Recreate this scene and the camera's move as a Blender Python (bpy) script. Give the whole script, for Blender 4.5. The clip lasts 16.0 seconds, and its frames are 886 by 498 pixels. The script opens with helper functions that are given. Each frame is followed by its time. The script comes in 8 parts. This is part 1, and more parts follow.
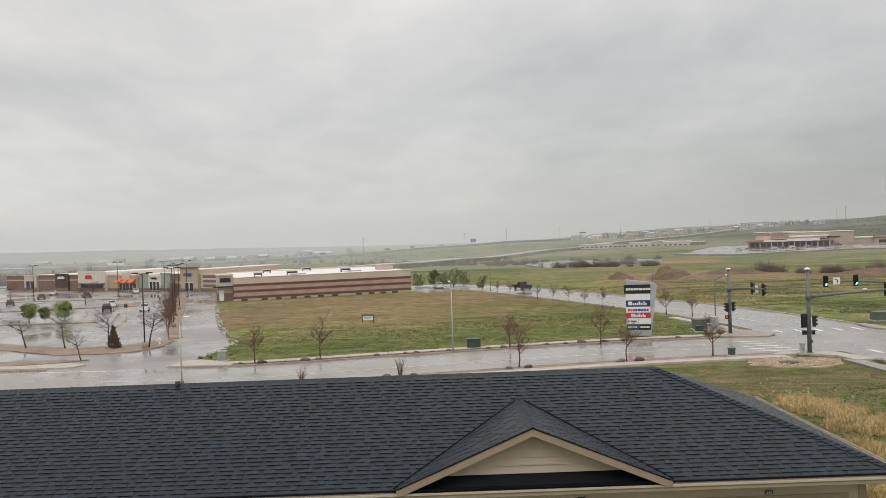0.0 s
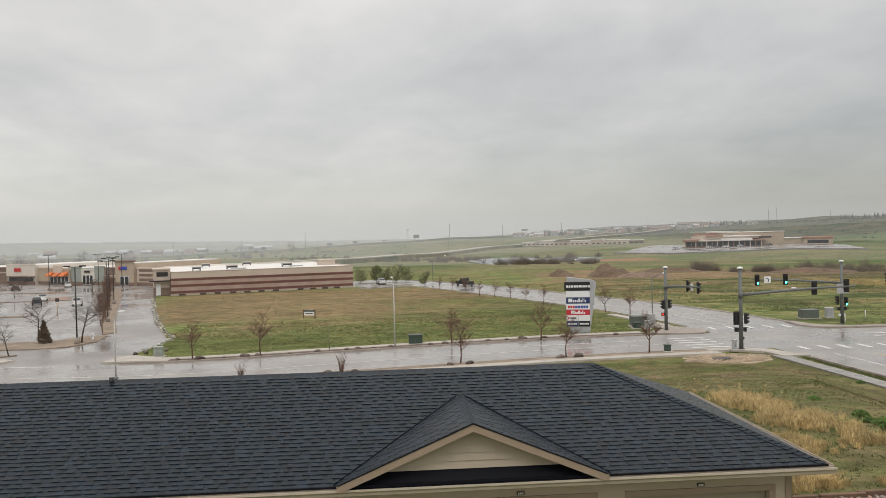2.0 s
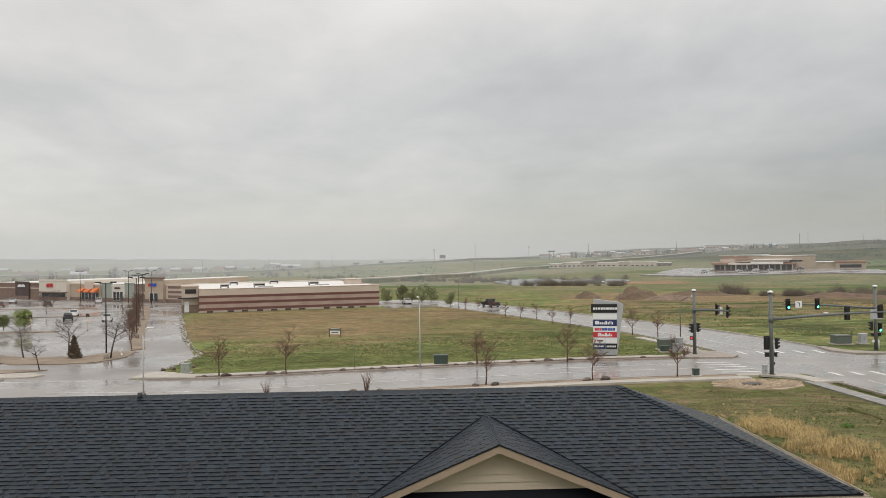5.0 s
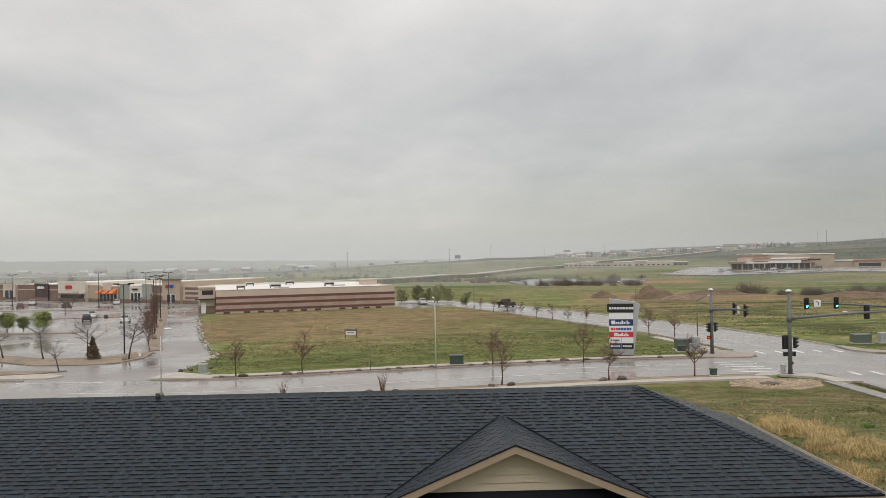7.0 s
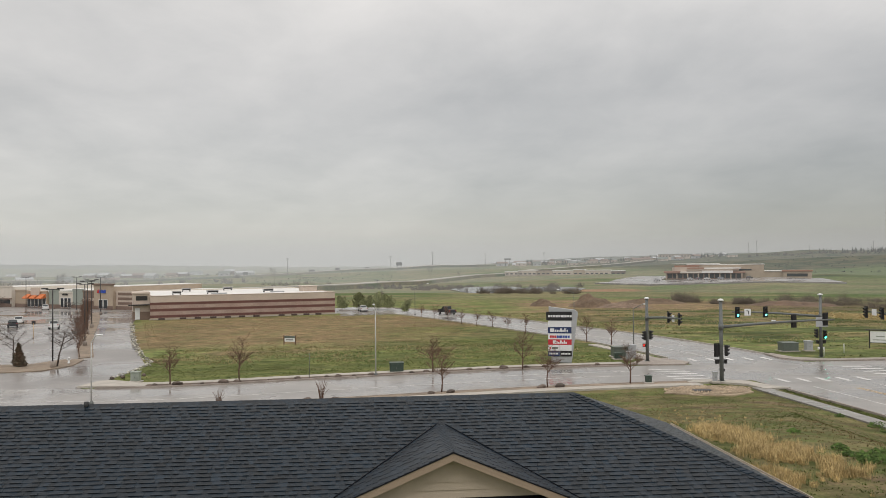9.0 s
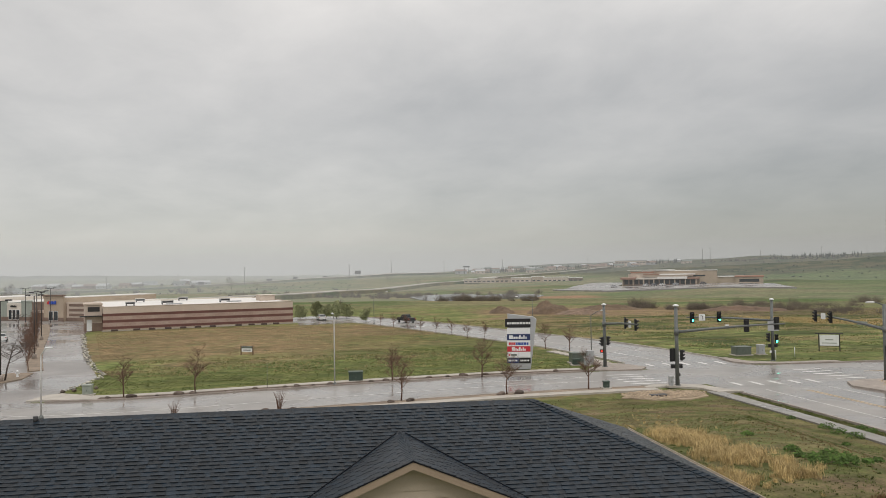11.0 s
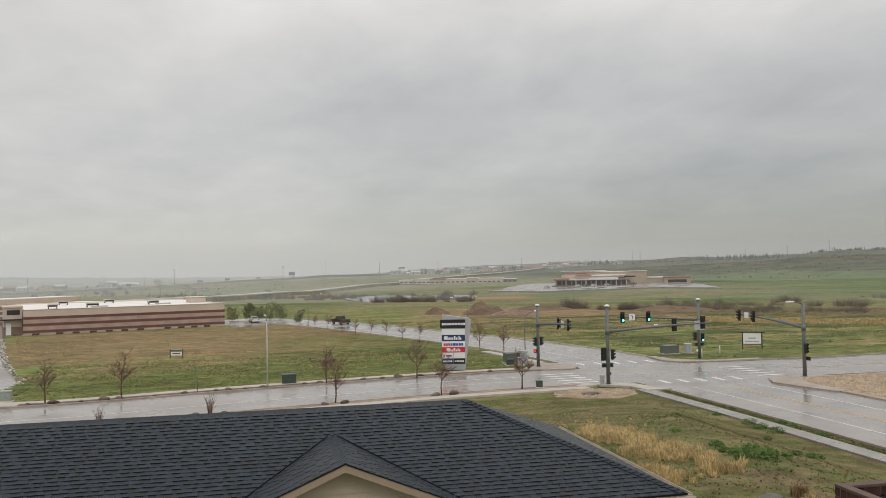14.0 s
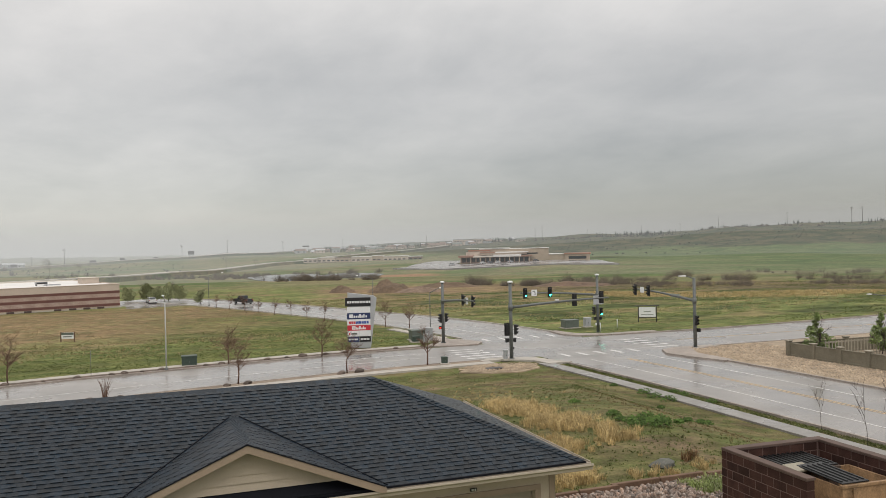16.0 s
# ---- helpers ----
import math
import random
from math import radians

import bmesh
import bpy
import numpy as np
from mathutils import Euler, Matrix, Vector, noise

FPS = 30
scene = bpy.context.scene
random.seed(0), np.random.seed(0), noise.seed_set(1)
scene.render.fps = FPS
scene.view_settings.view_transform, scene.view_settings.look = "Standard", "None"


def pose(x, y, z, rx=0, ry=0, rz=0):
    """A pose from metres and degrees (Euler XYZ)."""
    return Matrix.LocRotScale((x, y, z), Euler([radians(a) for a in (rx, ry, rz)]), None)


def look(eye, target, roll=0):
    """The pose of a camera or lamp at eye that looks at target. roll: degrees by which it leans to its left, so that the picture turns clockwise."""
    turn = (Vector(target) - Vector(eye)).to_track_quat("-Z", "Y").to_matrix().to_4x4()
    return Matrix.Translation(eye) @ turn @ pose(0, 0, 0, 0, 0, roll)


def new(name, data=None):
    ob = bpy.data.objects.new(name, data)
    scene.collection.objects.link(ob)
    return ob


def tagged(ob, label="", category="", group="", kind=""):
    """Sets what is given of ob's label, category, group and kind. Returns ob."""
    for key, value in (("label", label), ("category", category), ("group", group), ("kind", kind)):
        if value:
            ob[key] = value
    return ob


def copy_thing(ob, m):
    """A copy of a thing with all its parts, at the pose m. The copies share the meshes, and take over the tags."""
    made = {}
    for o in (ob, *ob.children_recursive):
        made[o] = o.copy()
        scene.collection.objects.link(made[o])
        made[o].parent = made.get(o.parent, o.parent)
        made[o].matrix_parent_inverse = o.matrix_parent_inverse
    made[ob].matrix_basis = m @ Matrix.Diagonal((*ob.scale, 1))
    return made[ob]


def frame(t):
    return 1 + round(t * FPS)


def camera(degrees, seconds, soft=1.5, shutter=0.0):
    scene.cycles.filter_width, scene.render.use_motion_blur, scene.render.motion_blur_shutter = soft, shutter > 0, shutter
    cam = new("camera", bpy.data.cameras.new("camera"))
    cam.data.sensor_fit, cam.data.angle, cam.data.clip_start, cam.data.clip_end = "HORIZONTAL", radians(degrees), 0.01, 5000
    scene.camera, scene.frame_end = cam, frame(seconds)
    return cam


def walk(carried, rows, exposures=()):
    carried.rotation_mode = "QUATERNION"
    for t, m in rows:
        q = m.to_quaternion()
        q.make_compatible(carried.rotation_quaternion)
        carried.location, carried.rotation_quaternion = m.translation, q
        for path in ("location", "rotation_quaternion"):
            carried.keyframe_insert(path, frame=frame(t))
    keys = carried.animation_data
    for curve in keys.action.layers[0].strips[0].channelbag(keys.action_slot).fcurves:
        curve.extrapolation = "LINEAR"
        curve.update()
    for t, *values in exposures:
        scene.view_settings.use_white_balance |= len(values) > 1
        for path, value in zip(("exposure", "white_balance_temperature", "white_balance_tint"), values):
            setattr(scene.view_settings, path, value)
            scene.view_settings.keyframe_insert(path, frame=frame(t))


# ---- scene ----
cam = camera(58.23, 16.0, soft=0.75)
# seconds, x, y, z, turn, tilt, lean of the hand-held phone on a third-floor balcony
PATH = (
    (0.0, -0.000, -0.000, 6.900, -0.000, -0.538, 2.055),
    (0.5, 0.000, -0.004, 6.905, -1.348, -0.595, 1.812),
    (1.0, 0.005, -0.010, 6.904, -2.533, -0.682, 1.620),
    (1.5, 0.010, -0.018, 6.905, -3.623, -0.831, 1.398),
    (2.0, -0.000, -0.020, 6.903, -4.099, -0.944, 1.395),
    (2.5, -0.002, -0.022, 6.902, -4.268, -0.954, 1.299),
    (3.0, -0.003, -0.022, 6.904, -4.043, -0.789, 1.131),
    (3.5, -0.004, -0.020, 6.906, -3.786, -0.270, 0.985),
    (4.0, -0.018, -0.012, 6.896, -3.401, 0.328, 0.802),
    (6.5, -0.026, 0.002, 6.885, -1.092, 0.624, 1.112),
    (7.0, -0.028, 0.006, 6.885, -1.155, 0.593, 1.063),
    (7.5, -0.030, 0.006, 6.886, -1.672, 0.719, 0.956),
    (8.0, -0.025, -0.001, 6.888, -2.632, 0.896, 0.776),
    (8.5, -0.009, -0.003, 6.893, -4.058, 1.004, 0.586),
    (9.0, -0.000, 0.002, 6.885, -5.368, 1.054, 0.521),
    (9.5, 0.006, 0.009, 6.881, -6.344, 1.041, 0.581),
    (12.0, 0.001, 0.014, 6.886, -9.238, 2.053, 1.102),
    (12.5, 0.004, 0.016, 6.893, -9.697, 2.165, 1.117),
    (13.0, 0.003, 0.015, 6.884, -10.485, 2.148, 1.121),
    (13.5, 0.016, 0.023, 6.883, -11.641, 1.908, 1.078),
    (14.0, 0.057, 0.034, 6.877, -12.989, 1.596, 1.009),
    (14.5, 0.071, 0.046, 6.875, -14.202, 1.166, 0.884),
    (15.0, 0.066, 0.051, 6.864, -15.255, 0.771, 0.909),
    (15.5, 0.071, 0.059, 6.859, -17.190, 0.290, 0.957),
    (16.0, 0.094, 0.069, 6.854, -19.763, -0.142, 1.347),
)
walk(cam, [(t, pose(x, y, z, 0, 0, yaw) @ pose(0, 0, 0, 90 + tilt) @ pose(0, 0, 0, 0, 0, -lean))
           for t, x, y, z, yaw, tilt, lean in PATH],
     exposures=((0.0, 0.03), (3.5, 0.04), (6.5, -0.02), (9.5, -0.09), (12.5, -0.12), (14.5, -0.07), (16.0, 0.0)))

# ---- light: an overcast, rainy sky ----
SUN_ELEVATION, SUN_TURN = radians(48), radians(200)
world = bpy.data.worlds.new("overcast")
scene.world = world
world.use_nodes = True


def node(tree, kind, **values):
    n = tree.nodes.new(kind)
    for key, value in values.items():
        if key in n.inputs:
            n.inputs[key].default_value = value
    return n


def overcast_sky():
    """Low stratus: brighter towards the zenith, torn and streaky towards the horizon."""
    t = world.node_tree
    t.nodes.clear()
    link = t.links.new
    out = t.nodes.new("ShaderNodeOutputWorld")
    sky = t.nodes.new("ShaderNodeTexSky")
    sky.sky_type, sky.sun_disc = "NISHITA", False
    sky.sun_elevation, sky.sun_rotation = SUN_ELEVATION, SUN_TURN
    clear = node(t, "ShaderNodeBackground", Strength=0.02)
    link(sky.outputs[0], clear.inputs["Color"])
    co = t.nodes.new("ShaderNodeTexCoord")
    sep = t.nodes.new("ShaderNodeSeparateXYZ")
    link(co.outputs["Generated"], sep.inputs[0])
    up = t.nodes.new("ShaderNodeMath")
    up.operation = "MAXIMUM"
    up.inputs[1].default_value = 0.0
    link(sep.outputs["Z"], up.inputs[0])
    lift = t.nodes.new("ShaderNodeMath")
    lift.operation = "ADD"
    lift.inputs[1].default_value = 0.22
    link(up.outputs[0], lift.inputs[0])
    plane = t.nodes.new("ShaderNodeVectorMath")
    plane.operation = "DIVIDE"
    both = t.nodes.new("ShaderNodeCombineXYZ")
    for k in range(3):
        link(lift.outputs[0], both.inputs[k])
    link(co.outputs["Generated"], plane.inputs[0])
    link(both.outputs[0], plane.inputs[1])
    shift = t.nodes.new("ShaderNodeMapping")
    shift.inputs["Location"].default_value = (SKY_SHIFT[0], SKY_SHIFT[1], 0)
    shift.inputs["Scale"].default_value = (1.0, 0.8, 0.02)
    link(plane.outputs[0], shift.inputs[0])
    big = node(t, "ShaderNodeTexNoise", Scale=1.15, Detail=6.0, Roughness=0.5, Distortion=0.35)
    fine = node(t, "ShaderNodeTexNoise", Scale=3.4, Detail=7.0, Roughness=0.58, Distortion=0.25)
    link(shift.outputs[0], big.inputs["Vector"])
    link(shift.outputs[0], fine.inputs["Vector"])
    mixed = node(t, "ShaderNodeMix")
    mixed.inputs[0].default_value = 0.36
    link(big.outputs[0], mixed.inputs[2])
    link(fine.outputs[0], mixed.inputs[3])
    ramp = t.nodes.new("ShaderNodeValToRGB")
    ramp.color_ramp.elements[0].position, ramp.color_ramp.elements[1].position = 0.34, 0.66
    ramp.color_ramp.elements[0].color = (0.48, 0.463, 0.436, 1)
    ramp.color_ramp.elements[1].color = (0.672, 0.638, 0.597, 1)
    link(mixed.outputs[0], ramp.inputs[0])
    # thick mist veils the lowest degrees
    veil = t.nodes.new("ShaderNodeMapRange")
    veil.inputs[1].default_value, veil.inputs[2].default_value = -0.01, 0.13
    veil.inputs[3].default_value, veil.inputs[4].default_value = 0.8, 0.0
    veil.interpolation_type = "SMOOTHSTEP"
    link(sep.outputs["Z"], veil.inputs[0])
    low = t.nodes.new("ShaderNodeMix")
    low.data_type = "RGBA"
    low.inputs[7].default_value = (0.546, 0.535, 0.512, 1)
    link(veil.outputs[0], low.inputs[0])
    link(ramp.outputs[0], low.inputs[6])
    # the zenith of an overcast sky is about three times as bright as its horizon
    zen = t.nodes.new("ShaderNodeMapRange")
    zen.inputs[1].default_value, zen.inputs[2].default_value = 0.2, 0.9
    zen.inputs[3].default_value, zen.inputs[4].default_value = 1.0, 2.05
    link(sep.outputs["Z"], zen.inputs[0])
    cloud = t.nodes.new("ShaderNodeBackground")
    # the cloud deck thickens towards the south-east
    east = t.nodes.new("ShaderNodeMapRange")
    east.interpolation_type = "SMOOTHSTEP"
    east.inputs[1].default_value, east.inputs[2].default_value = -0.35, 0.75
    east.inputs[3].default_value, east.inputs[4].default_value = 1.0, 0.64
    link(sep.outputs["X"], east.inputs[0])
    thin = t.nodes.new("ShaderNodeMapRange")
    thin.inputs[1].default_value, thin.inputs[2].default_value = 0.06, 0.42
    thin.inputs[3].default_value, thin.inputs[4].default_value = 0.53, 1.32
    link(sep.outputs["Z"], thin.inputs[0])
    link(thin.outputs[0], east.inputs[4])
    deck = t.nodes.new("ShaderNodeMix")
    deck.data_type, deck.blend_type = "RGBA", "MULTIPLY"
    deck.inputs[0].default_value = 1.0
    link(low.outputs[2], deck.inputs[6])
    link(east.outputs[0], deck.inputs[7])
    link(deck.outputs[2], cloud.inputs["Color"])
    link(zen.outputs[0], cloud.inputs["Strength"])
    add = t.nodes.new("ShaderNodeAddShader")
    link(clear.outputs[0], add.inputs[0])
    link(cloud.outputs[0], add.inputs[1])
    link(add.outputs[0], out.inputs[0])


SKY_SHIFT = (3.1, 0.4)
overcast_sky()
sun_data = bpy.data.lights.new("sun", "SUN")
sun_data.energy, sun_data.angle, sun_data.color = 0.6, radians(25), (1.0, 0.97, 0.93)
sun = new("sun", sun_data)
sun.matrix_world = look((0, 0, 300), (-math.sin(SUN_TURN) * 300 * math.cos(SUN_ELEVATION), -math.cos(SUN_TURN) * 300 * math.cos(SUN_ELEVATION), 300 - 300 * math.sin(SUN_ELEVATION)))

# ---- materials ----
def mat(name, color, rough=0.7, var=0.15, scale=4.0, fine=40.0, bump=0.0, metal=0.0, rand=0.0, alt=None, spec=0.5, wet=0.0):
    """A procedural surface: base colour with coarse and fine variation, a relief, and an optional second colour in blotches."""
    m = bpy.data.materials.new(name)
    m.use_nodes = True
    t = m.node_tree
    link = t.links.new
    b = t.nodes["Principled BSDF"]
    b.inputs["Roughness"].default_value, b.inputs["Metallic"].default_value = rough, metal
    b.inputs["Specular IOR Level"].default_value = spec
    geo = t.nodes.new("ShaderNodeNewGeometry")
    coarse = node(t, "ShaderNodeTexNoise", Scale=scale, Detail=4.0, Roughness=0.6)
    grain = node(t, "ShaderNodeTexNoise", Scale=fine, Detail=3.0, Roughness=0.6)
    link(geo.outputs["Position"], coarse.inputs["Vector"])
    link(geo.outputs["Position"], grain.inputs["Vector"])
    mix = t.nodes.new("ShaderNodeMix")
    mix.data_type = "RGBA"
    c = Vector(color)
    second = Vector(alt) if alt else c * (1 - var)
    mix.inputs[6].default_value = (*(c * (1 + var * 0.6)), 1)
    mix.inputs[7].default_value = (*second, 1)
    spread = t.nodes.new("ShaderNodeMapRange")
    spread.inputs[1].default_value, spread.inputs[2].default_value = 0.36, 0.64
    link(coarse.outputs[0], spread.inputs[0])
    link(spread.outputs[0], mix.inputs[0])
    hsv = t.nodes.new("ShaderNodeHueSaturation")
    val = t.nodes.new("ShaderNodeMapRange")
    val.inputs[1].default_value, val.inputs[2].default_value = 0.3, 0.7
    val.inputs[3].default_value, val.inputs[4].default_value = 1 - var, 1 + var
    link(grain.outputs[0], val.inputs[0])
    last = val.outputs[0]
    if rand:
        info = t.nodes.new("ShaderNodeObjectInfo")
        isl = t.nodes.new("ShaderNodeMath")
        isl.operation = "ADD"
        link(info.outputs["Random"], isl.inputs[0])
        link(geo.outputs["Random Per Island"], isl.inputs[1])
        frac = t.nodes.new("ShaderNodeMath")
        frac.operation = "FRACT"
        link(isl.outputs[0], frac.inputs[0])
        rnd = t.nodes.new("ShaderNodeMapRange")
        rnd.inputs[3].default_value, rnd.inputs[4].default_value = 1 - rand, 1 + rand
        link(frac.outputs[0], rnd.inputs[0])
        mul = t.nodes.new("ShaderNodeMath")
        mul.operation = "MULTIPLY"
        link(last, mul.inputs[0])
        link(rnd.outputs[0], mul.inputs[1])
        last = mul.outputs[0]
    link(last, hsv.inputs["Value"])
    link(mix.outputs[2], hsv.inputs["Color"])
    link(hsv.outputs[0], b.inputs["Base Color"])
    if wet:
        pool = t.nodes.new("ShaderNodeMapRange")
        pool.inputs[1].default_value, pool.inputs[2].default_value = 0.42, 0.6
        pool.inputs[3].default_value, pool.inputs[4].default_value = rough, wet
        slow = node(t, "ShaderNodeTexNoise", Scale=scale * 0.6, Detail=3.0)
        link(geo.outputs["Position"], slow.inputs["Vector"])
        link(slow.outputs[0], pool.inputs[0])
        link(pool.outputs[0], b.inputs["Roughness"])
    if bump:
        bm = node(t, "ShaderNodeBump", Strength=0.6, Distance=bump)
        link(grain.outputs[0], bm.inputs["Height"])
        link(bm.outputs[0], b.inputs["Normal"])
    return m


def plain(name, color, rough=0.5, metal=0.0, glow=0.0):
    """A smooth, even surface: lamp glass, lettering, signal lenses."""
    m = bpy.data.materials.new(name)
    m.use_nodes = True
    b = m.node_tree.nodes["Principled BSDF"]
    b.inputs["Base Color"].default_value = (*color, 1)
    b.inputs["Roughness"].default_value, b.inputs["Metallic"].default_value = rough, metal
    if glow:
        b.inputs["Emission Color"].default_value, b.inputs["Emission Strength"].default_value = (*color, 1), glow
    return m


SHINGLE = mat("asphalt_shingle", (0.0045, 0.012, 0.021), 0.35, 0.3, 5.0, 200.0, 0.006, rand=0.45, spec=0.31)
SHINGLE_EDGE = mat("cut_shingle_edge", (0.005, 0.006, 0.008), 0.8, 0.2)
FELT = mat("roof_felt", (0.012, 0.013, 0.016), 0.8, 0.2)
BLACK_TRIM = mat("black_metal_flashing", (0.005, 0.006, 0.010), 0.65, 0.15, 2.0, spec=0.2)
SIDING = mat("tan_siding", (0.46, 0.385, 0.30), 0.65, 0.07, 1.3, 60.0, 0.001)
TRIM = mat("beige_trim", (0.31, 0.235, 0.175), 0.6, 0.07, 2.0, 50.0)
GUTTER = mat("tan_gutter_metal", (0.40, 0.345, 0.275), 0.38, 0.08, 2.0, 60.0)
GARAGE_DOOR = mat("taupe_garage_door", (0.27, 0.23, 0.18), 0.5, 0.06, 1.5)
ASPHALT = mat("wet_concrete_road", (0.27, 0.252, 0.235), 0.36, 0.16, 0.22, 9.0, 0.0, wet=0.12)
LOT = mat("wet_asphalt_lot", (0.25, 0.232, 0.22), 0.4, 0.18, 0.12, 4.0, wet=0.1)
CONCRETE = mat("pale_concrete", (0.42, 0.385, 0.34), 0.75, 0.14, 0.8, 12.0, 0.004)
WET_PATH = mat("wet_path_concrete", (0.24, 0.225, 0.205), 0.45, 0.16, 0.8, 12.0, wet=0.25)
KERB = mat("damp_kerb_concrete", (0.32, 0.275, 0.24), 0.7, 0.18, 0.7, 10.0)
WHITE_PAINT = mat("road_paint_white", (0.62, 0.61, 0.59), 0.5, 0.2, 1.5, 20.0)
YELLOW_PAINT = mat("road_paint_yellow", (0.50, 0.36, 0.20), 0.5, 0.2, 1.5, 20.0)
STEEL = mat("galvanised_steel", (0.15, 0.16, 0.155), 0.5, 0.14, 3.0, 30.0, metal=0.35)
DARK_STEEL = mat("dark_bronze_steel", (0.03, 0.027, 0.026), 0.5, 0.1)
SIGNAL = mat("black_signal_housing", (0.012, 0.012, 0.013), 0.45, 0.1)
GREEN_LENS = plain("green_signal_lens", (0.05, 0.95, 0.62), 0.3, glow=14.0)
DIM_LENS = plain("unlit_signal_lens", (0.02, 0.015, 0.012), 0.3)
RED_LENS = plain("red_walk_lens", (0.9, 0.05, 0.03), 0.3, glow=0.9)
PALE_POLE = mat("pale_pole_paint", (0.5, 0.5, 0.49), 0.45, 0.08, 2.0, 20.0)
PALE_STUCCO = mat("pale_stucco", (0.62, 0.57, 0.50), 0.8, 0.06, 0.3, 5.0)
WHITE = mat("white_enamel", (0.74, 0.75, 0.75), 0.45, 0.04)
GREY_PANEL = mat("grey_metal_panel", (0.42, 0.43, 0.445), 0.4, 0.05, 0.8, 20.0, metal=0.2)
BOX_GREEN = mat("olive_cabinet_paint", (0.045, 0.07, 0.055), 0.5, 0.12)
BOX_PALE = mat("pale_green_paint", (0.30, 0.33, 0.29), 0.5, 0.08)
BOX_GREY = mat("grey_green_cabinet_paint", (0.12, 0.14, 0.12), 0.5, 0.08)
BARK = mat("brown_bark", (0.15, 0.088, 0.062), 0.9, 0.25, 5.0, 30.0)
BARK_GREY = mat("grey_bark", (0.10, 0.08, 0.07), 0.9, 0.25, 5.0, 30.0)
LEAF = mat("spring_leaf", (0.24, 0.29, 0.09), 0.6, 0.3, 1.0, 6.0, rand=0.3)
NEEDLE = mat("brown_juniper_needle", (0.075, 0.07, 0.045), 0.7, 0.3, 1.5, 6.0, alt=(0.13, 0.075, 0.045), rand=0.3)
STONE = mat("damp_boulder", (0.11, 0.082, 0.066), 0.7, 0.3, 2.0, 14.0, 0.02, rand=0.35)
PALE_STONE = mat("pale_rock", (0.36, 0.34, 0.29), 0.7, 0.25, 2.0, 14.0, 0.02, rand=0.75)
MULCH = mat("wet_mulch", (0.25, 0.195, 0.145), 0.85, 0.25, 0.5, 12.0, 0.02)
BARK_MULCH = mat("dark_bark_mulch", (0.12, 0.085, 0.062), 0.85, 0.3, 0.8, 12.0, 0.02)
GRAVEL = mat("tan_gravel", (0.37, 0.29, 0.205), 0.85, 0.22, 0.6, 6.0, 0.03, rand=0.3)
DIRT = mat("dark_heaped_soil", (0.15, 0.105, 0.07), 0.95, 0.25, 0.25, 2.0, 0.1)
BRICK = mat("dark_red_split_block", (0.056, 0.027, 0.021), 0.85, 0.25, 3.0, 60.0, 0.006, rand=0.3, spec=0.2)
MORTAR = mat("damp_mortar", (0.15, 0.095, 0.08), 0.85, 0.15)
CAP = mat("brown_block_cap", (0.105, 0.068, 0.054), 0.8, 0.15, 3.0, 40.0)
FENCE = mat("precast_fence_concrete", (0.19, 0.17, 0.125), 0.8, 0.15, 1.0, 12.0, 0.006)
FENCE_CAP = mat("fence_cap_concrete", (0.31, 0.28, 0.22), 0.8, 0.12)
CREAM = mat("cream_stucco", (0.53, 0.445, 0.375), 0.8, 0.06, 0.3, 5.0)
TAN = mat("tan_stucco", (0.42, 0.34, 0.26), 0.8, 0.08, 0.3, 5.0)
RED_BAND = mat("red_brick_band", (0.15, 0.066, 0.056), 0.8, 0.12, 0.5, 8.0)
BROWN_BLOCK = mat("brown_block_wall", (0.20, 0.14, 0.11), 0.8, 0.15, 0.5, 8.0)
DARK_BLOCK = mat("dark_brick_front", (0.085, 0.06, 0.055), 0.8, 0.15, 0.5, 8.0)
ROOF_WHITE = mat("white_roof_membrane", (0.72, 0.70, 0.67), 0.55, 0.07, 0.2, 3.0)
ORANGE = mat("orange_awning", (0.62, 0.18, 0.06), 0.7, 0.1)
GLASS = plain("shop_glass", (0.03, 0.036, 0.04), 0.08)
TYRE = mat("tyre_rubber", (0.015, 0.015, 0.015), 0.8, 0.1)
STRAW = mat("dry_straw_grass", (0.50, 0.38, 0.185), 0.8, 0.3, 1.0, 5.0, rand=0.3, spec=0.2)
BLADE = mat("wet_green_grass", (0.135, 0.16, 0.05), 0.7, 0.25, 0.4, 5.0, rand=0.35, spec=0.15)
DRY_BLADE = mat("brown_winter_grass", (0.28, 0.205, 0.112), 0.8, 0.25, 0.4, 5.0, rand=0.3, spec=0.15)
WEED = mat("dark_green_weed", (0.075, 0.125, 0.03), 0.7, 0.3, 1.0, 5.0, rand=0.4, spec=0.15)
BRUSH = mat("winter_brush", (0.165, 0.14, 0.112), 0.9, 0.3, 0.2, 3.0, rand=0.3)
PINE = mat("dark_pine", (0.06, 0.07, 0.055), 0.8, 0.3, 0.2, 3.0, rand=0.3)
TIMBER = mat("weathered_timber", (0.16, 0.095, 0.06), 0.8, 0.2, 2.0, 30.0)
POND = plain("pond_water", (0.05, 0.055, 0.055), 0.12)


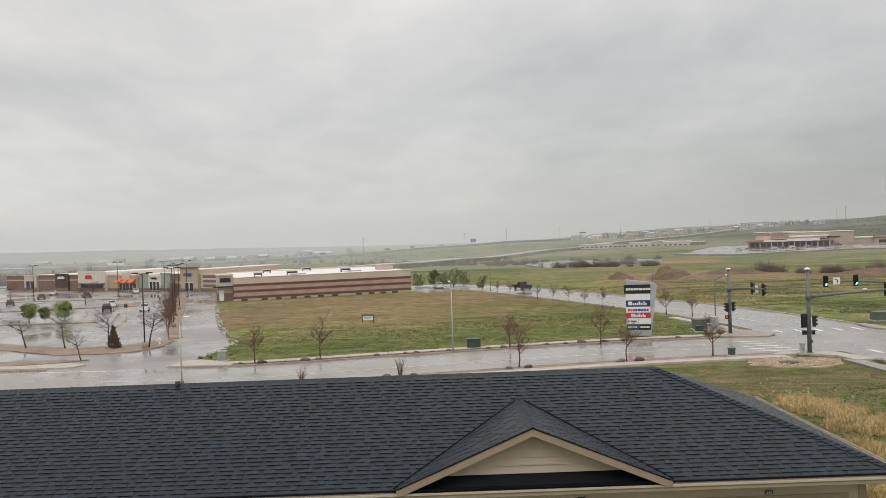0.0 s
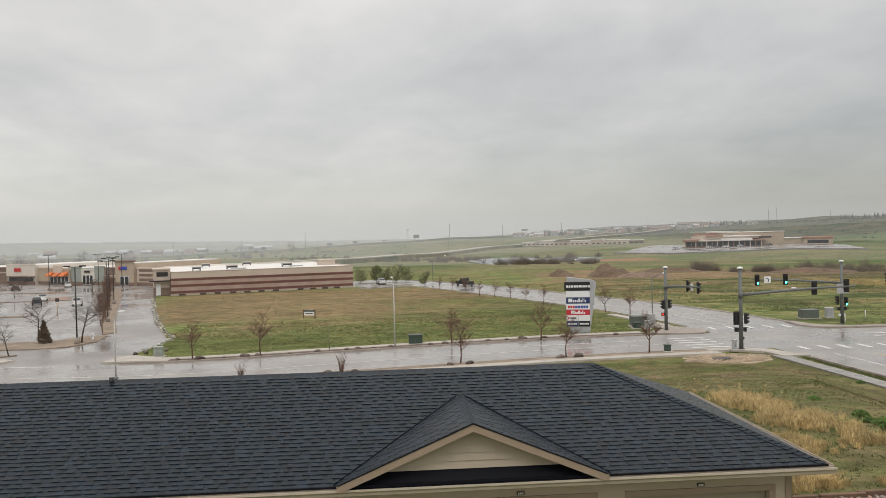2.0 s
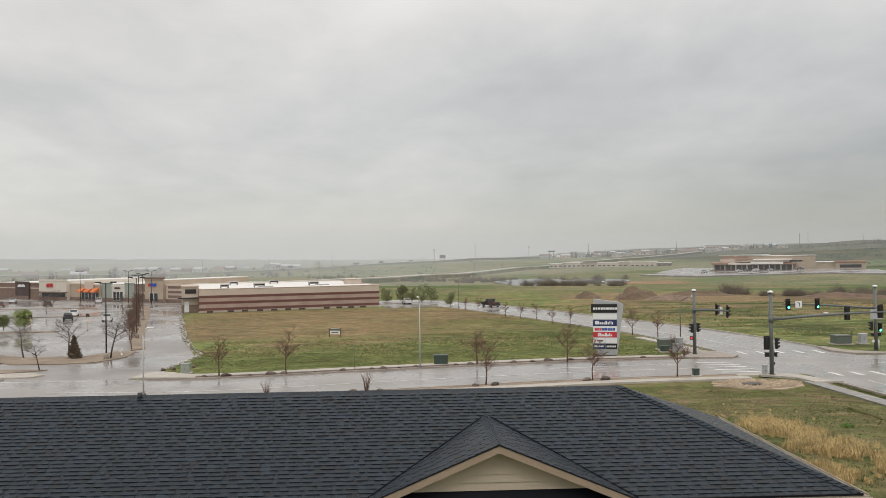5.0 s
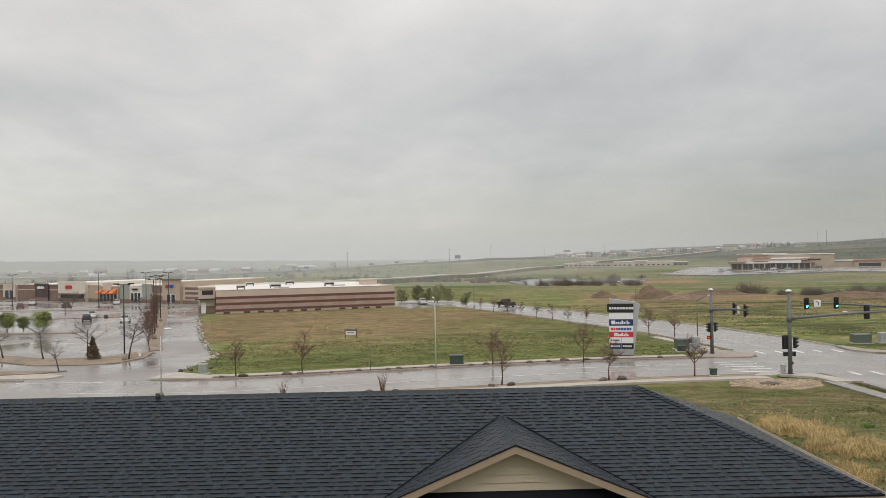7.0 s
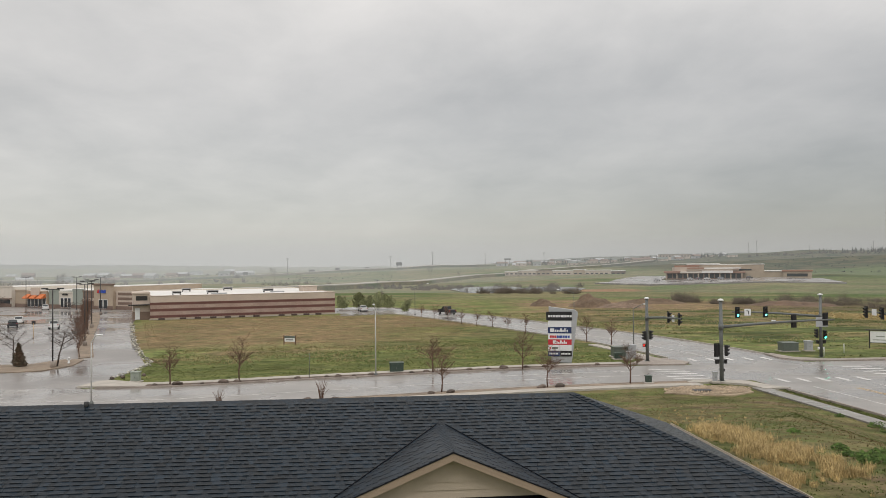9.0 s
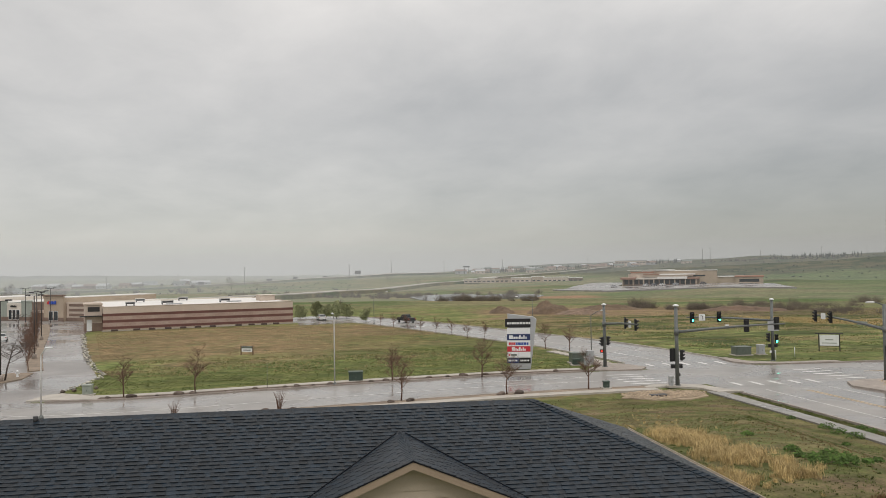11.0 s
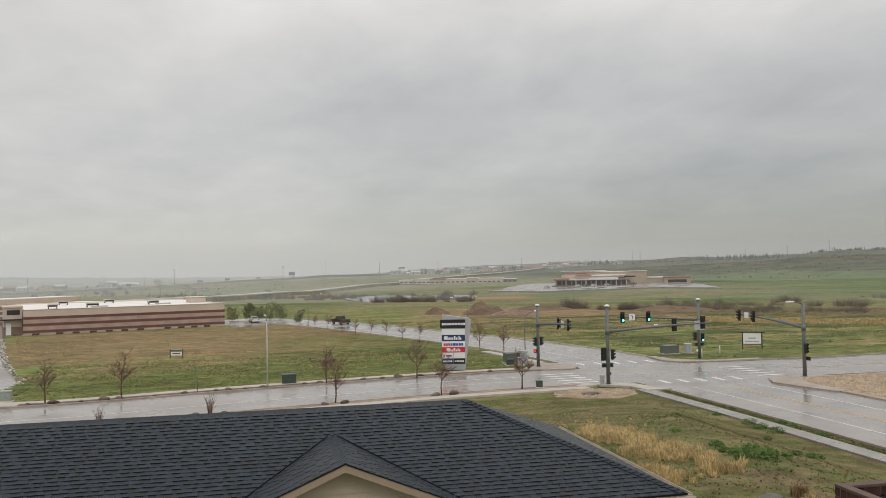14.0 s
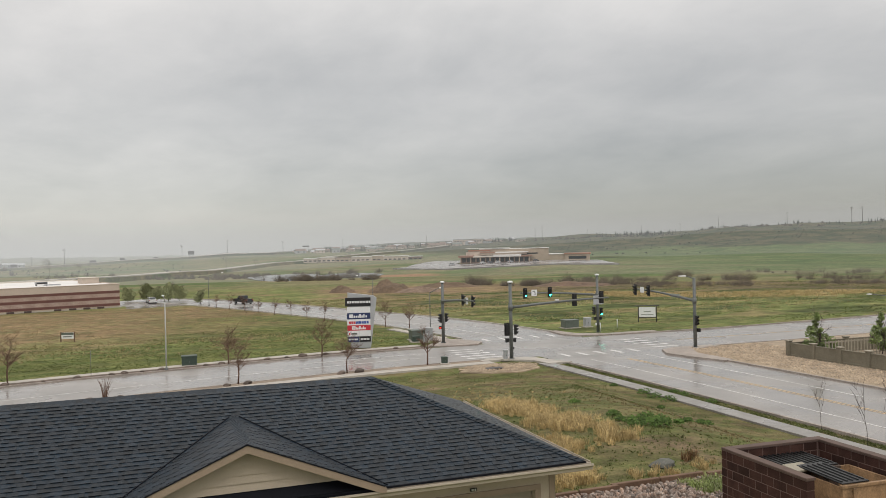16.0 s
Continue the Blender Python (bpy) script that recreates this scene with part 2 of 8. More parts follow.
def ground_material():
    """Spring prairie: green and brown grass in drifts, bare soil here and there."""
    m = bpy.data.materials.new("prairie_ground")
    m.use_nodes = True
    t = m.node_tree
    link = t.links.new
    b = t.nodes["Principled BSDF"]
    b.inputs["Roughness"].default_value, b.inputs["Specular IOR Level"].default_value = 0.9, 0.1
    geo = t.nodes.new("ShaderNodeNewGeometry")
    sep = t.nodes.new("ShaderNodeSeparateXYZ")
    link(geo.outputs["Position"], sep.inputs[0])

    def noise_at(scale, detail=4.0, stretch=(1, 1, 1)):
        mp = t.nodes.new("ShaderNodeMapping")
        mp.inputs["Scale"].default_value = stretch
        link(geo.outputs["Position"], mp.inputs[0])
        n = node(t, "ShaderNodeTexNoise", Scale=scale, Detail=detail, Roughness=0.62)
        link(mp.outputs[0], n.inputs["Vector"])
        return n.outputs[0]

    def ramp(value, a, z, lo=0.0, hi=1.0):
        r = t.nodes.new("ShaderNodeMapRange")
        r.interpolation_type = "SMOOTHSTEP"
        r.inputs[1].default_value, r.inputs[2].default_value = a, z
        r.inputs[3].default_value, r.inputs[4].default_value = lo, hi
        link(value, r.inputs[0])
        return r.outputs[0]

    def calc(op, a, c):
        n = t.nodes.new("ShaderNodeMath")
        n.operation = op
        for k, v in enumerate((a, c)):
            if isinstance(v, float):
                n.inputs[k].default_value = v
            else:
                link(v, n.inputs[k])
        return n.outputs[0]

    def blend(factor, a, c):
        n = t.nodes.new("ShaderNodeMix")
        n.data_type = "RGBA"
        link(factor, n.inputs[0])
        for k, v in ((6, a), (7, c)):
            if isinstance(v, tuple):
                n.inputs[k].default_value = (*v, 1)
            else:
                link(v, n.inputs[k])
        return n.outputs[2]

    wide = noise_at(0.02, 3.0)
    mid = noise_at(0.12, 5.0, (0.55, 1.0, 1.0))
    small = noise_at(1.6, 5.0)
    tiny = noise_at(9.0, 3.0)
    x, y = sep.outputs["X"], sep.outputs["Y"]
    wx = calc("ADD", x, calc("MULTIPLY", calc("SUBTRACT", mid, 0.5), 26.0))
    wy = calc("ADD", y, calc("MULTIPLY", calc("SUBTRACT", mid, 0.5), 30.0))

    def box(x0, x1, y0, y1, soft):
        a = calc("MULTIPLY", ramp(wx, x0 - soft, x0 + soft), ramp(wx, x1 - soft, x1 + soft, 1.0, 0.0))
        c = calc("MULTIPLY", ramp(wy, y0 - soft, y0 + soft), ramp(wy, y1 - soft, y1 + soft, 1.0, 0.0))
        return calc("MULTIPLY", a, c)

    green = blend(ramp(small, 0.3, 0.7), (0.105, 0.135, 0.042), (0.165, 0.185, 0.064))
    brown = blend(ramp(small, 0.3, 0.7), (0.195, 0.136, 0.078), (0.285, 0.205, 0.112))
    soil = blend(ramp(small, 0.3, 0.7), (0.20, 0.135, 0.085), (0.27, 0.185, 0.115))
    lump = noise_at(0.33, 5.0)
    brown = blend(ramp(lump, 0.42, 0.62), brown, (0.17, 0.15, 0.07))
    green = blend(ramp(lump, 0.5, 0.68), green, (0.22, 0.20, 0.085))
    col = blend(ramp(mid, 0.5, 0.7), green, brown)
    # the mown strip by the street stays green, the back of the empty lot is brown
    col = blend(box(-45, 25, 118, 185, 9.0), col, brown)
    rank = blend(ramp(noise_at(0.5, 6.0, (0.4, 1.0, 1.0)), 0.36, 0.62), (0.075, 0.102, 0.03), (0.155, 0.16, 0.055))
    col = blend(calc("MULTIPLY", box(-45, 36, 84, 104, 3.0), ramp(mid, 0.35, 0.55, 1.0, 0.6)), col, rank)
    col = blend(calc("MULTIPLY", box(0, 34, 100, 150, 7.0), ramp(mid, 0.4, 0.6, 0.85, 0.35)), col, rank)
    col = blend(calc("MULTIPLY", box(22, 40, 20, 66, 5.0), ramp(small, 0.38, 0.6, 0.85, 0.1)), col, brown)
    # thin trodden turf and bare earth on the slope below the garages
    turf = blend(ramp(noise_at(0.42, 6.0), 0.4, 0.6), (0.095, 0.108, 0.036), (0.15, 0.125, 0.062))
    turf = blend(ramp(noise_at(0.2, 7.0), 0.56, 0.66), turf, (0.17, 0.12, 0.078))
    slope = calc("MULTIPLY", ramp(x, 7.0, 9.0), ramp(y, 72.0, 75.0, 1.0, 0.0))
    col = blend(calc("MULTIPLY", slope, 0.88), col, turf)
    # straw-coloured and bare ground beyond the crossing
    col = blend(calc("MULTIPLY", box(40, 260, 138, 205, 12.0), ramp(mid, 0.36, 0.52, 0.2, 1.0)), col, brown)
    col = blend(calc("MULTIPLY", box(42, 92, 200, 255, 10.0), ramp(mid, 0.4, 0.52, 0.15, 1.0)), col, soil)
    far = ramp(y, 380.0, 700.0)
    hill = blend(ramp(noise_at(0.05, 10.0), 0.42, 0.58), (0.034, 0.05, 0.02), (0.092, 0.085, 0.043))
    meadow = blend(ramp(noise_at(0.018, 6.0, (0.6, 1.0, 1.0)), 0.42, 0.6), (0.10, 0.138, 0.05), (0.165, 0.165, 0.085))
    tawny = calc("MULTIPLY", ramp(noise_at(0.035, 7.0, (0.5, 1.0, 1.0)), 0.44, 0.6), ramp(x, 150.0, 330.0, 1.0, 0.15))
    meadow = blend(ramp(x, 220.0, 380.0), meadow, blend(ramp(noise_at(0.04, 7.0), 0.35, 0.65), (0.075, 0.118, 0.04), (0.115, 0.145, 0.056)))
    meadow = blend(tawny, meadow, (0.20, 0.175, 0.095))
    dist = calc("SQRT", calc("ADD", calc("MULTIPLY", x, x), calc("MULTIPLY", y, y)), 0.0)
    col = blend(ramp(dist, 240.0, 300.0), col, meadow)
    col = blend(calc("MULTIPLY", box(46, 112, 186, 236, 9.0), ramp(mid, 0.34, 0.5, 0.35, 1.0)), col, blend(ramp(lump, 0.4, 0.6), brown, soil))
    col = blend(calc("MULTIPLY", box(88, 124, 336, 370, 8.0), ramp(small, 0.3, 0.5, 0.6, 1.0)), col, (0.30, 0.17, 0.095))
    col = blend(ramp(calc("ADD", sep.outputs["Z"], calc("MULTIPLY", calc("SUBTRACT", wide, 0.5), 30.0)), 2.0, 9.0), col, hill)
    # olive scrub covers the eastern hill above a slanting edge
    edge = calc("ADD", calc("SUBTRACT", sep.outputs["Z"], ramp(x, 270.0, 460.0, -3.5, 2.4)), calc("MULTIPLY", calc("SUBTRACT", wide, 0.5), 9.0))
    col = blend(calc("MULTIPLY", ramp(x, 235.0, 300.0), calc("MULTIPLY", ramp(edge, -0.8, 1.6), ramp(dist, 480.0, 540.0))), col, hill)
    # rank and trodden streaks across the field beyond the crossing
    streak = noise_at(0.16, 6.0, (0.35, 1.0, 1.0))
    field = calc("MULTIPLY", calc("MULTIPLY", ramp(x, 42.0, 54.0), ramp(y, 93.0, 100.0)), ramp(dist, 205.0, 225.0, 1.0, 0.0))
    col = blend(calc("MULTIPLY", field, ramp(streak, 0.46, 0.6)), col, (0.068, 0.085, 0.03))
    col = blend(calc("MULTIPLY", field, ramp(streak, 0.44, 0.34)), col, (0.24, 0.20, 0.095))
    # damp dark ground along the creek
    creek = calc("MULTIPLY", calc("MULTIPLY", ramp(calc("ADD", dist, calc("MULTIPLY", calc("SUBTRACT", mid, 0.5), 40.0)), 202.0, 212.0), ramp(dist, 246.0, 262.0, 1.0, 0.0)), ramp(x, 85.0, 105.0))
    col = blend(calc("MULTIPLY", creek, 0.8), col, (0.12, 0.095, 0.055))
    hsv = t.nodes.new("ShaderNodeHueSaturation")
    clump = ramp(noise_at(0.7, 7.0, (0.7, 1.0, 1.0)), 0.32, 0.68, 0.68, 1.3)
    drift = ramp(noise_at(0.11, 6.0, (0.5, 1.0, 1.0)), 0.35, 0.65, 0.84, 1.14)
    link(calc("MULTIPLY", ramp(tiny, 0.3, 0.7, 0.75, 1.25), calc("MULTIPLY", clump, drift)), hsv.inputs["Value"])
    link(col, hsv.inputs["Color"])
    link(hsv.outputs[0], b.inputs["Base Color"])
    bump = node(t, "ShaderNodeBump", Strength=0.7, Distance=0.12)
    link(small, bump.inputs["Height"])
    link(bump.outputs[0], b.inputs["Normal"])
    return m


GROUND = ground_material()

# ---- making things ----
def empty(name, m=None, label="", category="", group="", kind=""):
    ob = new(name)
    if m is not None:
        ob.matrix_world = m
    return tagged(ob, label, category, group, kind)


def part(name, bm, material, parent=None, label=""):
    """Links a bmesh as one mesh object under a thing or a part; frees it."""
    me = bpy.data.meshes.new(name)
    bm.to_mesh(me)
    bm.free()
    for m in material if isinstance(material, (list, tuple)) else (material,):
        me.materials.append(m)
    ob = new(name, me)
    ob.parent = parent
    return tagged(ob, label) if label else ob


def raw(name, verts, faces, material, parent=None, label="", smooth=False):
    me = bpy.data.meshes.new(name)
    me.from_pydata(verts, [], faces)
    me.materials.append(material)
    if smooth:
        me.polygons.foreach_set("use_smooth", [True] * len(me.polygons))
    ob = new(name, me)
    ob.parent = parent
    return tagged(ob, label) if label else ob


def box(x0, x1, y0, y1, z0, z1, bevel=0.0, bm=None):
    bm = bm or bmesh.new()
    r = bmesh.ops.create_cube(bm, size=1.0, matrix=Matrix.Translation(((x0 + x1) / 2, (y0 + y1) / 2, (z0 + z1) / 2)) @ Matrix.Diagonal((x1 - x0, y1 - y0, z1 - z0, 1)))
    if bevel:
        edges = list({e for v in r["verts"] for e in v.link_edges})
        bmesh.ops.bevel(bm, geom=edges, offset=bevel, segments=2, affect="EDGES", profile=0.5)
    return bm


def tube(points, radii, sides=8, bm=None, caps=True):
    """A tapered tube through points."""
    bm = bm or bmesh.new()
    rings = []
    for i, p in enumerate(points):
        p = Vector(p)
        a = Vector(points[max(0, i - 1)])
        b = Vector(points[min(len(points) - 1, i + 1)])
        q = (b - a).to_track_quat("Z", "Y")
        rings.append([bm.verts.new(p + q @ Vector((math.cos(2 * math.pi * k / sides) * radii[i], math.sin(2 * math.pi * k / sides) * radii[i], 0))) for k in range(sides)])
    for a, b in zip(rings, rings[1:]):
        for k in range(sides):
            f = bm.faces.new((a[k], a[(k + 1) % sides], b[(k + 1) % sides], b[k]))
            f.smooth = sides > 4
    if caps:
        bm.faces.new(reversed(rings[0]))
        bm.faces.new(rings[-1])
    return bm


def prism(outline, z0, z1, bm=None):
    """An upright slab on a plan outline."""
    bm = bm or bmesh.new()
    lo = [bm.verts.new((x, y, z0)) for x, y in outline]
    hi = [bm.verts.new((x, y, z1)) for x, y in outline]
    bm.faces.new(hi)
    bm.faces.new(list(reversed(lo)))
    n = len(lo)
    for k in range(n):
        bm.faces.new((lo[k], lo[(k + 1) % n], hi[(k + 1) % n], hi[k]))
    bmesh.ops.recalc_face_normals(bm, faces=bm.faces)
    return bm


def lathe(profile, sides=20, bm=None):
    """A turned body from (radius, height) pairs."""
    bm = bm or bmesh.new()
    rings = [[bm.verts.new((r * math.cos(2 * math.pi * k / sides), r * math.sin(2 * math.pi * k / sides), z)) for k in range(sides)] for r, z in profile]
    for a, b in zip(rings, rings[1:]):
        for k in range(sides):
            bm.faces.new((a[k], a[(k + 1) % sides], b[(k + 1) % sides], b[k])).smooth = True
    bm.faces.new(reversed(rings[0]))
    bm.faces.new(rings[-1])
    return bm


# ---- the land ----
STREET_Z = -5.0
ROLL = (
    # how far off, then the rise in degrees seen from the balcony, from the west to the south-east
    (-70, -35, -15, -5, 5, 15, 28, 45, 80),
    (330, (-2.07, -2.07, -2.07, -2.1, -2.15, -2.2, -2.3, -2.4, -2.4)),
    (480, (-1.5, -1.5, -1.5, -1.55, -1.75, -1.6, -1.2, -1.75, -1.75)),
    (700, (-1.2, -1.2, -1.22, -1.15, -1.15, -0.85, -0.8, -0.6, -0.6)),
    (1000, (-0.9, -0.8, -1.02, -0.55, -0.2, -0.3, 0.35, 1.0, 1.0)),
    (1700, (-0.6, -0.4, -0.6, -0.5, -0.3, 0.3, 0.55, 0.8, 0.8)),
    (3000, (0.3, 0.35, 0.0, -0.25, -0.3, 0.1, 0.3, 0.5, 0.5)),
)


def land(x, y):
    """The ground's height."""
    r = math.hypot(x, y)
    u = max((y - 22) / 46, (x - 16) / 20, (-14 - x) / 60)
    u = min(max(u, 0), 1)
    near = -4.98 * u * u * (3 - 2 * u)
    if r < 225:
        return near - 0.06 * u
    az = math.degrees(math.atan2(x, y))
    if abs(az) > 110:
        return -5.0
    rows = [(225.0, -5.06)] + [(d, 6.9 + d * math.tan(radians(float(np.interp(az, ROLL[0], e))))) for d, e in ROLL[1:]]
    z = float(np.interp(r, [a for a, _ in rows], [b for _, b in rows]))
    rough = noise.noise((x / 90, y / 90, 0)) * min(1, max(0, r - 335) / 300) * r / 420
    if az > 16 and 520 < r < 1500:
        fold = min(1, (az - 16) / 10) * min(1, (r - 520) / 200)
        rough += fold * (4.0 * noise.noise((x / 130, y / 130, 5)) + 1.6 * noise.noise((x / 45, y / 45, 8)))
    return z + rough


def ground_sheet():
    rs = [0.0] + list(np.concatenate([np.arange(6, 80, 1.6), np.arange(80, 230, 3.0), np.geomspace(230, 4800, 90)]))
    azs = list(np.arange(-64, 76, 0.8))
    back = list(np.arange(80, 296, 12.0))
    turns = azs + back
    verts, faces = [], []
    n = len(turns)
    for r in rs:
        for a in turns:
            x, y = r * math.sin(radians(a)), r * math.cos(radians(a))
            verts.append((x, y, land(x, y)))
    for i in range(len(rs) - 1):
        for k in range(n):
            j = (k + 1) % n
            faces.append((i * n + k, i * n + j, (i + 1) * n + j, (i + 1) * n + k))
    ob = raw("ground", verts, faces, GROUND, smooth=True)
    return tagged(ob, "rolling spring prairie with green and brown grass", "ground", kind="structure")


ground_sheet()


def smooth_line(points, step=2.0):
    """Points along a soft curve through a few plan points."""
    p = [Vector((*q, 0)) for q in points]
    p = [p[0] * 2 - p[1]] + p + [p[-1] * 2 - p[-2]]
    out = []
    for a, b, c, d in zip(p, p[1:], p[2:], p[3:]):
        k = max(2, int((c - b).length / step))
        for i in range(k):
            s = i / k
            out.append(0.5 * ((2 * b) + (c - a) * s + (2 * a - 5 * b + 4 * c - d) * s * s + (3 * b - a - 3 * c + d) * s ** 3))
    return out + [p[-2]]


def ribbon(name, points, off0, off1, z0, z1, material, step=2.0, follow=False, bm=None, parent=None, keep=None):
    """A strip with thickness along a plan line, between two offsets to its right."""
    line = [q for q in smooth_line(points, step) if keep is None or keep(q.x, q.y)]
    bm = bm or bmesh.new()
    last = None
    for i, p in enumerate(line):
        d = (line[min(i + 1, len(line) - 1)] - line[max(i - 1, 0)]).normalized()
        side = Vector((d.y, -d.x, 0))
        a, b = p + side * off0, p + side * off1
        g = [land(*q[:2]) if follow else 0.0 for q in (a, b)]
        ring = [bm.verts.new((a.x, a.y, z0 + g[0])), bm.verts.new((a.x, a.y, z1 + g[0])), bm.verts.new((b.x, b.y, z1 + g[1])), bm.verts.new((b.x, b.y, z0 + g[1]))]
        if last:
            for k in range(4):
                bm.faces.new((last[k], last[(k + 1) % 4], ring[(k + 1) % 4], ring[k]))
        else:
            bm.faces.new(ring)
        last = ring
    bm.faces.new(list(reversed(last)))
    bmesh.ops.recalc_face_normals(bm, faces=bm.faces)
    return part(name, bm, material, parent) if name else bm


def road(name, points, left, right, label, kind="road", z=0.0):
    ob = ribbon(name, points, left, right, STREET_Z - 0.5, STREET_Z + z, ASPHALT)
    return tagged(ob, label, kind, kind="structure")


FRONT = ((-190, 92), (-110, 83), (-60, 77.5), (-38, 75.4), (-20, 74.2), (-5, 77.2), (10, 80.2), (22, 81.9), (38, 82.6))
NORTH = ((45.8, -30), (45.8, 30), (45.8, 52), (45.4, 66), (44.4, 84), (42.6, 102), (38.6, 122), (30.6, 146), (22.9, 168), (16.0, 185), (8.8, 200), (2.0, 210), (-4.0, 216), (-7.5, 220))
EAST = ((44, 82.2), (62, 81.4), (80, 81.6), (110, 84), (190, 92))
road("road_front", FRONT, -6.3, 6.3, "wet grey concrete street with puddled sheen", z=0.0)
road("road_north", NORTH, -6.9, 6.9, "wet grey multi-lane road with lane markings", z=0.004)
road("road_east", EAST, -7.4, 7.4, "wet grey side street beyond the crossing", z=-0.004)

# ---- the row of garages below the balcony ----
EAVE_Y, EAVE_Z, RIDGE_Y, BACK_Y = 13.7, 2.62, 17.1, 20.5
EAST_X, WEST_X = 7.82, -16.0
RISE = 0.417
GABLE_X, GABLE_HALF = 1.42, 2.335
RIDGE_Z = EAVE_Z + (RIDGE_Y - EAVE_Y) * RISE
COURSE = 0.116
SLOPE = math.hypot(1, RISE)

garage = empty("garage_building", label="low garage row with dark shingle hip roof and tan siding", category="garage")


def roof_deck():
    bm = bmesh.new()
    half = RIDGE_Y - EAVE_Y
    p = [(WEST_X, EAVE_Y, EAVE_Z), (EAST_X, EAVE_Y, EAVE_Z), (EAST_X, BACK_Y, EAVE_Z), (WEST_X, BACK_Y, EAVE_Z), (WEST_X + half, RIDGE_Y, RIDGE_Z), (EAST_X - half, RIDGE_Y, RIDGE_Z)]
    v = [bm.verts.new(q) for q in p]
    lo = [bm.verts.new((q[0], q[1], q[2] - 0.05)) for q in p[:4]]
    for f in ((0, 1, 5, 4), (1, 2, 5), (2, 3, 4, 5), (3, 0, 4)):
        bm.faces.new([v[k] for k in f])
    for k in range(4):
        bm.faces.new((lo[k], lo[(k + 1) % 4], v[(k + 1) % 4], v[k]))
    bm.faces.new(list(reversed(lo)))
    part("roof_deck", bm, FELT, garage)
    # the cross gable: two slopes with a thickness, open in front
    bm = bmesh.new()
    z = EAVE_Z + 0.068
    apex = z + GABLE_HALF * RISE
    for s in (-1, 1):
        e0, e1 = Vector((GABLE_X + s * GABLE_HALF, EAVE_Y - 0.14, z)), Vector((GABLE_X + s * GABLE_HALF, EAVE_Y, z))
        a0, a1 = Vector((GABLE_X, EAVE_Y - 0.14, apex)), Vector((GABLE_X, EAVE_Y + GABLE_HALF, apex))
        top = [bm.verts.new(q) for q in (e0, e1, a1, a0)]
        low = [bm.verts.new(q - Vector((0, 0, 0.03))) for q in (e0, e1, a1, a0)]
        bm.faces.new(top)
        bm.faces.new(list(reversed(low)))
        for k in range(4):
            bm.faces.new((low[k], low[(k + 1) % 4], top[(k + 1) % 4], top[k]))
    bmesh.ops.recalc_face_normals(bm, faces=bm.faces)
    part("gable_deck", bm, FELT, garage)


def shingle_rows(origin, along, upward, run, limits, rng):
    """Tabs of a slope: (place of the lower corner, width, thickness), course by course; limits(h) gives the stretches at a horizontal run h."""
    tabs = []
    n = int(run * SLOPE / COURSE)
    for j in range(n):
        h = (j + 0.5) * COURSE / SLOPE
        for u0, u1 in limits(h):
            u = u0 - rng.random() * 0.2
            thick = rng.random() < 0.5
            while u < u1:
                thick = not thick
                w = rng.choice((0.09, 0.12, 0.15, 0.2, 0.26)) if thick else rng.choice((0.06, 0.09, 0.12, 0.18))
                a, b = max(u, u0), min(u + w, u1)
                if b - a > 0.03:
                    tabs.append((j, a, b - a, 0.013 if thick else 0.005))
                u += w
    return tabs


def tab_corners(j, a, w, t):
    v0, v1 = j * COURSE - 0.004, (j + 1) * COURSE + 0.012
    g = 0.0004
    return [(a + g, v0, 0.001), (a + w - g, v0, 0.001), (a + w - g, v0, t + 0.004), (a + g, v0, t + 0.004), (a + w - g, v1, 0.003), (a + g, v1, 0.003)]


EDGE_INDEX = (1, 0, 1, 1)
TAB_FACES = ((0, 1, 2, 3), (3, 2, 4, 5), (1, 4, 2), (0, 3, 5))


def lay_shingles(name, origin, along, upward, run, limits, seed, single=None, lift=1.0):
    """Lays a slope; tabs inside the stretch `single` (u0, u1, j0, j1) are pieces of their own, the rest one mesh."""
    rng = random.Random(seed)
    u_dir, v_dir = Vector(along).normalized(), Vector(upward).normalized()
    n_dir = u_dir.cross(v_dir)
    if n_dir.z < 0:
        n_dir = -n_dir
    base = Matrix((( u_dir.x, v_dir.x, n_dir.x, origin[0]), (u_dir.y, v_dir.y, n_dir.y, origin[1]), (u_dir.z, v_dir.z, n_dir.z, origin[2]), (0, 0, 0, 1)))
    verts, faces, meshes, count = [], [], {}, 0
    for j, a, w, t in shingle_rows(origin, along, upward, run, limits, rng):
        t *= lift
        if single and single[0] < a < single[1] and single[2] <= j < single[3] and count < 300:
            key = (round(w, 2), t)
            if key not in meshes:
                me = bpy.data.meshes.new("shingle")
                me.from_pydata(tab_corners(0, 0, key[0], t), [], TAB_FACES)
                me.materials.append(SHINGLE)
                me.materials.append(SHINGLE_EDGE)
                me.polygons.foreach_set("material_index", EDGE_INDEX)
                meshes[key] = me
            ob = new("shingle", meshes[key])
            ob.parent = garage
            ob.matrix_local = base @ Matrix.Translation((a, j * COURSE, 0))
            count += 1
        else:
            k = len(verts)
            verts += [base @ Vector(q) for q in tab_corners(j, a, w, t)]
            faces += [tuple(k + i for i in f) for f in TAB_FACES]
    ob = raw(name, verts, faces, SHINGLE, garage)
    ob.data.materials.append(SHINGLE_EDGE)
    ob.data.polygons.foreach_set("material_index", EDGE_INDEX * (len(faces) // 4))
    tagged(ob, "overlapping charcoal asphalt shingles", kind="stuff")


def front_limits(h):
    right = EAST_X - h - WEST_X
    g = GABLE_HALF - h
    left = max(0.0, h)
    if g > 0:
        return [(left, GABLE_X - g - WEST_X), (GABLE_X + g - WEST_X, right)]
    return [(left, right)]


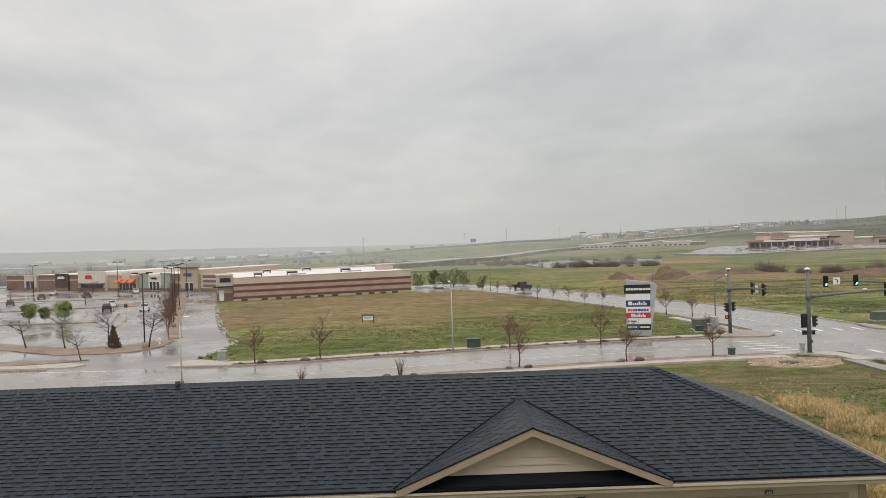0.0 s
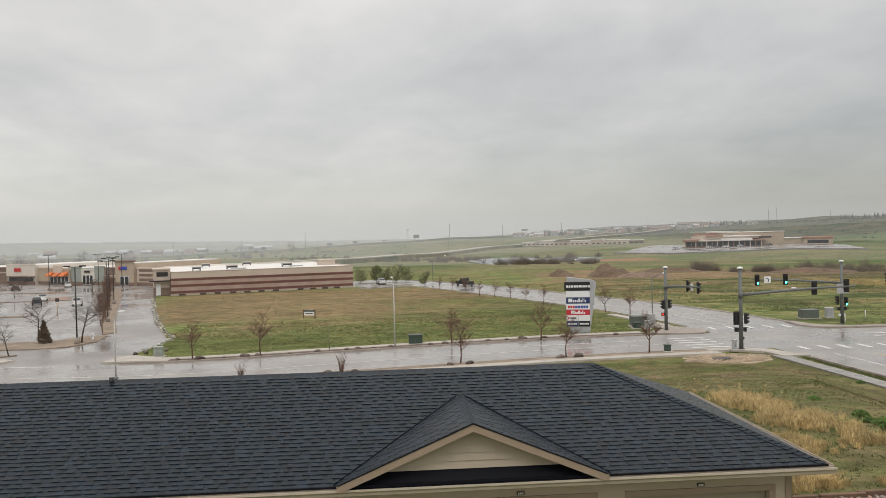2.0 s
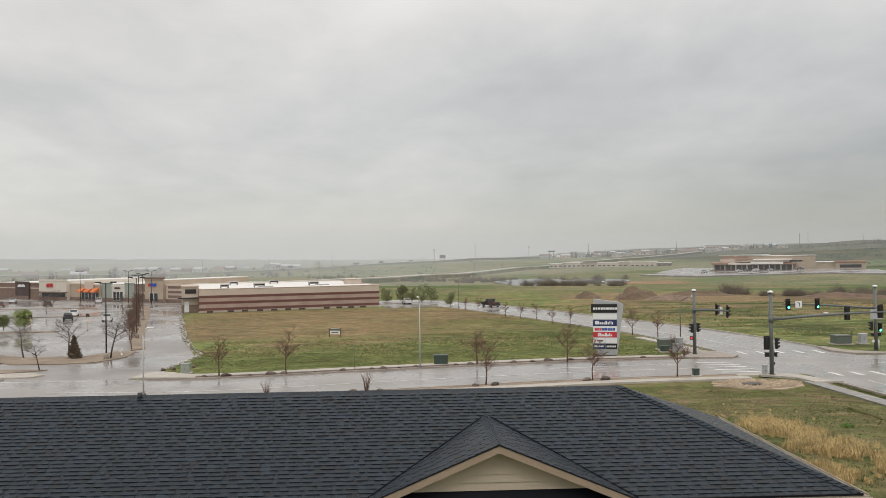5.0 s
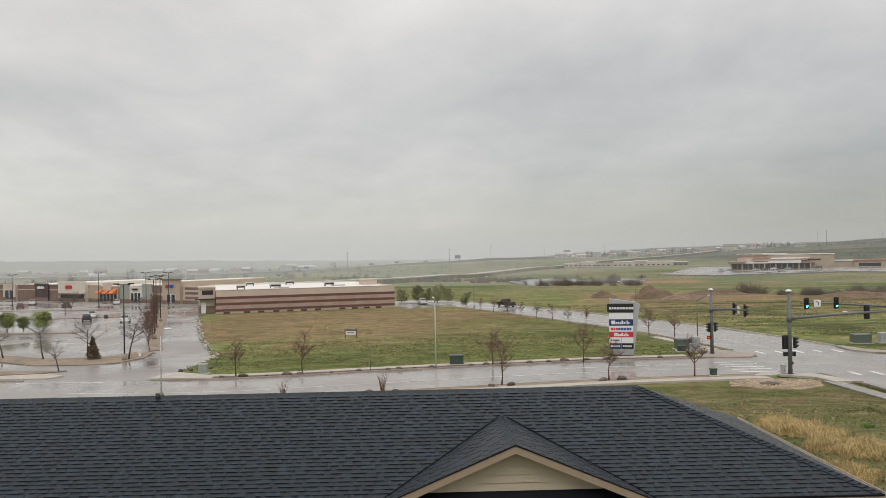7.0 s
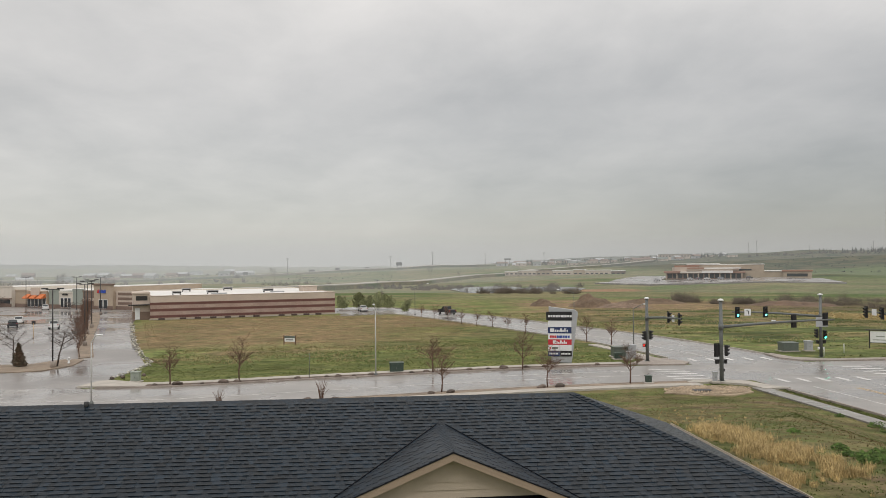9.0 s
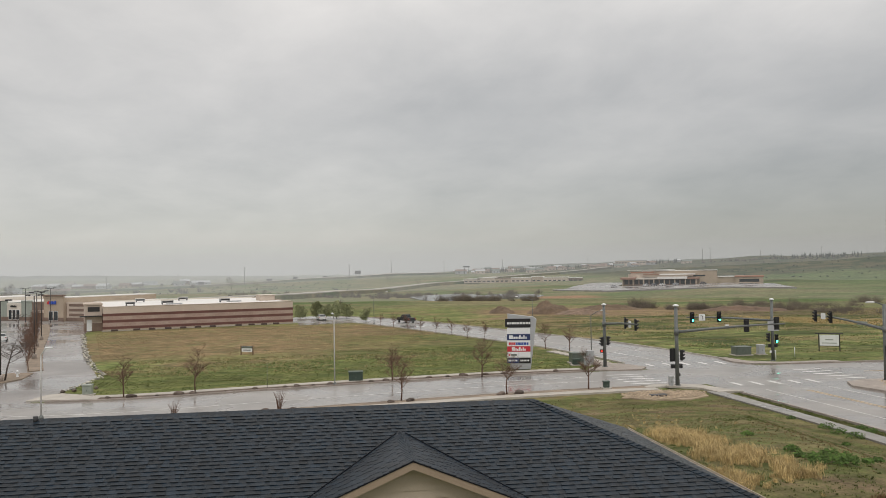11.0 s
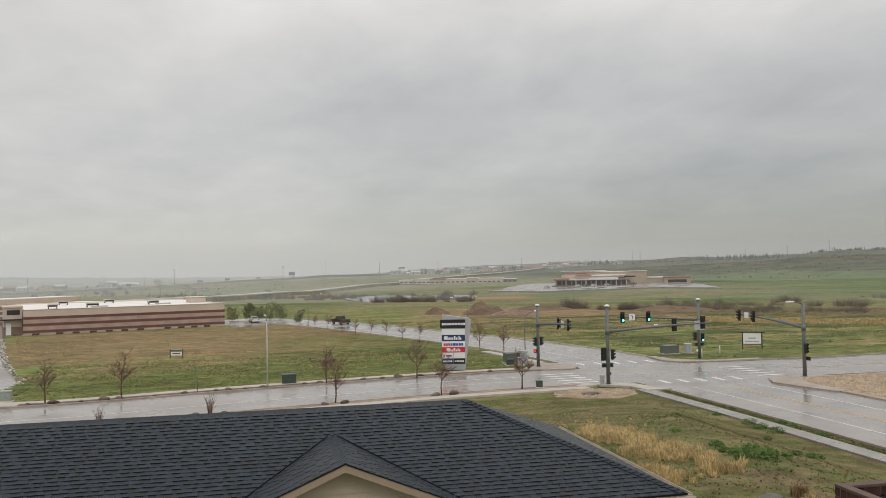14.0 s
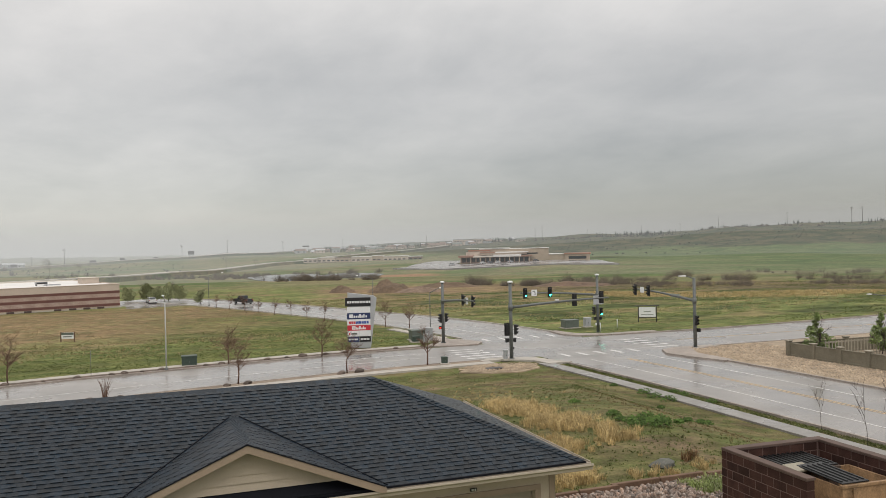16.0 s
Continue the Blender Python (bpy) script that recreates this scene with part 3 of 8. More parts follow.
def roofing():
    half = RIDGE_Y - EAVE_Y
    roof_deck()
    lay_shingles("shingle_field", (WEST_X, EAVE_Y, EAVE_Z), (1, 0, 0), (0, 1, RISE), half, front_limits, 1, (17.2, 23.5, 0, 13))
    lay_shingles("shingle_field", (EAST_X, EAVE_Y, EAVE_Z), (0, 1, 0), (-1, 0, RISE), half, lambda h: [(h, 2 * half - h)], 2, lift=0.45)
    for s in (-1, 1):
        lay_shingles("shingle_field", (GABLE_X + s * GABLE_HALF, EAVE_Y - 0.14, EAVE_Z + 0.071), (0, 1, 0), (-s, 0, RISE), GABLE_HALF, lambda h: [(0.0, 0.14 + h)], 5 + s)
    # folded caps along ridge, hips and gable ridge
    def caps(name, a, b, side_a, side_b, lift=1.0):
        a, b = Vector(a), Vector(b)
        d = (b - a).normalized()
        n = int((b - a).length / 0.12)
        verts, faces = [], []
        for i in range(n):
            p, q = a + d * (i * 0.12), a + d * (i * 0.12 + 0.17)
            k = len(verts)
            up0, up1 = Vector((0, 0, 0.014 * lift)), Vector((0, 0, 0.008 * lift))
            for pt, up in ((p, up0), (q, up1)):
                verts += [pt + Vector(side_a) * 0.15 + up * 0.5, pt + up, pt + Vector(side_b) * 0.15 + up * 0.5]
            verts += [p + Vector(side_a) * 0.15, p + Vector(side_b) * 0.15]
            faces += [(k, k + 1, k + 4, k + 3), (k + 1, k + 2, k + 5, k + 4), (k + 6, k + 1, k), (k + 6, k + 7, k + 2, k + 1), (k, k + 3, k + 6), (k + 2, k + 7, k + 5)]
        tagged(raw(name, verts, faces, SHINGLE, garage), "row of folded ridge cap shingles", kind="stuff")
    f, e, n_ = Vector((0, -1, -RISE)), Vector((1, 0, -RISE)), Vector((0, 1, -RISE))
    caps("ridge_cap", (EAST_X - half, RIDGE_Y, RIDGE_Z), (WEST_X + half, RIDGE_Y, RIDGE_Z), f / SLOPE, n_ / SLOPE)
    fh, eh = Vector((-1, 0.0, 0)), Vector((0, 1, 0))
    caps("hip_cap", (EAST_X, EAVE_Y, EAVE_Z), (EAST_X - half, RIDGE_Y, RIDGE_Z), fh, eh, 3.2)
    caps("hip_cap", (EAST_X, BACK_Y, EAVE_Z), (EAST_X - half, RIDGE_Y, RIDGE_Z), Vector((0, -1, 0)), Vector((-1, 0, 0)))
    z = EAVE_Z + 0.071 + GABLE_HALF * RISE
    caps("ridge_cap", (GABLE_X, EAVE_Y - 0.14, z), (GABLE_X, EAVE_Y + GABLE_HALF + 0.05, z), Vector((-1, 0, -RISE)) / SLOPE, Vector((1, 0, -RISE)) / SLOPE)
    # dark valley flashing beside the gable
    for s in (-1, 1):
        a, b = Vector((GABLE_X + s * GABLE_HALF, EAVE_Y, EAVE_Z + 0.03)), Vector((GABLE_X, EAVE_Y + GABLE_HALF - 0.08, z - 0.012))
        off = Vector((s * 0.09, 0, 0))
        bm = bmesh.new()
        vs = [bm.verts.new(q) for q in (a - off * 0.3, a + off, b + off, b - off * 0.3)]
        bm.faces.new(vs)
        r = bmesh.ops.extrude_face_region(bm, geom=list(bm.faces))
        bmesh.ops.translate(bm, verts=[g for g in r["geom"] if isinstance(g, bmesh.types.BMVert)], vec=(0, 0, 0.006))
        bmesh.ops.recalc_face_normals(bm, faces=bm.faces)
        part("valley_flashing", bm, SHINGLE, garage)
        for o in (-0.35, 1.05):
            rim = tube([a + off * o + Vector((0, 0, 0.012)), b + off * o + Vector((0, 0, 0.012))], [0.011, 0.011], 5)
            part("valley_edge", rim, BLACK_TRIM, garage)


def gable_front():
    z = EAVE_Z + 0.052
    apex = z + GABLE_HALF * RISE
    y0 = EAVE_Y - 0.15
    # barge boards under a thin black drip edge
    for s in (-1, 1):
        for name, material, top, depth, ya, yb in (("barge_board", TRIM, 0.002, 0.128, y0, y0 + 0.04), ("drip_edge", BLACK_TRIM, 0.026, 0.023, y0 - 0.015, y0 + 0.02)):
            bm = bmesh.new()
            end = GABLE_HALF + 0.03
            pts = [(GABLE_X, apex + top), (GABLE_X + s * end, z + top - 0.013)]
            if depth < 0.1:
                pts.append((GABLE_X + s * end, z + top - depth))
            else:
                # the board is cut level where it meets the gutter
                cut = EAVE_Z - 0.045
                pts += [(GABLE_X + s * end, cut), (GABLE_X + s * (apex + top - depth - cut) / RISE, cut)]
            pts.append((GABLE_X, apex + top - depth))
            a = [bm.verts.new((x, ya, h)) for x, h in pts]
            b = [bm.verts.new((x, yb, h)) for x, h in pts]
            bm.faces.new(a)
            bm.faces.new(list(reversed(b)))
            for k in range(len(a)):
                bm.faces.new((a[k], a[(k + 1) % len(a)], b[(k + 1) % len(a)], b[k]))
            bmesh.ops.recalc_face_normals(bm, faces=bm.faces)
            part(name, bm, material, garage)
    # lapped siding in the triangle, set back under the barge boards
    y1, z0 = EAVE_Y + 0.2, EAVE_Z + 0.18
    lap, k = 0.14, 0
    top = apex - 0.06
    while z0 + k * lap < top - 0.03:
        a, b = z0 + k * lap, min(z0 + (k + 1) * lap, top)
        wa, wb = (top - a) / RISE, max((top - b) / RISE, 0.01)
        bm = bmesh.new()
        v = [bm.verts.new(q) for q in ((GABLE_X - wa, y1 - 0.032, a), (GABLE_X + wa, y1 - 0.032, a), (GABLE_X + wb, y1 - 0.002, b), (GABLE_X - wb, y1 - 0.002, b), (GABLE_X - wa, y1 + 0.02, a), (GABLE_X + wa, y1 + 0.02, a), (GABLE_X + wb, y1 + 0.02, b), (GABLE_X - wb, y1 + 0.02, b))]
        for f in ((0, 1, 2, 3), (5, 4, 7, 6), (4, 5, 1, 0), (3, 2, 6, 7), (1, 5, 6, 2), (4, 0, 3, 7)):
            bm.faces.new([v[i] for i in f])
        part("siding_board", bm, SIDING, garage)
        k += 1
    # black sheet-metal apron at the foot of the gable
    bm = bmesh.new()
    w = GABLE_HALF - 0.1
    prof = ((EAVE_Y - 0.02, EAVE_Z - 0.02), (y1 + 0.03, z0 + 0.02), (y1 + 0.03, z0 - 0.05), (EAVE_Y - 0.02, EAVE_Z - 0.07))
    reach = [w if y < EAVE_Y else (top - h) / RISE - 0.02 for y, h in prof]
    a = [bm.verts.new((GABLE_X - r, y, h)) for r, (y, h) in zip(reach, prof)]
    b = [bm.verts.new((GABLE_X + r, y, h)) for r, (y, h) in zip(reach, prof)]
    bm.faces.new(a)
    bm.faces.new(list(reversed(b)))
    for i in range(4):
        bm.faces.new((a[i], a[(i + 1) % 4], b[(i + 1) % 4], b[i]))
    bmesh.ops.recalc_face_normals(bm, faces=bm.faces)
    part("apron", bm, BLACK_TRIM, garage, "black sheet-metal apron under the gable")


def gutter_run(a, b, out):
    """A K-shaped gutter from a to b, hung on the side `out`."""
    a, b, o = Vector(a), Vector(b), Vector(out)
    prof = [(0.0, 0.0), (0.0, -0.12), (0.075, -0.12), (0.085, -0.07), (0.125, -0.035), (0.118, 0.0), (0.102, 0.0), (0.102, -0.03), (0.07, -0.07), (0.065, -0.108), (0.012, -0.108), (0.012, 0.0)]
    bm = bmesh.new()
    ra = [bm.verts.new(a + o * d + Vector((0, 0, h))) for d, h in prof]
    rb = [bm.verts.new(b + o * d + Vector((0, 0, h))) for d, h in prof]
    n = len(prof)
    for k in range(n):
        bm.faces.new((ra[k], ra[(k + 1) % n], rb[(k + 1) % n], rb[k]))
    bm.faces.new(ra)
    bm.faces.new(list(reversed(rb)))
    bmesh.ops.recalc_face_normals(bm, faces=bm.faces)
    part("gutter", bm, GUTTER, garage, "tan metal rain gutter")


def garage_walls():
    y0, x1 = EAVE_Y + 0.5, EAST_X - 0.45
    centres = [5.67 - 3.35 * k for k in range(7)]
    z_door = 2.04
    # front wall: piers, header, recessed doors
    part("header", box(WEST_X + 0.5, x1, y0, y0 + 0.2, z_door, EAVE_Z - 0.12), SIDING, garage)
    edges = [x1] + [e for c in centres for e in (c + 1.3, c - 1.3)] + [WEST_X + 0.5]
    for a, b in zip(edges[0::2], edges[1::2]):
        part("pier", box(b, a, y0, y0 + 0.2, 0, z_door), SIDING, garage)
    for c in centres:
        for k in range(4):
            part("door_panel", box(c - 1.29, c + 1.29, y0 + 0.12, y0 + 0.16, 0.02 + k * 0.505, 0.515 + k * 0.505, 0.01), GARAGE_DOOR, garage)
        for s in (-1, 1):
            part("door_casing", box(c + s * 1.36 - 0.06, c + s * 1.36 + 0.06, y0 - 0.022, y0 - 0.002, 0, z_door), TRIM, garage)
        part("door_casing", box(c - 1.42, c + 1.42, y0 - 0.022, y0 - 0.002, z_door + 0.002, z_door + 0.11), TRIM, garage)
        plate = part("number_plate", box(c - 0.07, c + 0.07, y0 - 0.03, y0 - 0.003, z_door + 0.14, z_door + 0.2, 0.004), SIGNAL, garage, "small dark plate with pale bars")
        for k in range(3):
            part("bar", box(c - 0.045 + k * 0.035, c - 0.025 + k * 0.035, y0 - 0.034, y0 - 0.029, z_door + 0.152, z_door + 0.188), WHITE, plate)
    part("east_wall", box(x1 - 0.2, x1, y0 + 0.2, BACK_Y - 0.5, 0, EAVE_Z - 0.12), SIDING, garage)
    part("corner_board", box(x1 - 0.09, x1 + 0.02, y0 - 0.02, y0 + 0.1, 0, EAVE_Z - 0.13), TRIM, garage)
    part("north_wall", box(WEST_X + 0.5, x1, BACK_Y - 0.5, BACK_Y - 0.3, 0, EAVE_Z - 0.12), SIDING, garage)
    part("west_wall", box(WEST_X + 0.5, WEST_X + 0.7, y0 + 0.2, BACK_Y - 0.5, 0, EAVE_Z - 0.12), SIDING, garage)
    part("soffit", box(WEST_X + 0.05, EAST_X - 0.05, EAVE_Y + 0.03, BACK_Y - 0.03, EAVE_Z - 0.12, EAVE_Z - 0.1), TRIM, garage)
    part("fascia", box(WEST_X, EAST_X, EAVE_Y, EAVE_Y + 0.025, EAVE_Z - 0.17, EAVE_Z - 0.05), TRIM, garage)
    part("fascia", box(EAST_X - 0.025, EAST_X, EAVE_Y + 0.026, BACK_Y, EAVE_Z - 0.17, EAVE_Z - 0.05), TRIM, garage)
    gutter_run((WEST_X, EAVE_Y - 0.002, EAVE_Z - 0.02), (EAST_X + 0.12, EAVE_Y - 0.002, EAVE_Z - 0.02), (0, -1, 0))
    gutter_run((EAST_X + 0.006, EAVE_Y, EAVE_Z), (EAST_X + 0.006, BACK_Y, EAVE_Z), (1, 0, 0))
    part("drip_edge", box(WEST_X, EAST_X + 0.01, EAVE_Y - 0.03, EAVE_Y + 0.02, EAVE_Z - 0.015, EAVE_Z + 0.02), BLACK_TRIM, garage)
    pipe = tube([(EAST_X + 0.05, EAVE_Y + 0.5, EAVE_Z - 0.12), (EAST_X + 0.05, EAVE_Y + 0.5, EAVE_Z - 0.26), (x1 + 0.07, EAVE_Y + 0.62, EAVE_Z - 0.36), (x1 + 0.07, EAVE_Y + 0.62, 0.1)], [0.045] * 4, 8)
    part("downspout", pipe, GUTTER, garage)
    bm = tube([(-5.8, RIDGE_Y - 0.05, RIDGE_Z - 0.1), (-5.8, RIDGE_Y - 0.05, RIDGE_Z + 0.07)], [0.05, 0.05], 10)
    part("vent_pipe", bm, SIGNAL, garage)


gable_front()
garage_walls()

# ---- kerbs, pavements and paint ----
Z = STREET_Z


def strip(name, line, a, b, top, material, label, keep=None, bottom=-0.3, category=""):
    ob = ribbon(name, line, a, b, Z + bottom, Z + top, material, keep=keep, step=1.5)
    return tagged(ob, label, category or name.split("_")[0], kind="structure")


in_block = lambda x, y: -27.5 < x < 31.0
west_bit = lambda x, y: x < -41.5
near_side = lambda x, y: x < 33.0
strip("kerb_front_north", FRONT, -6.45, -6.25, 0.15, KERB, "damp concrete kerb along the street", in_block)
strip("kerb_front_west", FRONT, -6.45, -6.25, 0.15, KERB, "damp concrete kerb beside the car park", west_bit)
strip("kerb_front_south", FRONT, 6.25, 6.45, 0.15, KERB, "damp concrete kerb along the street", near_side)
strip("verge_front_north", FRONT, -7.75, -6.45, 0.12, BARK_MULCH, "strip of wet dark bark mulch between kerb and pavement", in_block, category="verge")
strip("verge_front_south", FRONT, 6.45, 7.7, 0.12, MULCH, "strip of wet brown mulch between kerb and pavement", near_side, category="verge")
strip("pavement_front_north", FRONT, -9.2, -7.75, 0.14, CONCRETE, "pale concrete pavement", in_block)
strip("pavement_front_south", FRONT, 7.7, 9.1, 0.14, CONCRETE, "pale concrete pavement", near_side)
south = lambda x, y: y < 71.5
north = lambda x, y: 95 < y < 215
strip("kerb_north_west", NORTH, -7.05, -6.85, 0.15, KERB, "concrete kerb of the main road", south)
strip("kerb_north_east", NORTH, 6.85, 7.05, 0.15, KERB, "concrete kerb of the main road", lambda x, y: y < 69)
strip("kerb_far_west", NORTH, -7.05, -6.85, 0.15, CONCRETE, "concrete kerb of the main road", north)
strip("kerb_far_east", NORTH, 6.85, 7.05, 0.15, CONCRETE, "concrete kerb of the main road", north)
strip("pavement_north_west", NORTH, -9.7, -8.3, 0.1, WET_PATH, "wet grey concrete pavement beside the grass slope", lambda x, y: y < 73)
strip("pavement_far_west", NORTH, -9.4, -8.0, 0.1, CONCRETE, "pale concrete pavement beside the empty lot", lambda x, y: 97 < y < 114)
strip("kerb_east_north", EAST, -7.6, -7.4, 0.15, KERB, "concrete kerb of the side street", lambda x, y: x > 53)
strip("kerb_east_south", EAST, 7.4, 7.6, 0.15, KERB, "concrete kerb of the side street", lambda x, y: x > 55)


def slab(name, outline, top, material, label, category, bottom=-0.4):
    return tagged(part(name, prism(outline, Z + bottom, Z + top), material), label, category, kind="structure")


slab("pavement_corner_nw", [(29.8, 89.6), (33.0, 88.6), (36.0, 88.4), (37.4, 90.4), (36.2, 93.6), (33.6, 97.0), (32.6, 97.0), (33.0, 93.0), (31, 91.4)], 0.145, KERB, "reddish concrete corner ramp at the crossing", "pavement")
slab("pavement_corner_sw", [(31.0, 76.4), (34.0, 76.6), (36.8, 75.4), (37.9, 72.0), (38.8, 70.5), (36.2, 70.5), (35.8, 73.2), (33.6, 75.0), (31.0, 74.9)], 0.15, CONCRETE, "pale concrete corner ramp at the crossing", "pavement")
slab("pavement_corner_ne", [(50.0, 97.0), (49.6, 92.5), (51.0, 90.2), (54.0, 89.4), (62, 89.6), (62, 90.6), (54.6, 90.8), (51.6, 93.0), (51.0, 97.0)], 0.13, KERB, "damp concrete corner ramp at the crossing", "pavement")
slab("gravel_bed", [(52.95, 10), (52.95, 55), (52.5, 66), (52.6, 70), (54.0, 72.6), (57, 73.5), (70, 73.6), (90, 74.2), (130, 77), (130, 10)], 0.12, GRAVEL, "tan gravel bed behind the kerb", "gravel")
slab("pavement_corner_se", [(52.0, 64.0), (51.0, 67.5), (50.3, 71.0), (51.6, 73.6), (54.0, 74.6), (58.6, 74.4), (58.6, 72.9), (54.6, 72.3), (53.2, 69.6), (53.2, 64.0)], 0.16, KERB, "reddish concrete corner ramp at the crossing", "pavement")
slab("gravel_patch", [(26.5, 69.9), (29, 68.2), (32, 67.6), (34.6, 69.2), (34.9, 71.4), (32, 72.9), (28.6, 72.6)], 0.06, GRAVEL, "bare patch of pinkish gravel in the grass", "gravel", bottom=-0.6)


def paint(name, outline, material=None, label="white road marking"):
    bm = bmesh.new()
    bm.faces.new([bm.verts.new((x, y, Z + 0.013)) for x, y in outline])
    bmesh.ops.recalc_face_normals(bm, faces=bm.faces)
    r = bmesh.ops.extrude_face_region(bm, geom=list(bm.faces))
    bmesh.ops.translate(bm, verts=[g for g in r["geom"] if isinstance(g, bmesh.types.BMVert)], vec=(0, 0, 0.004))
    return tagged(part(name, bm, material or WHITE_PAINT), label, "road marking", "road markings", kind="structure")


def painted_bar(x0, x1, y0, y1):
    paint("road_marking", [(x0, y0), (x1, y0), (x1, y1), (x0, y1)])


for k in range(5):
    painted_bar(30.6, 34.6, 77.9 + k * 1.75, 78.4 + k * 1.75)
    painted_bar(52.4, 55.8, 76.3 + k * 1.9, 76.85 + k * 1.9)
for k in range(5):
    painted_bar(40.6 + k * 2.1, 41.1 + k * 2.1, 74.4, 76.9)
    painted_bar(38.6 + k * 2.3, 39.1 + k * 2.3, 91.6, 94.2)


def lane_line(line, off, width, keep, material, label):
    ob = ribbon("lane_line", line, off - width / 2, off + width / 2, Z + 0.006, Z + 0.017, material, keep=keep, step=1.5)
    tagged(ob, label, "road marking", "road markings", kind="structure")


for off in (-0.17, 0.17):
    lane_line(NORTH, off, 0.12, south, YELLOW_PAINT, "yellow double centre line")
lane_line(NORTH, -3.5, 0.13, lambda x, y: y < 72, WHITE_PAINT, "white lane line")
lane_line(NORTH, 3.3, 0.13, lambda x, y: 44 < y < 72, WHITE_PAINT, "white lane line")
lane_line(NORTH, -1.6, 0.13, lambda x, y: 95 < y < 205, WHITE_PAINT, "white lane line")
lane_line(FRONT, 1.2, 0.14, lambda x, y: -34 < x < 29, WHITE_PAINT, "worn pale centre line")
lane_line(FRONT, -2.0, 0.14, lambda x, y: 14 < x < 29, WHITE_PAINT, "white lane line")
lane_line(EAST, 0.3, 0.14, lambda x, y: x > 58, YELLOW_PAINT, "yellow centre line")
for k in range(6):
    s = 100 + k * 7.5
    lane_line(NORTH, 2.4, 0.13, lambda x, y, s=s: s < y < s + 3.2, WHITE_PAINT, "dashed white lane line")
lane_line(FRONT, -5.2, 0.3, lambda x, y: -43 < x < -32, WHITE_PAINT, "white stop line at the car park mouth")


# ---- traffic signals ----
def signal_head(parent, m, lit=None, plate=True):
    """Three-lens vertical head at the pose m, facing its own -y."""
    head = part("signal_head", box(-0.17, 0.17, -0.1, 0.12, -0.53, 0.53, 0.03), SIGNAL, parent)
    head.matrix_local = m
    if plate:
        bm = box(-0.29, 0.29, 0.02, 0.035, -0.66, 0.66)
        part("backplate", bm, SIGNAL, head)
    for k, h in enumerate((0.34, 0.0, -0.34)):
        on = lit is not None and k == 2
        bm = tube([(0, -0.1, h), (0, -0.125, h)], [0.13, 0.12], 14)
        part("lens", bm, GREEN_LENS if on else DIM_LENS, head, "glowing green lens" if on else "")
        bm = bmesh.new()
        rows = []
        for i in range(11):
            a = radians(-30 + 24 * i)
            rows.append([bm.verts.new((r * math.cos(a), y, h + r * math.sin(a))) for r, y in ((0.155, -0.1), (0.155, -0.32 + 0.1 * abs(math.cos(a)) * (math.sin(a) < 0)), (0.145, -0.32 + 0.1 * abs(math.cos(a)) * (math.sin(a) < 0)), (0.145, -0.1))])
        for a, b in zip(rows, rows[1:]):
            for q in range(3):
                bm.faces.new((a[q], a[q + 1], b[q + 1], b[q]))
        part("visor", bm, SIGNAL, head)
    return head


def walk_head(parent, m, red=False):
    head = part("walk_signal", box(-0.2, 0.2, -0.1, 0.1, -0.2, 0.2, 0.03), SIGNAL, parent)
    head.matrix_local = m
    part("lens", box(-0.1, 0.1, -0.112, -0.1, -0.1, 0.1, 0.01), RED_LENS if red else DIM_LENS, head, "glowing red hand lens" if red else "")
    part("hood", box(-0.21, 0.21, -0.24, -0.1, 0.19, 0.215), SIGNAL, head)


def mast(place, height, arm_turn, arm_len, h0, h1, label, lamp=True):
    """Pole with a rising mast arm; the arm runs along local +x after the turn."""
    e = empty("traffic_signal", pose(*place, Z + 0.12), label, "traffic light", "signals at the crossing")
    part("base_plate", box(-0.28, 0.28, -0.28, 0.28, 0, 0.06, 0.02), STEEL, e)
    for sx in (-0.2, 0.2):
        for sy in (-0.2, 0.2):
            part("bolt", tube([(sx, sy, 0.05), (sx, sy, 0.13)], [0.025, 0.025], 6), STEEL, e)
    part("pole", tube([(0, 0, 0.04), (0, 0, height * 0.5), (0, 0, height)], [0.205, 0.185, 0.16], 14), STEEL, e)
    part("collar", tube([(0, 0, h0 - 0.3), (0, 0, h0 + 0.3)], [0.235, 0.235], 14), STEEL, e)
    d = Vector((math.cos(radians(arm_turn)), math.sin(radians(arm_turn)), 0))
    pts = [d * (arm_len * s) + Vector((0, 0, h0 + (h1 - h0) * (1 - (1 - s) ** 1.6))) for s in (0.01, 0.25, 0.5, 0.75, 1.0)]
    part("mast_arm", tube(pts, [0.16, 0.14, 0.12, 0.1, 0.075], 10), STEEL, e)
    if lamp:
        part("lamp_head", lathe([(0.05, height), (0.28, height + 0.02), (0.3, height + 0.1), (0.18, height + 0.2), (0.03, height + 0.24)], 14), WHITE, e, "white domed detector on the pole top")
    return e


sig = mast((34.4, 75.3), 7.85, 0, 11.7, 5.3, 5.85, "grey steel signal pole with long mast arm on the grass corner")
for x, h in ((7.6, 5.75), (10.9, 5.9)):
    signal_head(sig, pose(x, 0.22, h, 0, 0, 180))
part("detector", box(5.2, 5.6, -0.1, 0.1, 5.78, 5.9, 0.03), WHITE, sig, "small white detector box")
signal_head(sig, pose(-0.45, 0.05, 3.05, 0, 0, 180), plate=True)
signal_head(sig, pose(0.5, 0.0, 3.0, 0, 0, 90), plate=False)
walk_head(sig, pose(-0.45, 0.0, 1.92, 0, 0, 180))
walk_head(sig, pose(0.4, 0.0, 1.92, 0, 0, 90))
part("push_button", box(0.18, 0.3, -0.08, 0.08, 0.95, 1.2, 0.02), SIGNAL, sig)

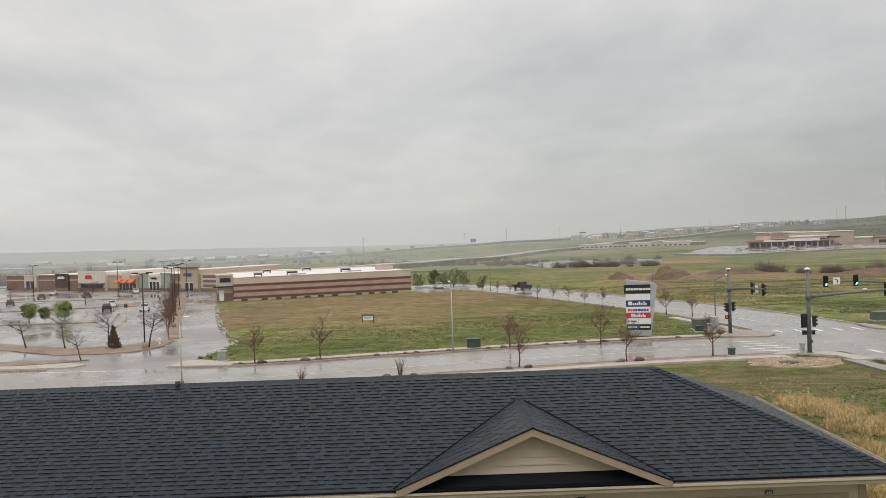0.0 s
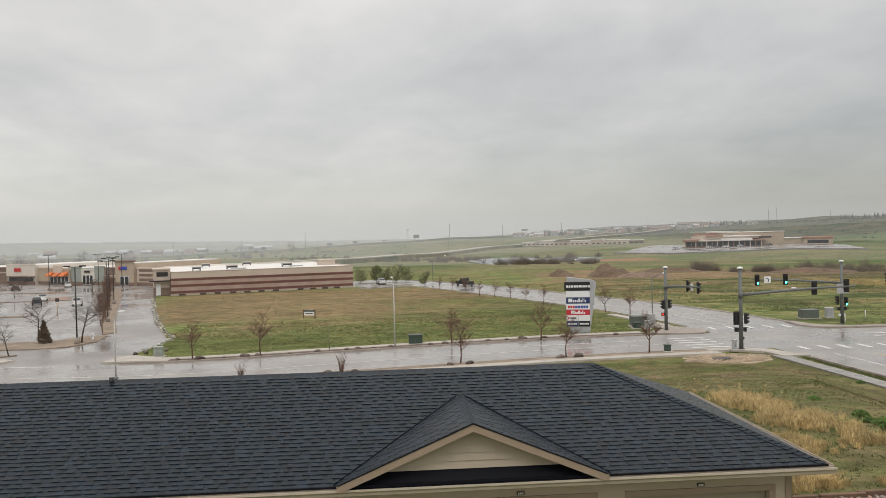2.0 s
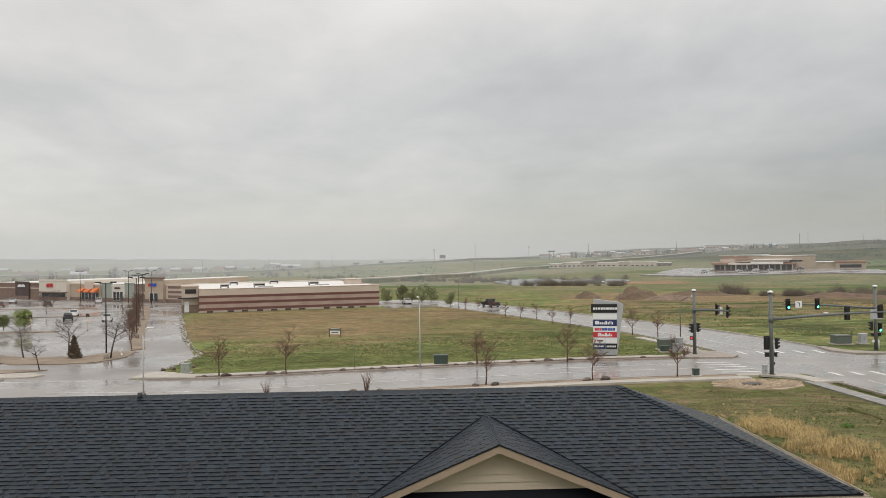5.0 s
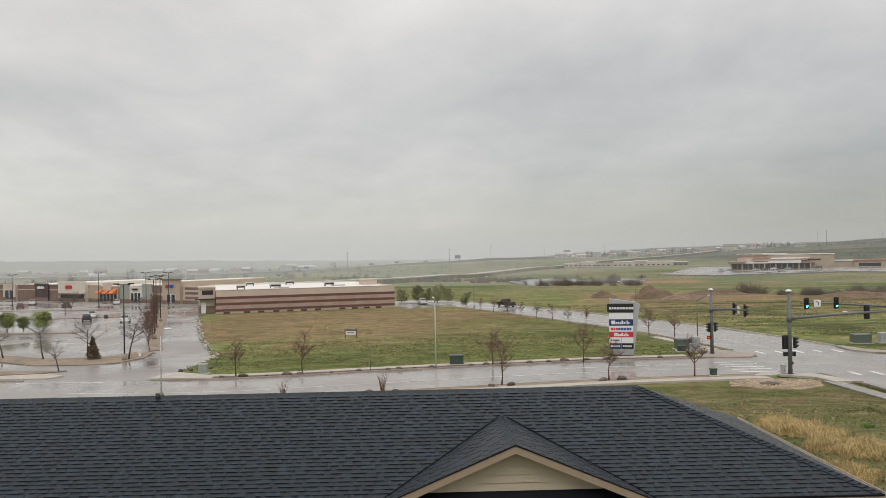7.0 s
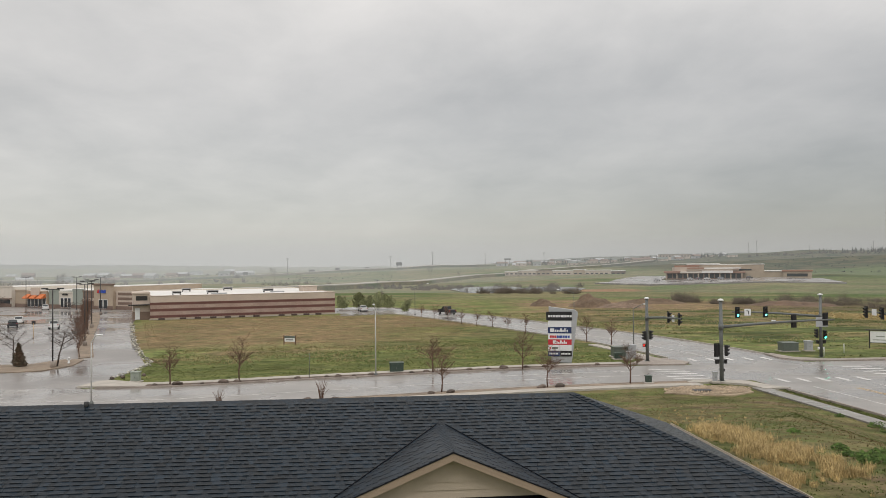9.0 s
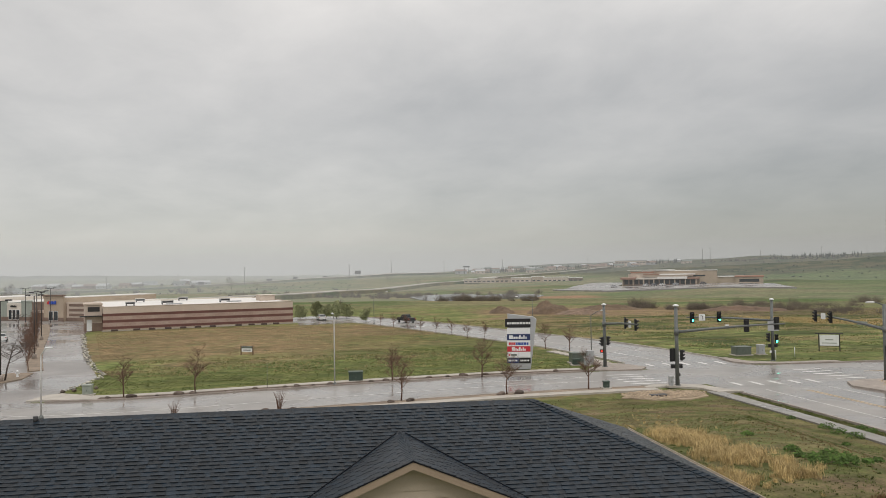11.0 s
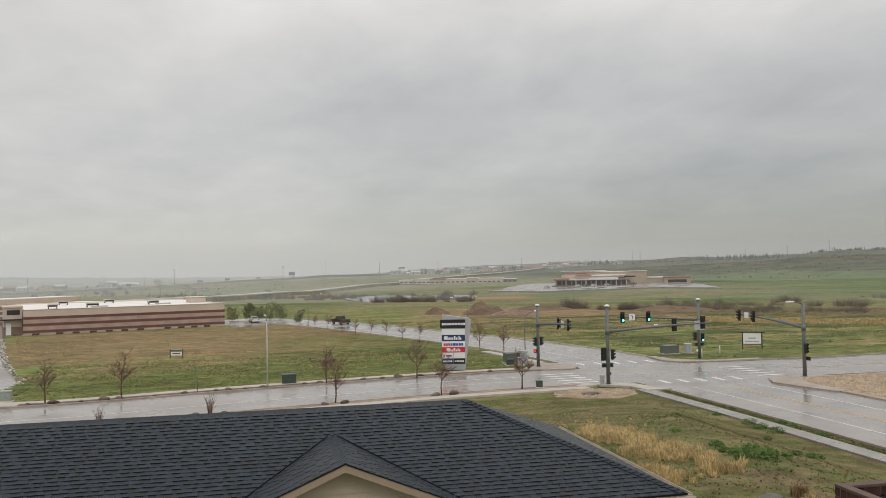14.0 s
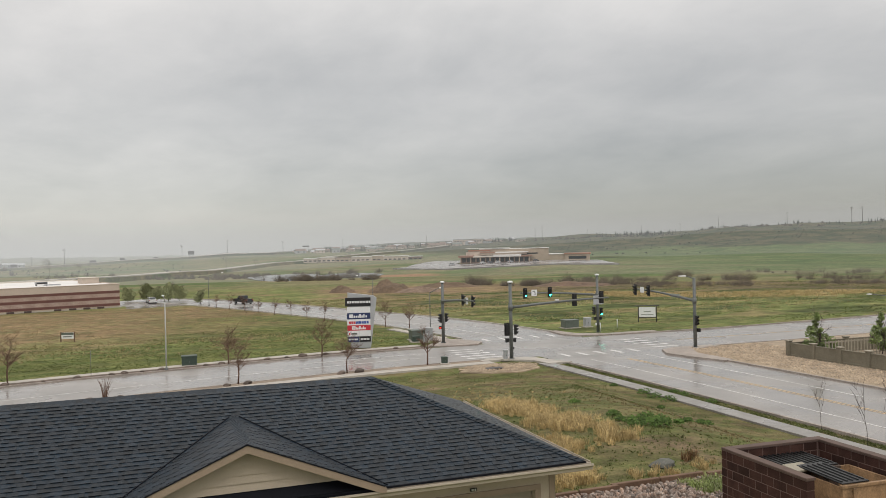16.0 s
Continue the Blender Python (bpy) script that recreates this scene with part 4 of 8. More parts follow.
sig = mast((54.6, 92.0), 7.5, 180, 11.2, 4.95, 5.65, "grey steel signal pole with green lights over the main road")
for x in (-10.6, -7.1):
    signal_head(sig, pose(x, -0.25, 5.6), lit=True)
sign = part("turn_sign", box(-9.7, -8.9, -0.2, -0.17, 5.2, 6.0, 0.01), WHITE, sig, "white left-turn sign with dark arrow")
part("arrow", tube([(-9.2, -0.21, 5.35), (-9.2, -0.21, 5.65), (-9.3, -0.21, 5.78), (-9.55, -0.21, 5.78)], [0.05, 0.05, 0.05, 0.02], 6), SIGNAL, sign)
part("street_plate", box(-0.75, 0.75, -0.26, -0.23, 3.7, 4.9, 0.01), GREY_PANEL, sig, "pale metal plate on the pole")
signal_head(sig, pose(0.42, -0.15, 2.75), lit=True, plate=False)
signal_head(sig, pose(-0.5, 0.0, 2.9, 0, 0, -90), plate=False)
walk_head(sig, pose(-0.42, 0.0, 1.86, 0, 0, -90))
walk_head(sig, pose(0.42, 0.0, 1.86))
for x in (-0.3, 0.3):
    part("push_button", box(x - 0.09, x + 0.09, -0.1, 0.1, 0.95, 1.25, 0.02), WHITE, sig)

sig = mast((32.8, 91.7), 7.35, -90, 10.2, 5.1, 5.7, "grey steel signal pole with mast arm over the front street")
for y in (-6.3, -9.3):
    signal_head(sig, pose(0.22, y, 5.6, 0, 0, 90))
part("lane_sign", box(0.1, 0.13, -8.2, -7.5, 5.2, 5.95, 0.01), WHITE, sig, "white lane-use sign seen edge-on")
signal_head(sig, pose(-0.35, -0.1, 3.05, 0, 0, -90), plate=False)
signal_head(sig, pose(0.4, 0.0, 3.1, 0, 0, 90), plate=False)
walk_head(sig, pose(-0.4, -0.1, 1.9, 0, 0, -20), red=True)
part("push_button", box(0.15, 0.3, -0.1, 0.1, 0.95, 1.2, 0.02), WHITE, sig)

sig = mast((55.8, 73.4), 7.7, 90, 11.4, 5.15, 6.0, "grey steel signal pole with mast arm on the gravel corner", lamp=False)
for y in (11.2, 8.4):
    signal_head(sig, pose(-0.22, y, 5.9, 0, 0, -90))
part("lane_sign", box(-0.13, -0.1, 9.5, 10.3, 5.6, 6.3, 0.01), WHITE, sig, "white lane-use sign on the mast arm")
part("street_plate", box(-0.02, 0.02, 2.6, 4.2, 5.35, 5.75, 0.01), BOX_PALE, sig, "pale green street name plate with a plain face")
part("lamp_arm", tube([(0, 0, 7.6), (-0.9, 0.1, 7.9), (-1.1, 0.1, 7.9)], [0.06, 0.05, 0.05], 8), STEEL, sig)
part("lamp_head", box(-1.9, -1.05, -0.06, 0.26, 7.84, 7.98, 0.05), WHITE, sig, "white luminaire")
signal_head(sig, pose(-0.02, -0.35, 3.0, 0, 0, 0), plate=False)
walk_head(sig, pose(0.35, -0.2, 1.9, 0, 0, -60))


# ---- lamps, cabinets, signs ----
def street_lamp(place, height, arm=(0, -1), reach=2.2, label="", pale=True, z=None):
    material = PALE_POLE if pale else STEEL
    e = empty("street_lamp", pose(*place, (Z + 0.1) if z is None else z), label, "street lamp", "lamps along the streets")
    part("base", lathe([(0.2, 0), (0.2, 0.12), (0.14, 0.22), (0.1, 0.3)], 12), STEEL, e)
    part("pole", tube([(0, 0, 0.1), (0, 0, height * 0.6), (0, 0, height)], [0.07, 0.06, 0.045], 10), material, e)
    d = Vector((*arm, 0)).normalized()
    if reach:
        part("arm", tube([Vector((0, 0, height - 0.05)), d * reach * 0.6 + Vector((0, 0, height + 0.42)), d * reach + Vector((0, 0, height + 0.6))], [0.05, 0.045, 0.04], 8), material, e)
    tip = d * (reach + 0.2) + Vector((0, 0, height + 0.6 if reach else height))
    bm = bmesh.new()
    bmesh.ops.create_uvsphere(bm, u_segments=12, v_segments=6, radius=1.0, matrix=Matrix.Translation(tip) @ d.to_track_quat("X", "Z").to_matrix().to_4x4() @ Matrix.Diagonal((0.32, 0.14, 0.08, 1)))
    part("lamp_head", bm, WHITE, e)
    return e


street_lamp((0.7, 85.0), 7.0, (-0.1, -1), 1.6, "slim white street lamp on the mulch strip")
street_lamp((-23.75, 71.0), 5.3, (0.9, 0.2), 0.42, "slim white street lamp with a raised arm beside the street")
street_lamp((34.2, 100.7), 5.7, (0.9, -0.1), 1.4, "slim grey street lamp beyond the crossing", pale=False)
street_lamp((10.6, 183.0), 6.6, (0.9, 0.3), 3.0, "slim grey street lamp by the far road", pale=False)
street_lamp((39.4, 150.5), 6.0, (-0.9, -0.1), 3.0, "slim grey street lamp on the far verge", pale=False)
street_lamp((74.5, 63.0), 5.1, (-0.9, 0.25), 3.6, "slim grey street lamp behind the precast fence", pale=False)


def cabinet(name, place, size, material, label, turn=0, z=None, category="utility box"):
    w, d, h = size
    e = empty(name, pose(*place, land(*place) if z is None else z, 0, 0, turn), label, category, "utility boxes")
    part("pad", box(-w / 2 - 0.2, w / 2 + 0.2, -d / 2 - 0.2, d / 2 + 0.2, -0.1, 0.12, 0.02), CONCRETE, e)
    part("body", box(-w / 2, w / 2, -d / 2, d / 2, 0.12, h * 0.86, 0.03), material, e)
    part("lid", box(-w / 2 - 0.04, w / 2 + 0.04, -d / 2 - 0.05, d / 2 + 0.03, h * 0.86, h, 0.03), material, e)
    for s in (-1, 1):
        part("door", box(s * w / 4 - w / 4 + 0.03, s * w / 4 + w / 4 - 0.03, -d / 2 - 0.02, -d / 2 - 0.001, 0.18, h * 0.82, 0.008), material, e)
    part("handle", box(-0.03, 0.03, -d / 2 - 0.06, -d / 2 - 0.02, h * 0.4, h * 0.55, 0.01), STEEL, e)
    return e


cabinet("transformer_box", (3.0, 87.8), (1.5, 1.1, 1.15), BOX_GREEN, "dark green transformer box on a concrete pad in grass")
cabinet("transformer_box", (31.4, 97.6), (2.0, 1.5, 1.35), BOX_GREY, "weathered grey-green switchgear cabinet near the corner")
cabinet("transformer_box", (54.9, 100.2), (2.1, 1.5, 1.2), BOX_GREY, "weathered grey-green switchgear cabinet in the field")
cabinet("meter_box", (57.6, 100.0), (0.9, 0.7, 1.35), GREY_PANEL, "pale metal meter box beside the switchgear")
cabinet("control_cabinet", (32.4, 96.0), (0.8, 0.7, 1.7), GREY_PANEL, "tall pale metal signal control cabinet")
cabinet("control_cabinet", (31.4, 94.4), (0.55, 0.45, 1.1), GREY_PANEL, "small pale metal service pedestal")
cabinet("junction_box", (30.4, 95.4), (0.9, 0.7, 0.8), BOX_GREEN, "small dark green junction box")
cabinet("junction_box", (-24.0, 85.0), (0.9, 0.7, 1.1), BOX_PALE, "pale green utility pedestal by the car park mouth")
cabinet("junction_box", (33.4, 74.6), (0.4, 0.35, 1.05), GREY_PANEL, "pale metal pedestal on the corner", z=Z + 0.15)
cabinet("junction_box", (27.0, 75.3), (0.55, 0.5, 0.75), BOX_GREEN, "dark pedestal on the verge", z=Z + 0.1)


def marker_post(place, h, label):
    e = empty("marker_post", pose(*place, land(*place)), label, "post", "marker posts")
    part("post", tube([(0, 0, 0), (0, 0, h)], [0.05, 0.05], 8), WHITE, e)
    part("cap", lathe([(0.06, h), (0.06, h + 0.04), (0.02, h + 0.07)], 8), WHITE, e)


marker_post((60.4, 96.6), 1.2, "white marker post in grass")
marker_post((56.4, 94.4), 0.9, "white marker post in grass")
stake = part("survey_stake", tube([(0, 0, 0), (0, 0, 2.6)], [0.025, 0.02], 6), STEEL)
stake.matrix_world = pose(-6.2, 84.1, Z + 0.1)
tagged(stake, "thin grey survey stake on the verge", "stake")


def monument_sign(place, turn):
    """A tall tapered metal-clad sign with tenant panels; its lettering stays plain bars."""
    e = empty("monument_sign", pose(*place, Z + 0.05, 0, 0, turn), "tall grey metal roadside sign with coloured tenant panels", "sign")
    bm = bmesh.new()
    front = [(-1.05, 0.0), (1.35, 0.0), (2.15, 5.9), (1.75, 6.2), (-1.3, 6.6), (-1.3, 6.0)]
    a = [bm.verts.new((x, -0.35, z)) for x, z in front]
    b = [bm.verts.new((x, 0.45, z)) for x, z in front]
    bm.faces.new(a)
    bm.faces.new(list(reversed(b)))
    for k in range(len(a)):
        bm.faces.new((a[k], b[k], b[(k + 1) % len(a)], a[(k + 1) % len(a)]))
    bmesh.ops.recalc_face_normals(bm, faces=bm.faces)
    part("body", bm, GREY_PANEL, e)
    part("seam", box(-0.95, 1.3, -0.356, -0.35, 0.72, 0.735), STEEL, e)
    head = part("header_panel", box(-1.6, 1.42, -0.5, -0.36, 5.0, 6.02, 0.02), SIGNAL, e, "black header panel with pale bars")
    x = -1.36
    for w in (0.24, 0.22, 0.28, 0.28, 0.26, 0.36, 0.3, 0.26, 0.24):
        part("letter_bar", box(x, x + w * 0.9, -0.512, -0.5, 5.36, 5.62), WHITE, head)
        x += w * 0.9 + 0.07
    navy = plain("navy_panel", (0.02, 0.035, 0.11), 0.4)
    red = plain("crimson_panel", (0.5, 0.03, 0.045), 0.4)
    blue = plain("blue_lettering", (0.03, 0.07, 0.3), 0.4)
    part("panel", box(-1.4, 1.35, -0.44, -0.36, 4.2, 4.92, 0.01), WHITE, e)
    p = part("panel", box(-1.4, 1.35, -0.445, -0.36, 3.45, 4.18, 0.01), navy, e, "navy tenant panel with a white script-like bar")
    x = -1.15
    for w, h in ((0.5, 0.42), (0.22, 0.26), (0.2, 0.26), (0.18, 0.26), (0.24, 0.42), (0.2, 0.26), (0.12, 0.42), (0.12, 0.42), (0.18, 0.26)):
        part("letter_bar", box(x, x + w - 0.04, -0.452, -0.445, 3.62, 3.62 + h), WHITE, p)
        x += w + 0.02
    p = part("panel", box(-1.4, 1.35, -0.44, -0.36, 2.75, 3.43, 0.01), WHITE, e, "white tenant panel with blue and red bars")
    x = -1.2
    for k, w in enumerate((0.24, 0.2, 0.24, 0.22, 0.34, 0.26, 0.26, 0.22)):
        part("letter_bar", box(x, x + w, -0.447, -0.44, 2.9, 3.2), red if k < 3 else blue, p)
        x += w + 0.05
    p = part("panel", box(-1.4, 1.35, -0.445, -0.36, 2.1, 2.73, 0.01), red, e, "crimson tenant panel with a white bar")
    x = -0.85
    for w, h in ((0.42, 0.4), (0.1, 0.3), (0.18, 0.22), (0.22, 0.4), (0.18, 0.22), (0.12, 0.4), (0.18, 0.22)):
        part("letter_bar", box(x, x + w, -0.452, -0.445, 2.22, 2.22 + h), WHITE, p)
        x += w + 0.04
    p = part("panel", box(-1.4, -0.06, -0.44, -0.36, 1.4, 2.08, 0.01), WHITE, e)
    part("letter_bar", box(-1.25, -1.05, -0.447, -0.44, 1.6, 1.85), red, p)
    part("letter_bar", box(-0.95, -0.25, -0.447, -0.44, 1.62, 1.82), BOX_GREY, p)
    part("panel", box(0.0, 1.35, -0.44, -0.36, 1.4, 2.08, 0.01), WHITE, e)
    for a, b in ((-1.4, -0.06), (0.0, 1.35)):
        p = part("panel", box(a, b, -0.44, -0.36, 0.75, 1.38, 0.01), navy if a < -1 else SIGNAL, e, "dark tenant panel with a pale bar")
        for k in range(6):
            part("letter_bar", box(a + 0.14 + k * 0.18, a + 0.28 + k * 0.18, -0.447, -0.44, 0.95, 1.15), WHITE, p)
    return e


monument_sign((22.64, 93.12), -14)


def post_sign(place, w, h, low, label, turn, cap=True, material=None):
    e = empty("notice_sign", pose(*place, land(*place), 0, 0, turn), label, "sign", "notice signs")
    for s in (-1, 1):
        part("post", box(s * w / 2 - 0.07, s * w / 2 + 0.07, -0.07, 0.07, -0.1, low + h + 0.1, 0.01), DARK_STEEL if cap else TIMBER, e)
    p = part("board", box(-w / 2 + 0.1, w / 2 - 0.1, -0.05, 0.05, low, low + h, 0.01), WHITE, e)
    if cap:
        part("cap_rail", box(-w / 2 - 0.45, w / 2 + 0.45, -0.14, 0.14, low + h + 0.1, low + h + 0.24, 0.02), DARK_STEEL, e)
        part("bottom_rail", box(-w / 2 + 0.08, w / 2 - 0.08, -0.08, 0.08, low - 0.1, low - 0.005, 0.01), DARK_STEEL, e)
        part("letter_bar", box(-0.5, 0.5, -0.058, -0.05, low + h * 0.5, low + h * 0.6), BOX_PALE, p)
        part("letter_bar", box(-0.9, 0.9, -0.058, -0.05, low + h * 0.2, low + h * 0.28), BOX_PALE, p)
    else:
        part("header", box(-w / 2 + 0.1, w / 2 - 0.1, -0.058, -0.05, low + h * 0.62, low + h - 0.01), BOX_GREY, p)
        part("letter_bar", box(-0.6, 0.6, -0.058, -0.05, low + h * 0.25, low + h * 0.4), DARK_STEEL, p)
    return e


post_sign((68.6, 101.4), 2.6, 1.5, 0.75, "framed white notice board on dark posts in the field", -30)
post_sign((-11.8, 121.0), 1.9, 0.85, 0.45, "low white and green notice sign on two posts in the lot", -22, cap=False)


# ---- boulders along the kerbs ----
def boulder(seed, material=STONE):
    rng = random.Random(seed)
    bm = bmesh.new()
    bmesh.ops.create_icosphere(bm, subdivisions=2, radius=1.0)
    o = Vector((rng.random() * 50, rng.random() * 50, 0))
    for v in bm.verts:
        v.co *= 1 + 0.32 * noise.noise(v.co * 1.2 + o) + 0.12 * noise.noise(v.co * 3.1 + o)
        v.co.z = max(v.co.z, -0.45)
    return bm


ROCKS = [part("boulder", boulder(k), STONE) for k in range(4)]
for k, r in enumerate(ROCKS):
    tagged(r, "rounded brown boulder on wet mulch", "boulder", "boulders along the street")


def place_rock(i, x, y, s, turn, stretch=1.5, z=None):
    ob = copy_thing(ROCKS[i % 4], pose(x, y, 0, 0, 0, turn))
    ob.scale = (s * stretch, s, s * 0.8)
    ob.location.z = (Z + 0.1 if z is None else z) + s * 0.22
    return ob


rng = random.Random(4)
front_line = smooth_line(FRONT, 0.5)
for i, x in enumerate((-21.1, -19.0, -16.6, -14.6, -13.3, -10.2, -7.4, -4.4, -3.2, -1.6, 0.2, 4.6, 6.2, 8.0, 11.0, 13.2, 15.0, 17.6, 19.8, 26.0)):
    q = min(front_line, key=lambda p: abs(p.x - x))
    place_rock(i, x, q.y + 7.1, rng.choice((0.16, 0.2, 0.26, 0.36)), rng.random() * 60 - 30)
for i, x in enumerate((-13.5, -11.0, -5.4, -3.0, 5.6, 7.4, 16.2, 18.0)):
    q = min(front_line, key=lambda p: abs(p.x - x))
    place_rock(i, x, q.y - 7.2, rng.choice((0.24, 0.32, 0.38)), rng.random() * 60)
for k, r in enumerate(ROCKS):
    r.matrix_world = pose(-27.0 + k * 0.9, 87.0 + k * 0.7, Z + 0.1, 0, 0, 40 * k) @ Matrix.Diagonal((0.26, 0.22, 0.2, 1))


def rock_bank():
    """Pale rocks heaped along the curved edge of the car park drive."""
    rng = random.Random(8)
    line = smooth_line(((-49.2, 171), (-40.4, 141), (-34.2, 121), (-29.8, 108), (-26.6, 99.5), (-26.4, 93.0), (-27.0, 88.0)), 0.8)
    base = [boulder(20 + k) for k in range(3)]
    shapes = []
    for bm in base:
        me = bpy.data.meshes.new("rock")
        bm.to_mesh(me)
        bm.free()
        me.materials.append(PALE_STONE)
        shapes.append(me)
    e = empty("rock_bank", pose(0, 0, 0), "bank of pale rocks edging the wet drive", "rocks")
    for p in line:
        for _ in range(3):
            s = rng.uniform(0.07, 0.15)
            ob = new("rock", rng.choice(shapes))
            ob.parent = e
            ob.matrix_local = pose(p.x + rng.uniform(-0.3, 0.5), p.y + rng.uniform(-0.5, 0.5), Z + 0.1 + rng.uniform(0, 0.15), 0, 0, rng.random() * 360) @ Matrix.Diagonal((s * 1.2, s, s * 0.8, 1))


rock_bank()

# ---- trees ----
def branch_mesh(seed, height, spread, levels, trunk_r, upright, fork_at=0.35, twigs=5):
    """A leafless tree: trunk and twigs as two bmeshes."""
    rng = random.Random(seed)
    trunk, crown = bmesh.new(), bmesh.new()

    def grow(p, d, length, r, level):
        n = 3
        pts, radii = [p], [r]
        for i in range(n):
            d = (d + Vector((rng.uniform(-1, 1), rng.uniform(-1, 1), rng.uniform(-0.4, 0.9) * upright)) * 0.16).normalized()
            p = p + d * (length / n)
            pts.append(p)
            radii.append(r * (1 - 0.6 * (i + 1) / n))
        tube(pts, radii, 6 if level < 1 else 3, trunk if level == 0 else crown, caps=level == 0)
        if level < levels:
            for i in range(twigs if level else twigs + 3):
                s = rng.uniform(fork_at if level == 0 else 0.25, 1.0)
                k = min(int(s * n), n - 1)
                q = pts[k].lerp(pts[k + 1], s * n - k)
                a = rng.random() * 2 * math.pi
                side = Vector((math.cos(a), math.sin(a), rng.uniform(0.25, 0.9) * upright)).normalized()
                nd = (d * (1 - spread) + side * spread).normalized()
                grow(q, nd, length * rng.uniform(0.38, 0.62), max(r * 0.42, 0.009), level + 1)

    grow(Vector((0, 0, -0.05)), Vector((0, 0, 1)), height * 0.78, trunk_r, 0)
    return trunk, crown


def bare_tree(label, seed, height, spread, upright, material, trunk_r=0.07, twigs=5, group="bare street trees", levels=3):
    e = empty("tree", label=label, category="tree", group=group)
    t, c = branch_mesh(seed, height, spread, levels, trunk_r, upright, twigs=twigs)
    part("trunk", t, material, e)
    part("crown", c, material, e)
    return e


YOUNG = [bare_tree("young leafless street tree with reddish-brown twigs", 11 + k, 3.6, 0.72, 0.9, BARK, 0.085, twigs=7) for k in range(3)]
SPREAD = [bare_tree("leafless spreading grey tree in the car park", 31 + k, 4.8, 0.8, 0.6, BARK_GREY, 0.1, 6, "bare car park trees") for k in range(2)]
COLUMN = [bare_tree("leafless narrow tree with rusty twigs beside the drive", 51 + k, 3.5, 0.62, 1.1, BARK, 0.07, 7, "trees along the drive") for k in range(2)]


def plant(kind, place, scale, turn, z=None):
    ob = copy_thing(kind, pose(*place, Z + 0.1 if z is None else z, 0, 0, turn))
    ob.scale = (scale,) * 3
    return ob


def settle(kind, place, turn=0, z=None):
    kind.matrix_world = pose(*place, Z + 0.1 if z is None else z, 0, 0, turn)


settle(YOUNG[0], (-19.8, 81.9), 10)
settle(YOUNG[1], (-13.2, 83.0), 80)
settle(YOUNG[2], (6.6, 72.9), 200)
for i, (x, y, s) in enumerate(((6.9, 86.4, 1.02), (16.8, 74.3, 0.92), (17.0, 87.6, 1.0), (25.2, 75.3, 1.0))):
    plant(YOUNG[i % 3], (x, y), s, 77 * i)
for i, (x, y) in enumerate(((13.2, 176.2), (15.4, 169.4), (17.7, 162.9), (19.5, 154.1), (21.7, 148.6), (24.3, 146.0), (25.7, 137.5), (27.9, 133.0), (33.6, 115.4), (36.0, 111.1))):
    plant(YOUNG[i % 3], (x - 1.5, y), 0.72 if i < 8 else 0.95, 131 * i)
settle(SPREAD[0], (-54.1, 102.3))
settle(SPREAD[1], (-48.3, 100.7))
for i, (x, y, s) in enumerate(((-40.9, 88.8, 0.75), (-42.6, 100.4, 1.0), (-36.9, 98.6, 1.12), (-66, 108, 0.95), (-73, 128, 0.9), (-92, 150, 0.9), (-101, 172, 0.9), (-84, 186, 0.9), (-95, 214, 0.9), (-118, 216, 0.9), (-70, 195, 0.9))):
    plant(SPREAD[i % 2], (x, y), s, 61 * i)
settle(COLUMN[0], (-37.7, 108.2))
settle(COLUMN[1], (-40.6, 116.0), 50)
rng = random.Random(3)
for i in range(18):
    s = 0.5 + i * 0.95
    plant(COLUMN[i % 2], (-41.0 - s * 1.72 + rng.uniform(-0.8, 0.8), 118.0 + s * 5.2), rng.uniform(0.85, 1.1), 47 * i)


def leaf_cloud(seed, blobs, n, size):
    """Many small leaf quads in an uneven crown made of lobes."""
    rng = random.Random(seed)
    verts, faces = [], []
    for _ in range(n):
        c, r = rng.choice(blobs)
        d = Vector((rng.gauss(0, 1), rng.gauss(0, 1), rng.gauss(0, 1))).normalized() * (r * rng.uniform(0.45, 1.05))
        p = Vector(c) + Vector((d.x, d.y, d.z * 0.85))
        a = Vector((rng.gauss(0, 1), rng.gauss(0, 1), rng.gauss(0, 1))).normalized()
        b = a.orthogonal().normalized()
        s = size * rng.uniform(0.6, 1.3)
        k = len(verts)
        verts += [p - a * s, p + b * s * 0.5, p + a * s, p - b * s * 0.5]
        faces.append((k, k + 1, k + 2, k + 3))
    return verts, faces


def leafy_tree(label, seed, h, r, material, group, name="tree", leaves=1800, low=0.35):
    e = empty(name, label=label, category=name.replace("_", " "), group=group)
    rng = random.Random(seed)
    t, c = branch_mesh(seed, h * 0.95, 0.7, 2, 0.09, 0.8)
    part("trunk", t, BARK_GREY, e)
    part("limbs", c, BARK_GREY, e)
    blobs = []
    for _ in range(9):
        a, d = rng.random() * 6.28, rng.uniform(0, r * 0.65)
        blobs.append(((d * math.cos(a), d * math.sin(a), h * rng.uniform(low + 0.12, 0.86)), r * rng.uniform(0.32, 0.55)))
    v, f = leaf_cloud(seed, blobs, leaves, 0.14)
    raw("crown", v, f, material, e)
    return e


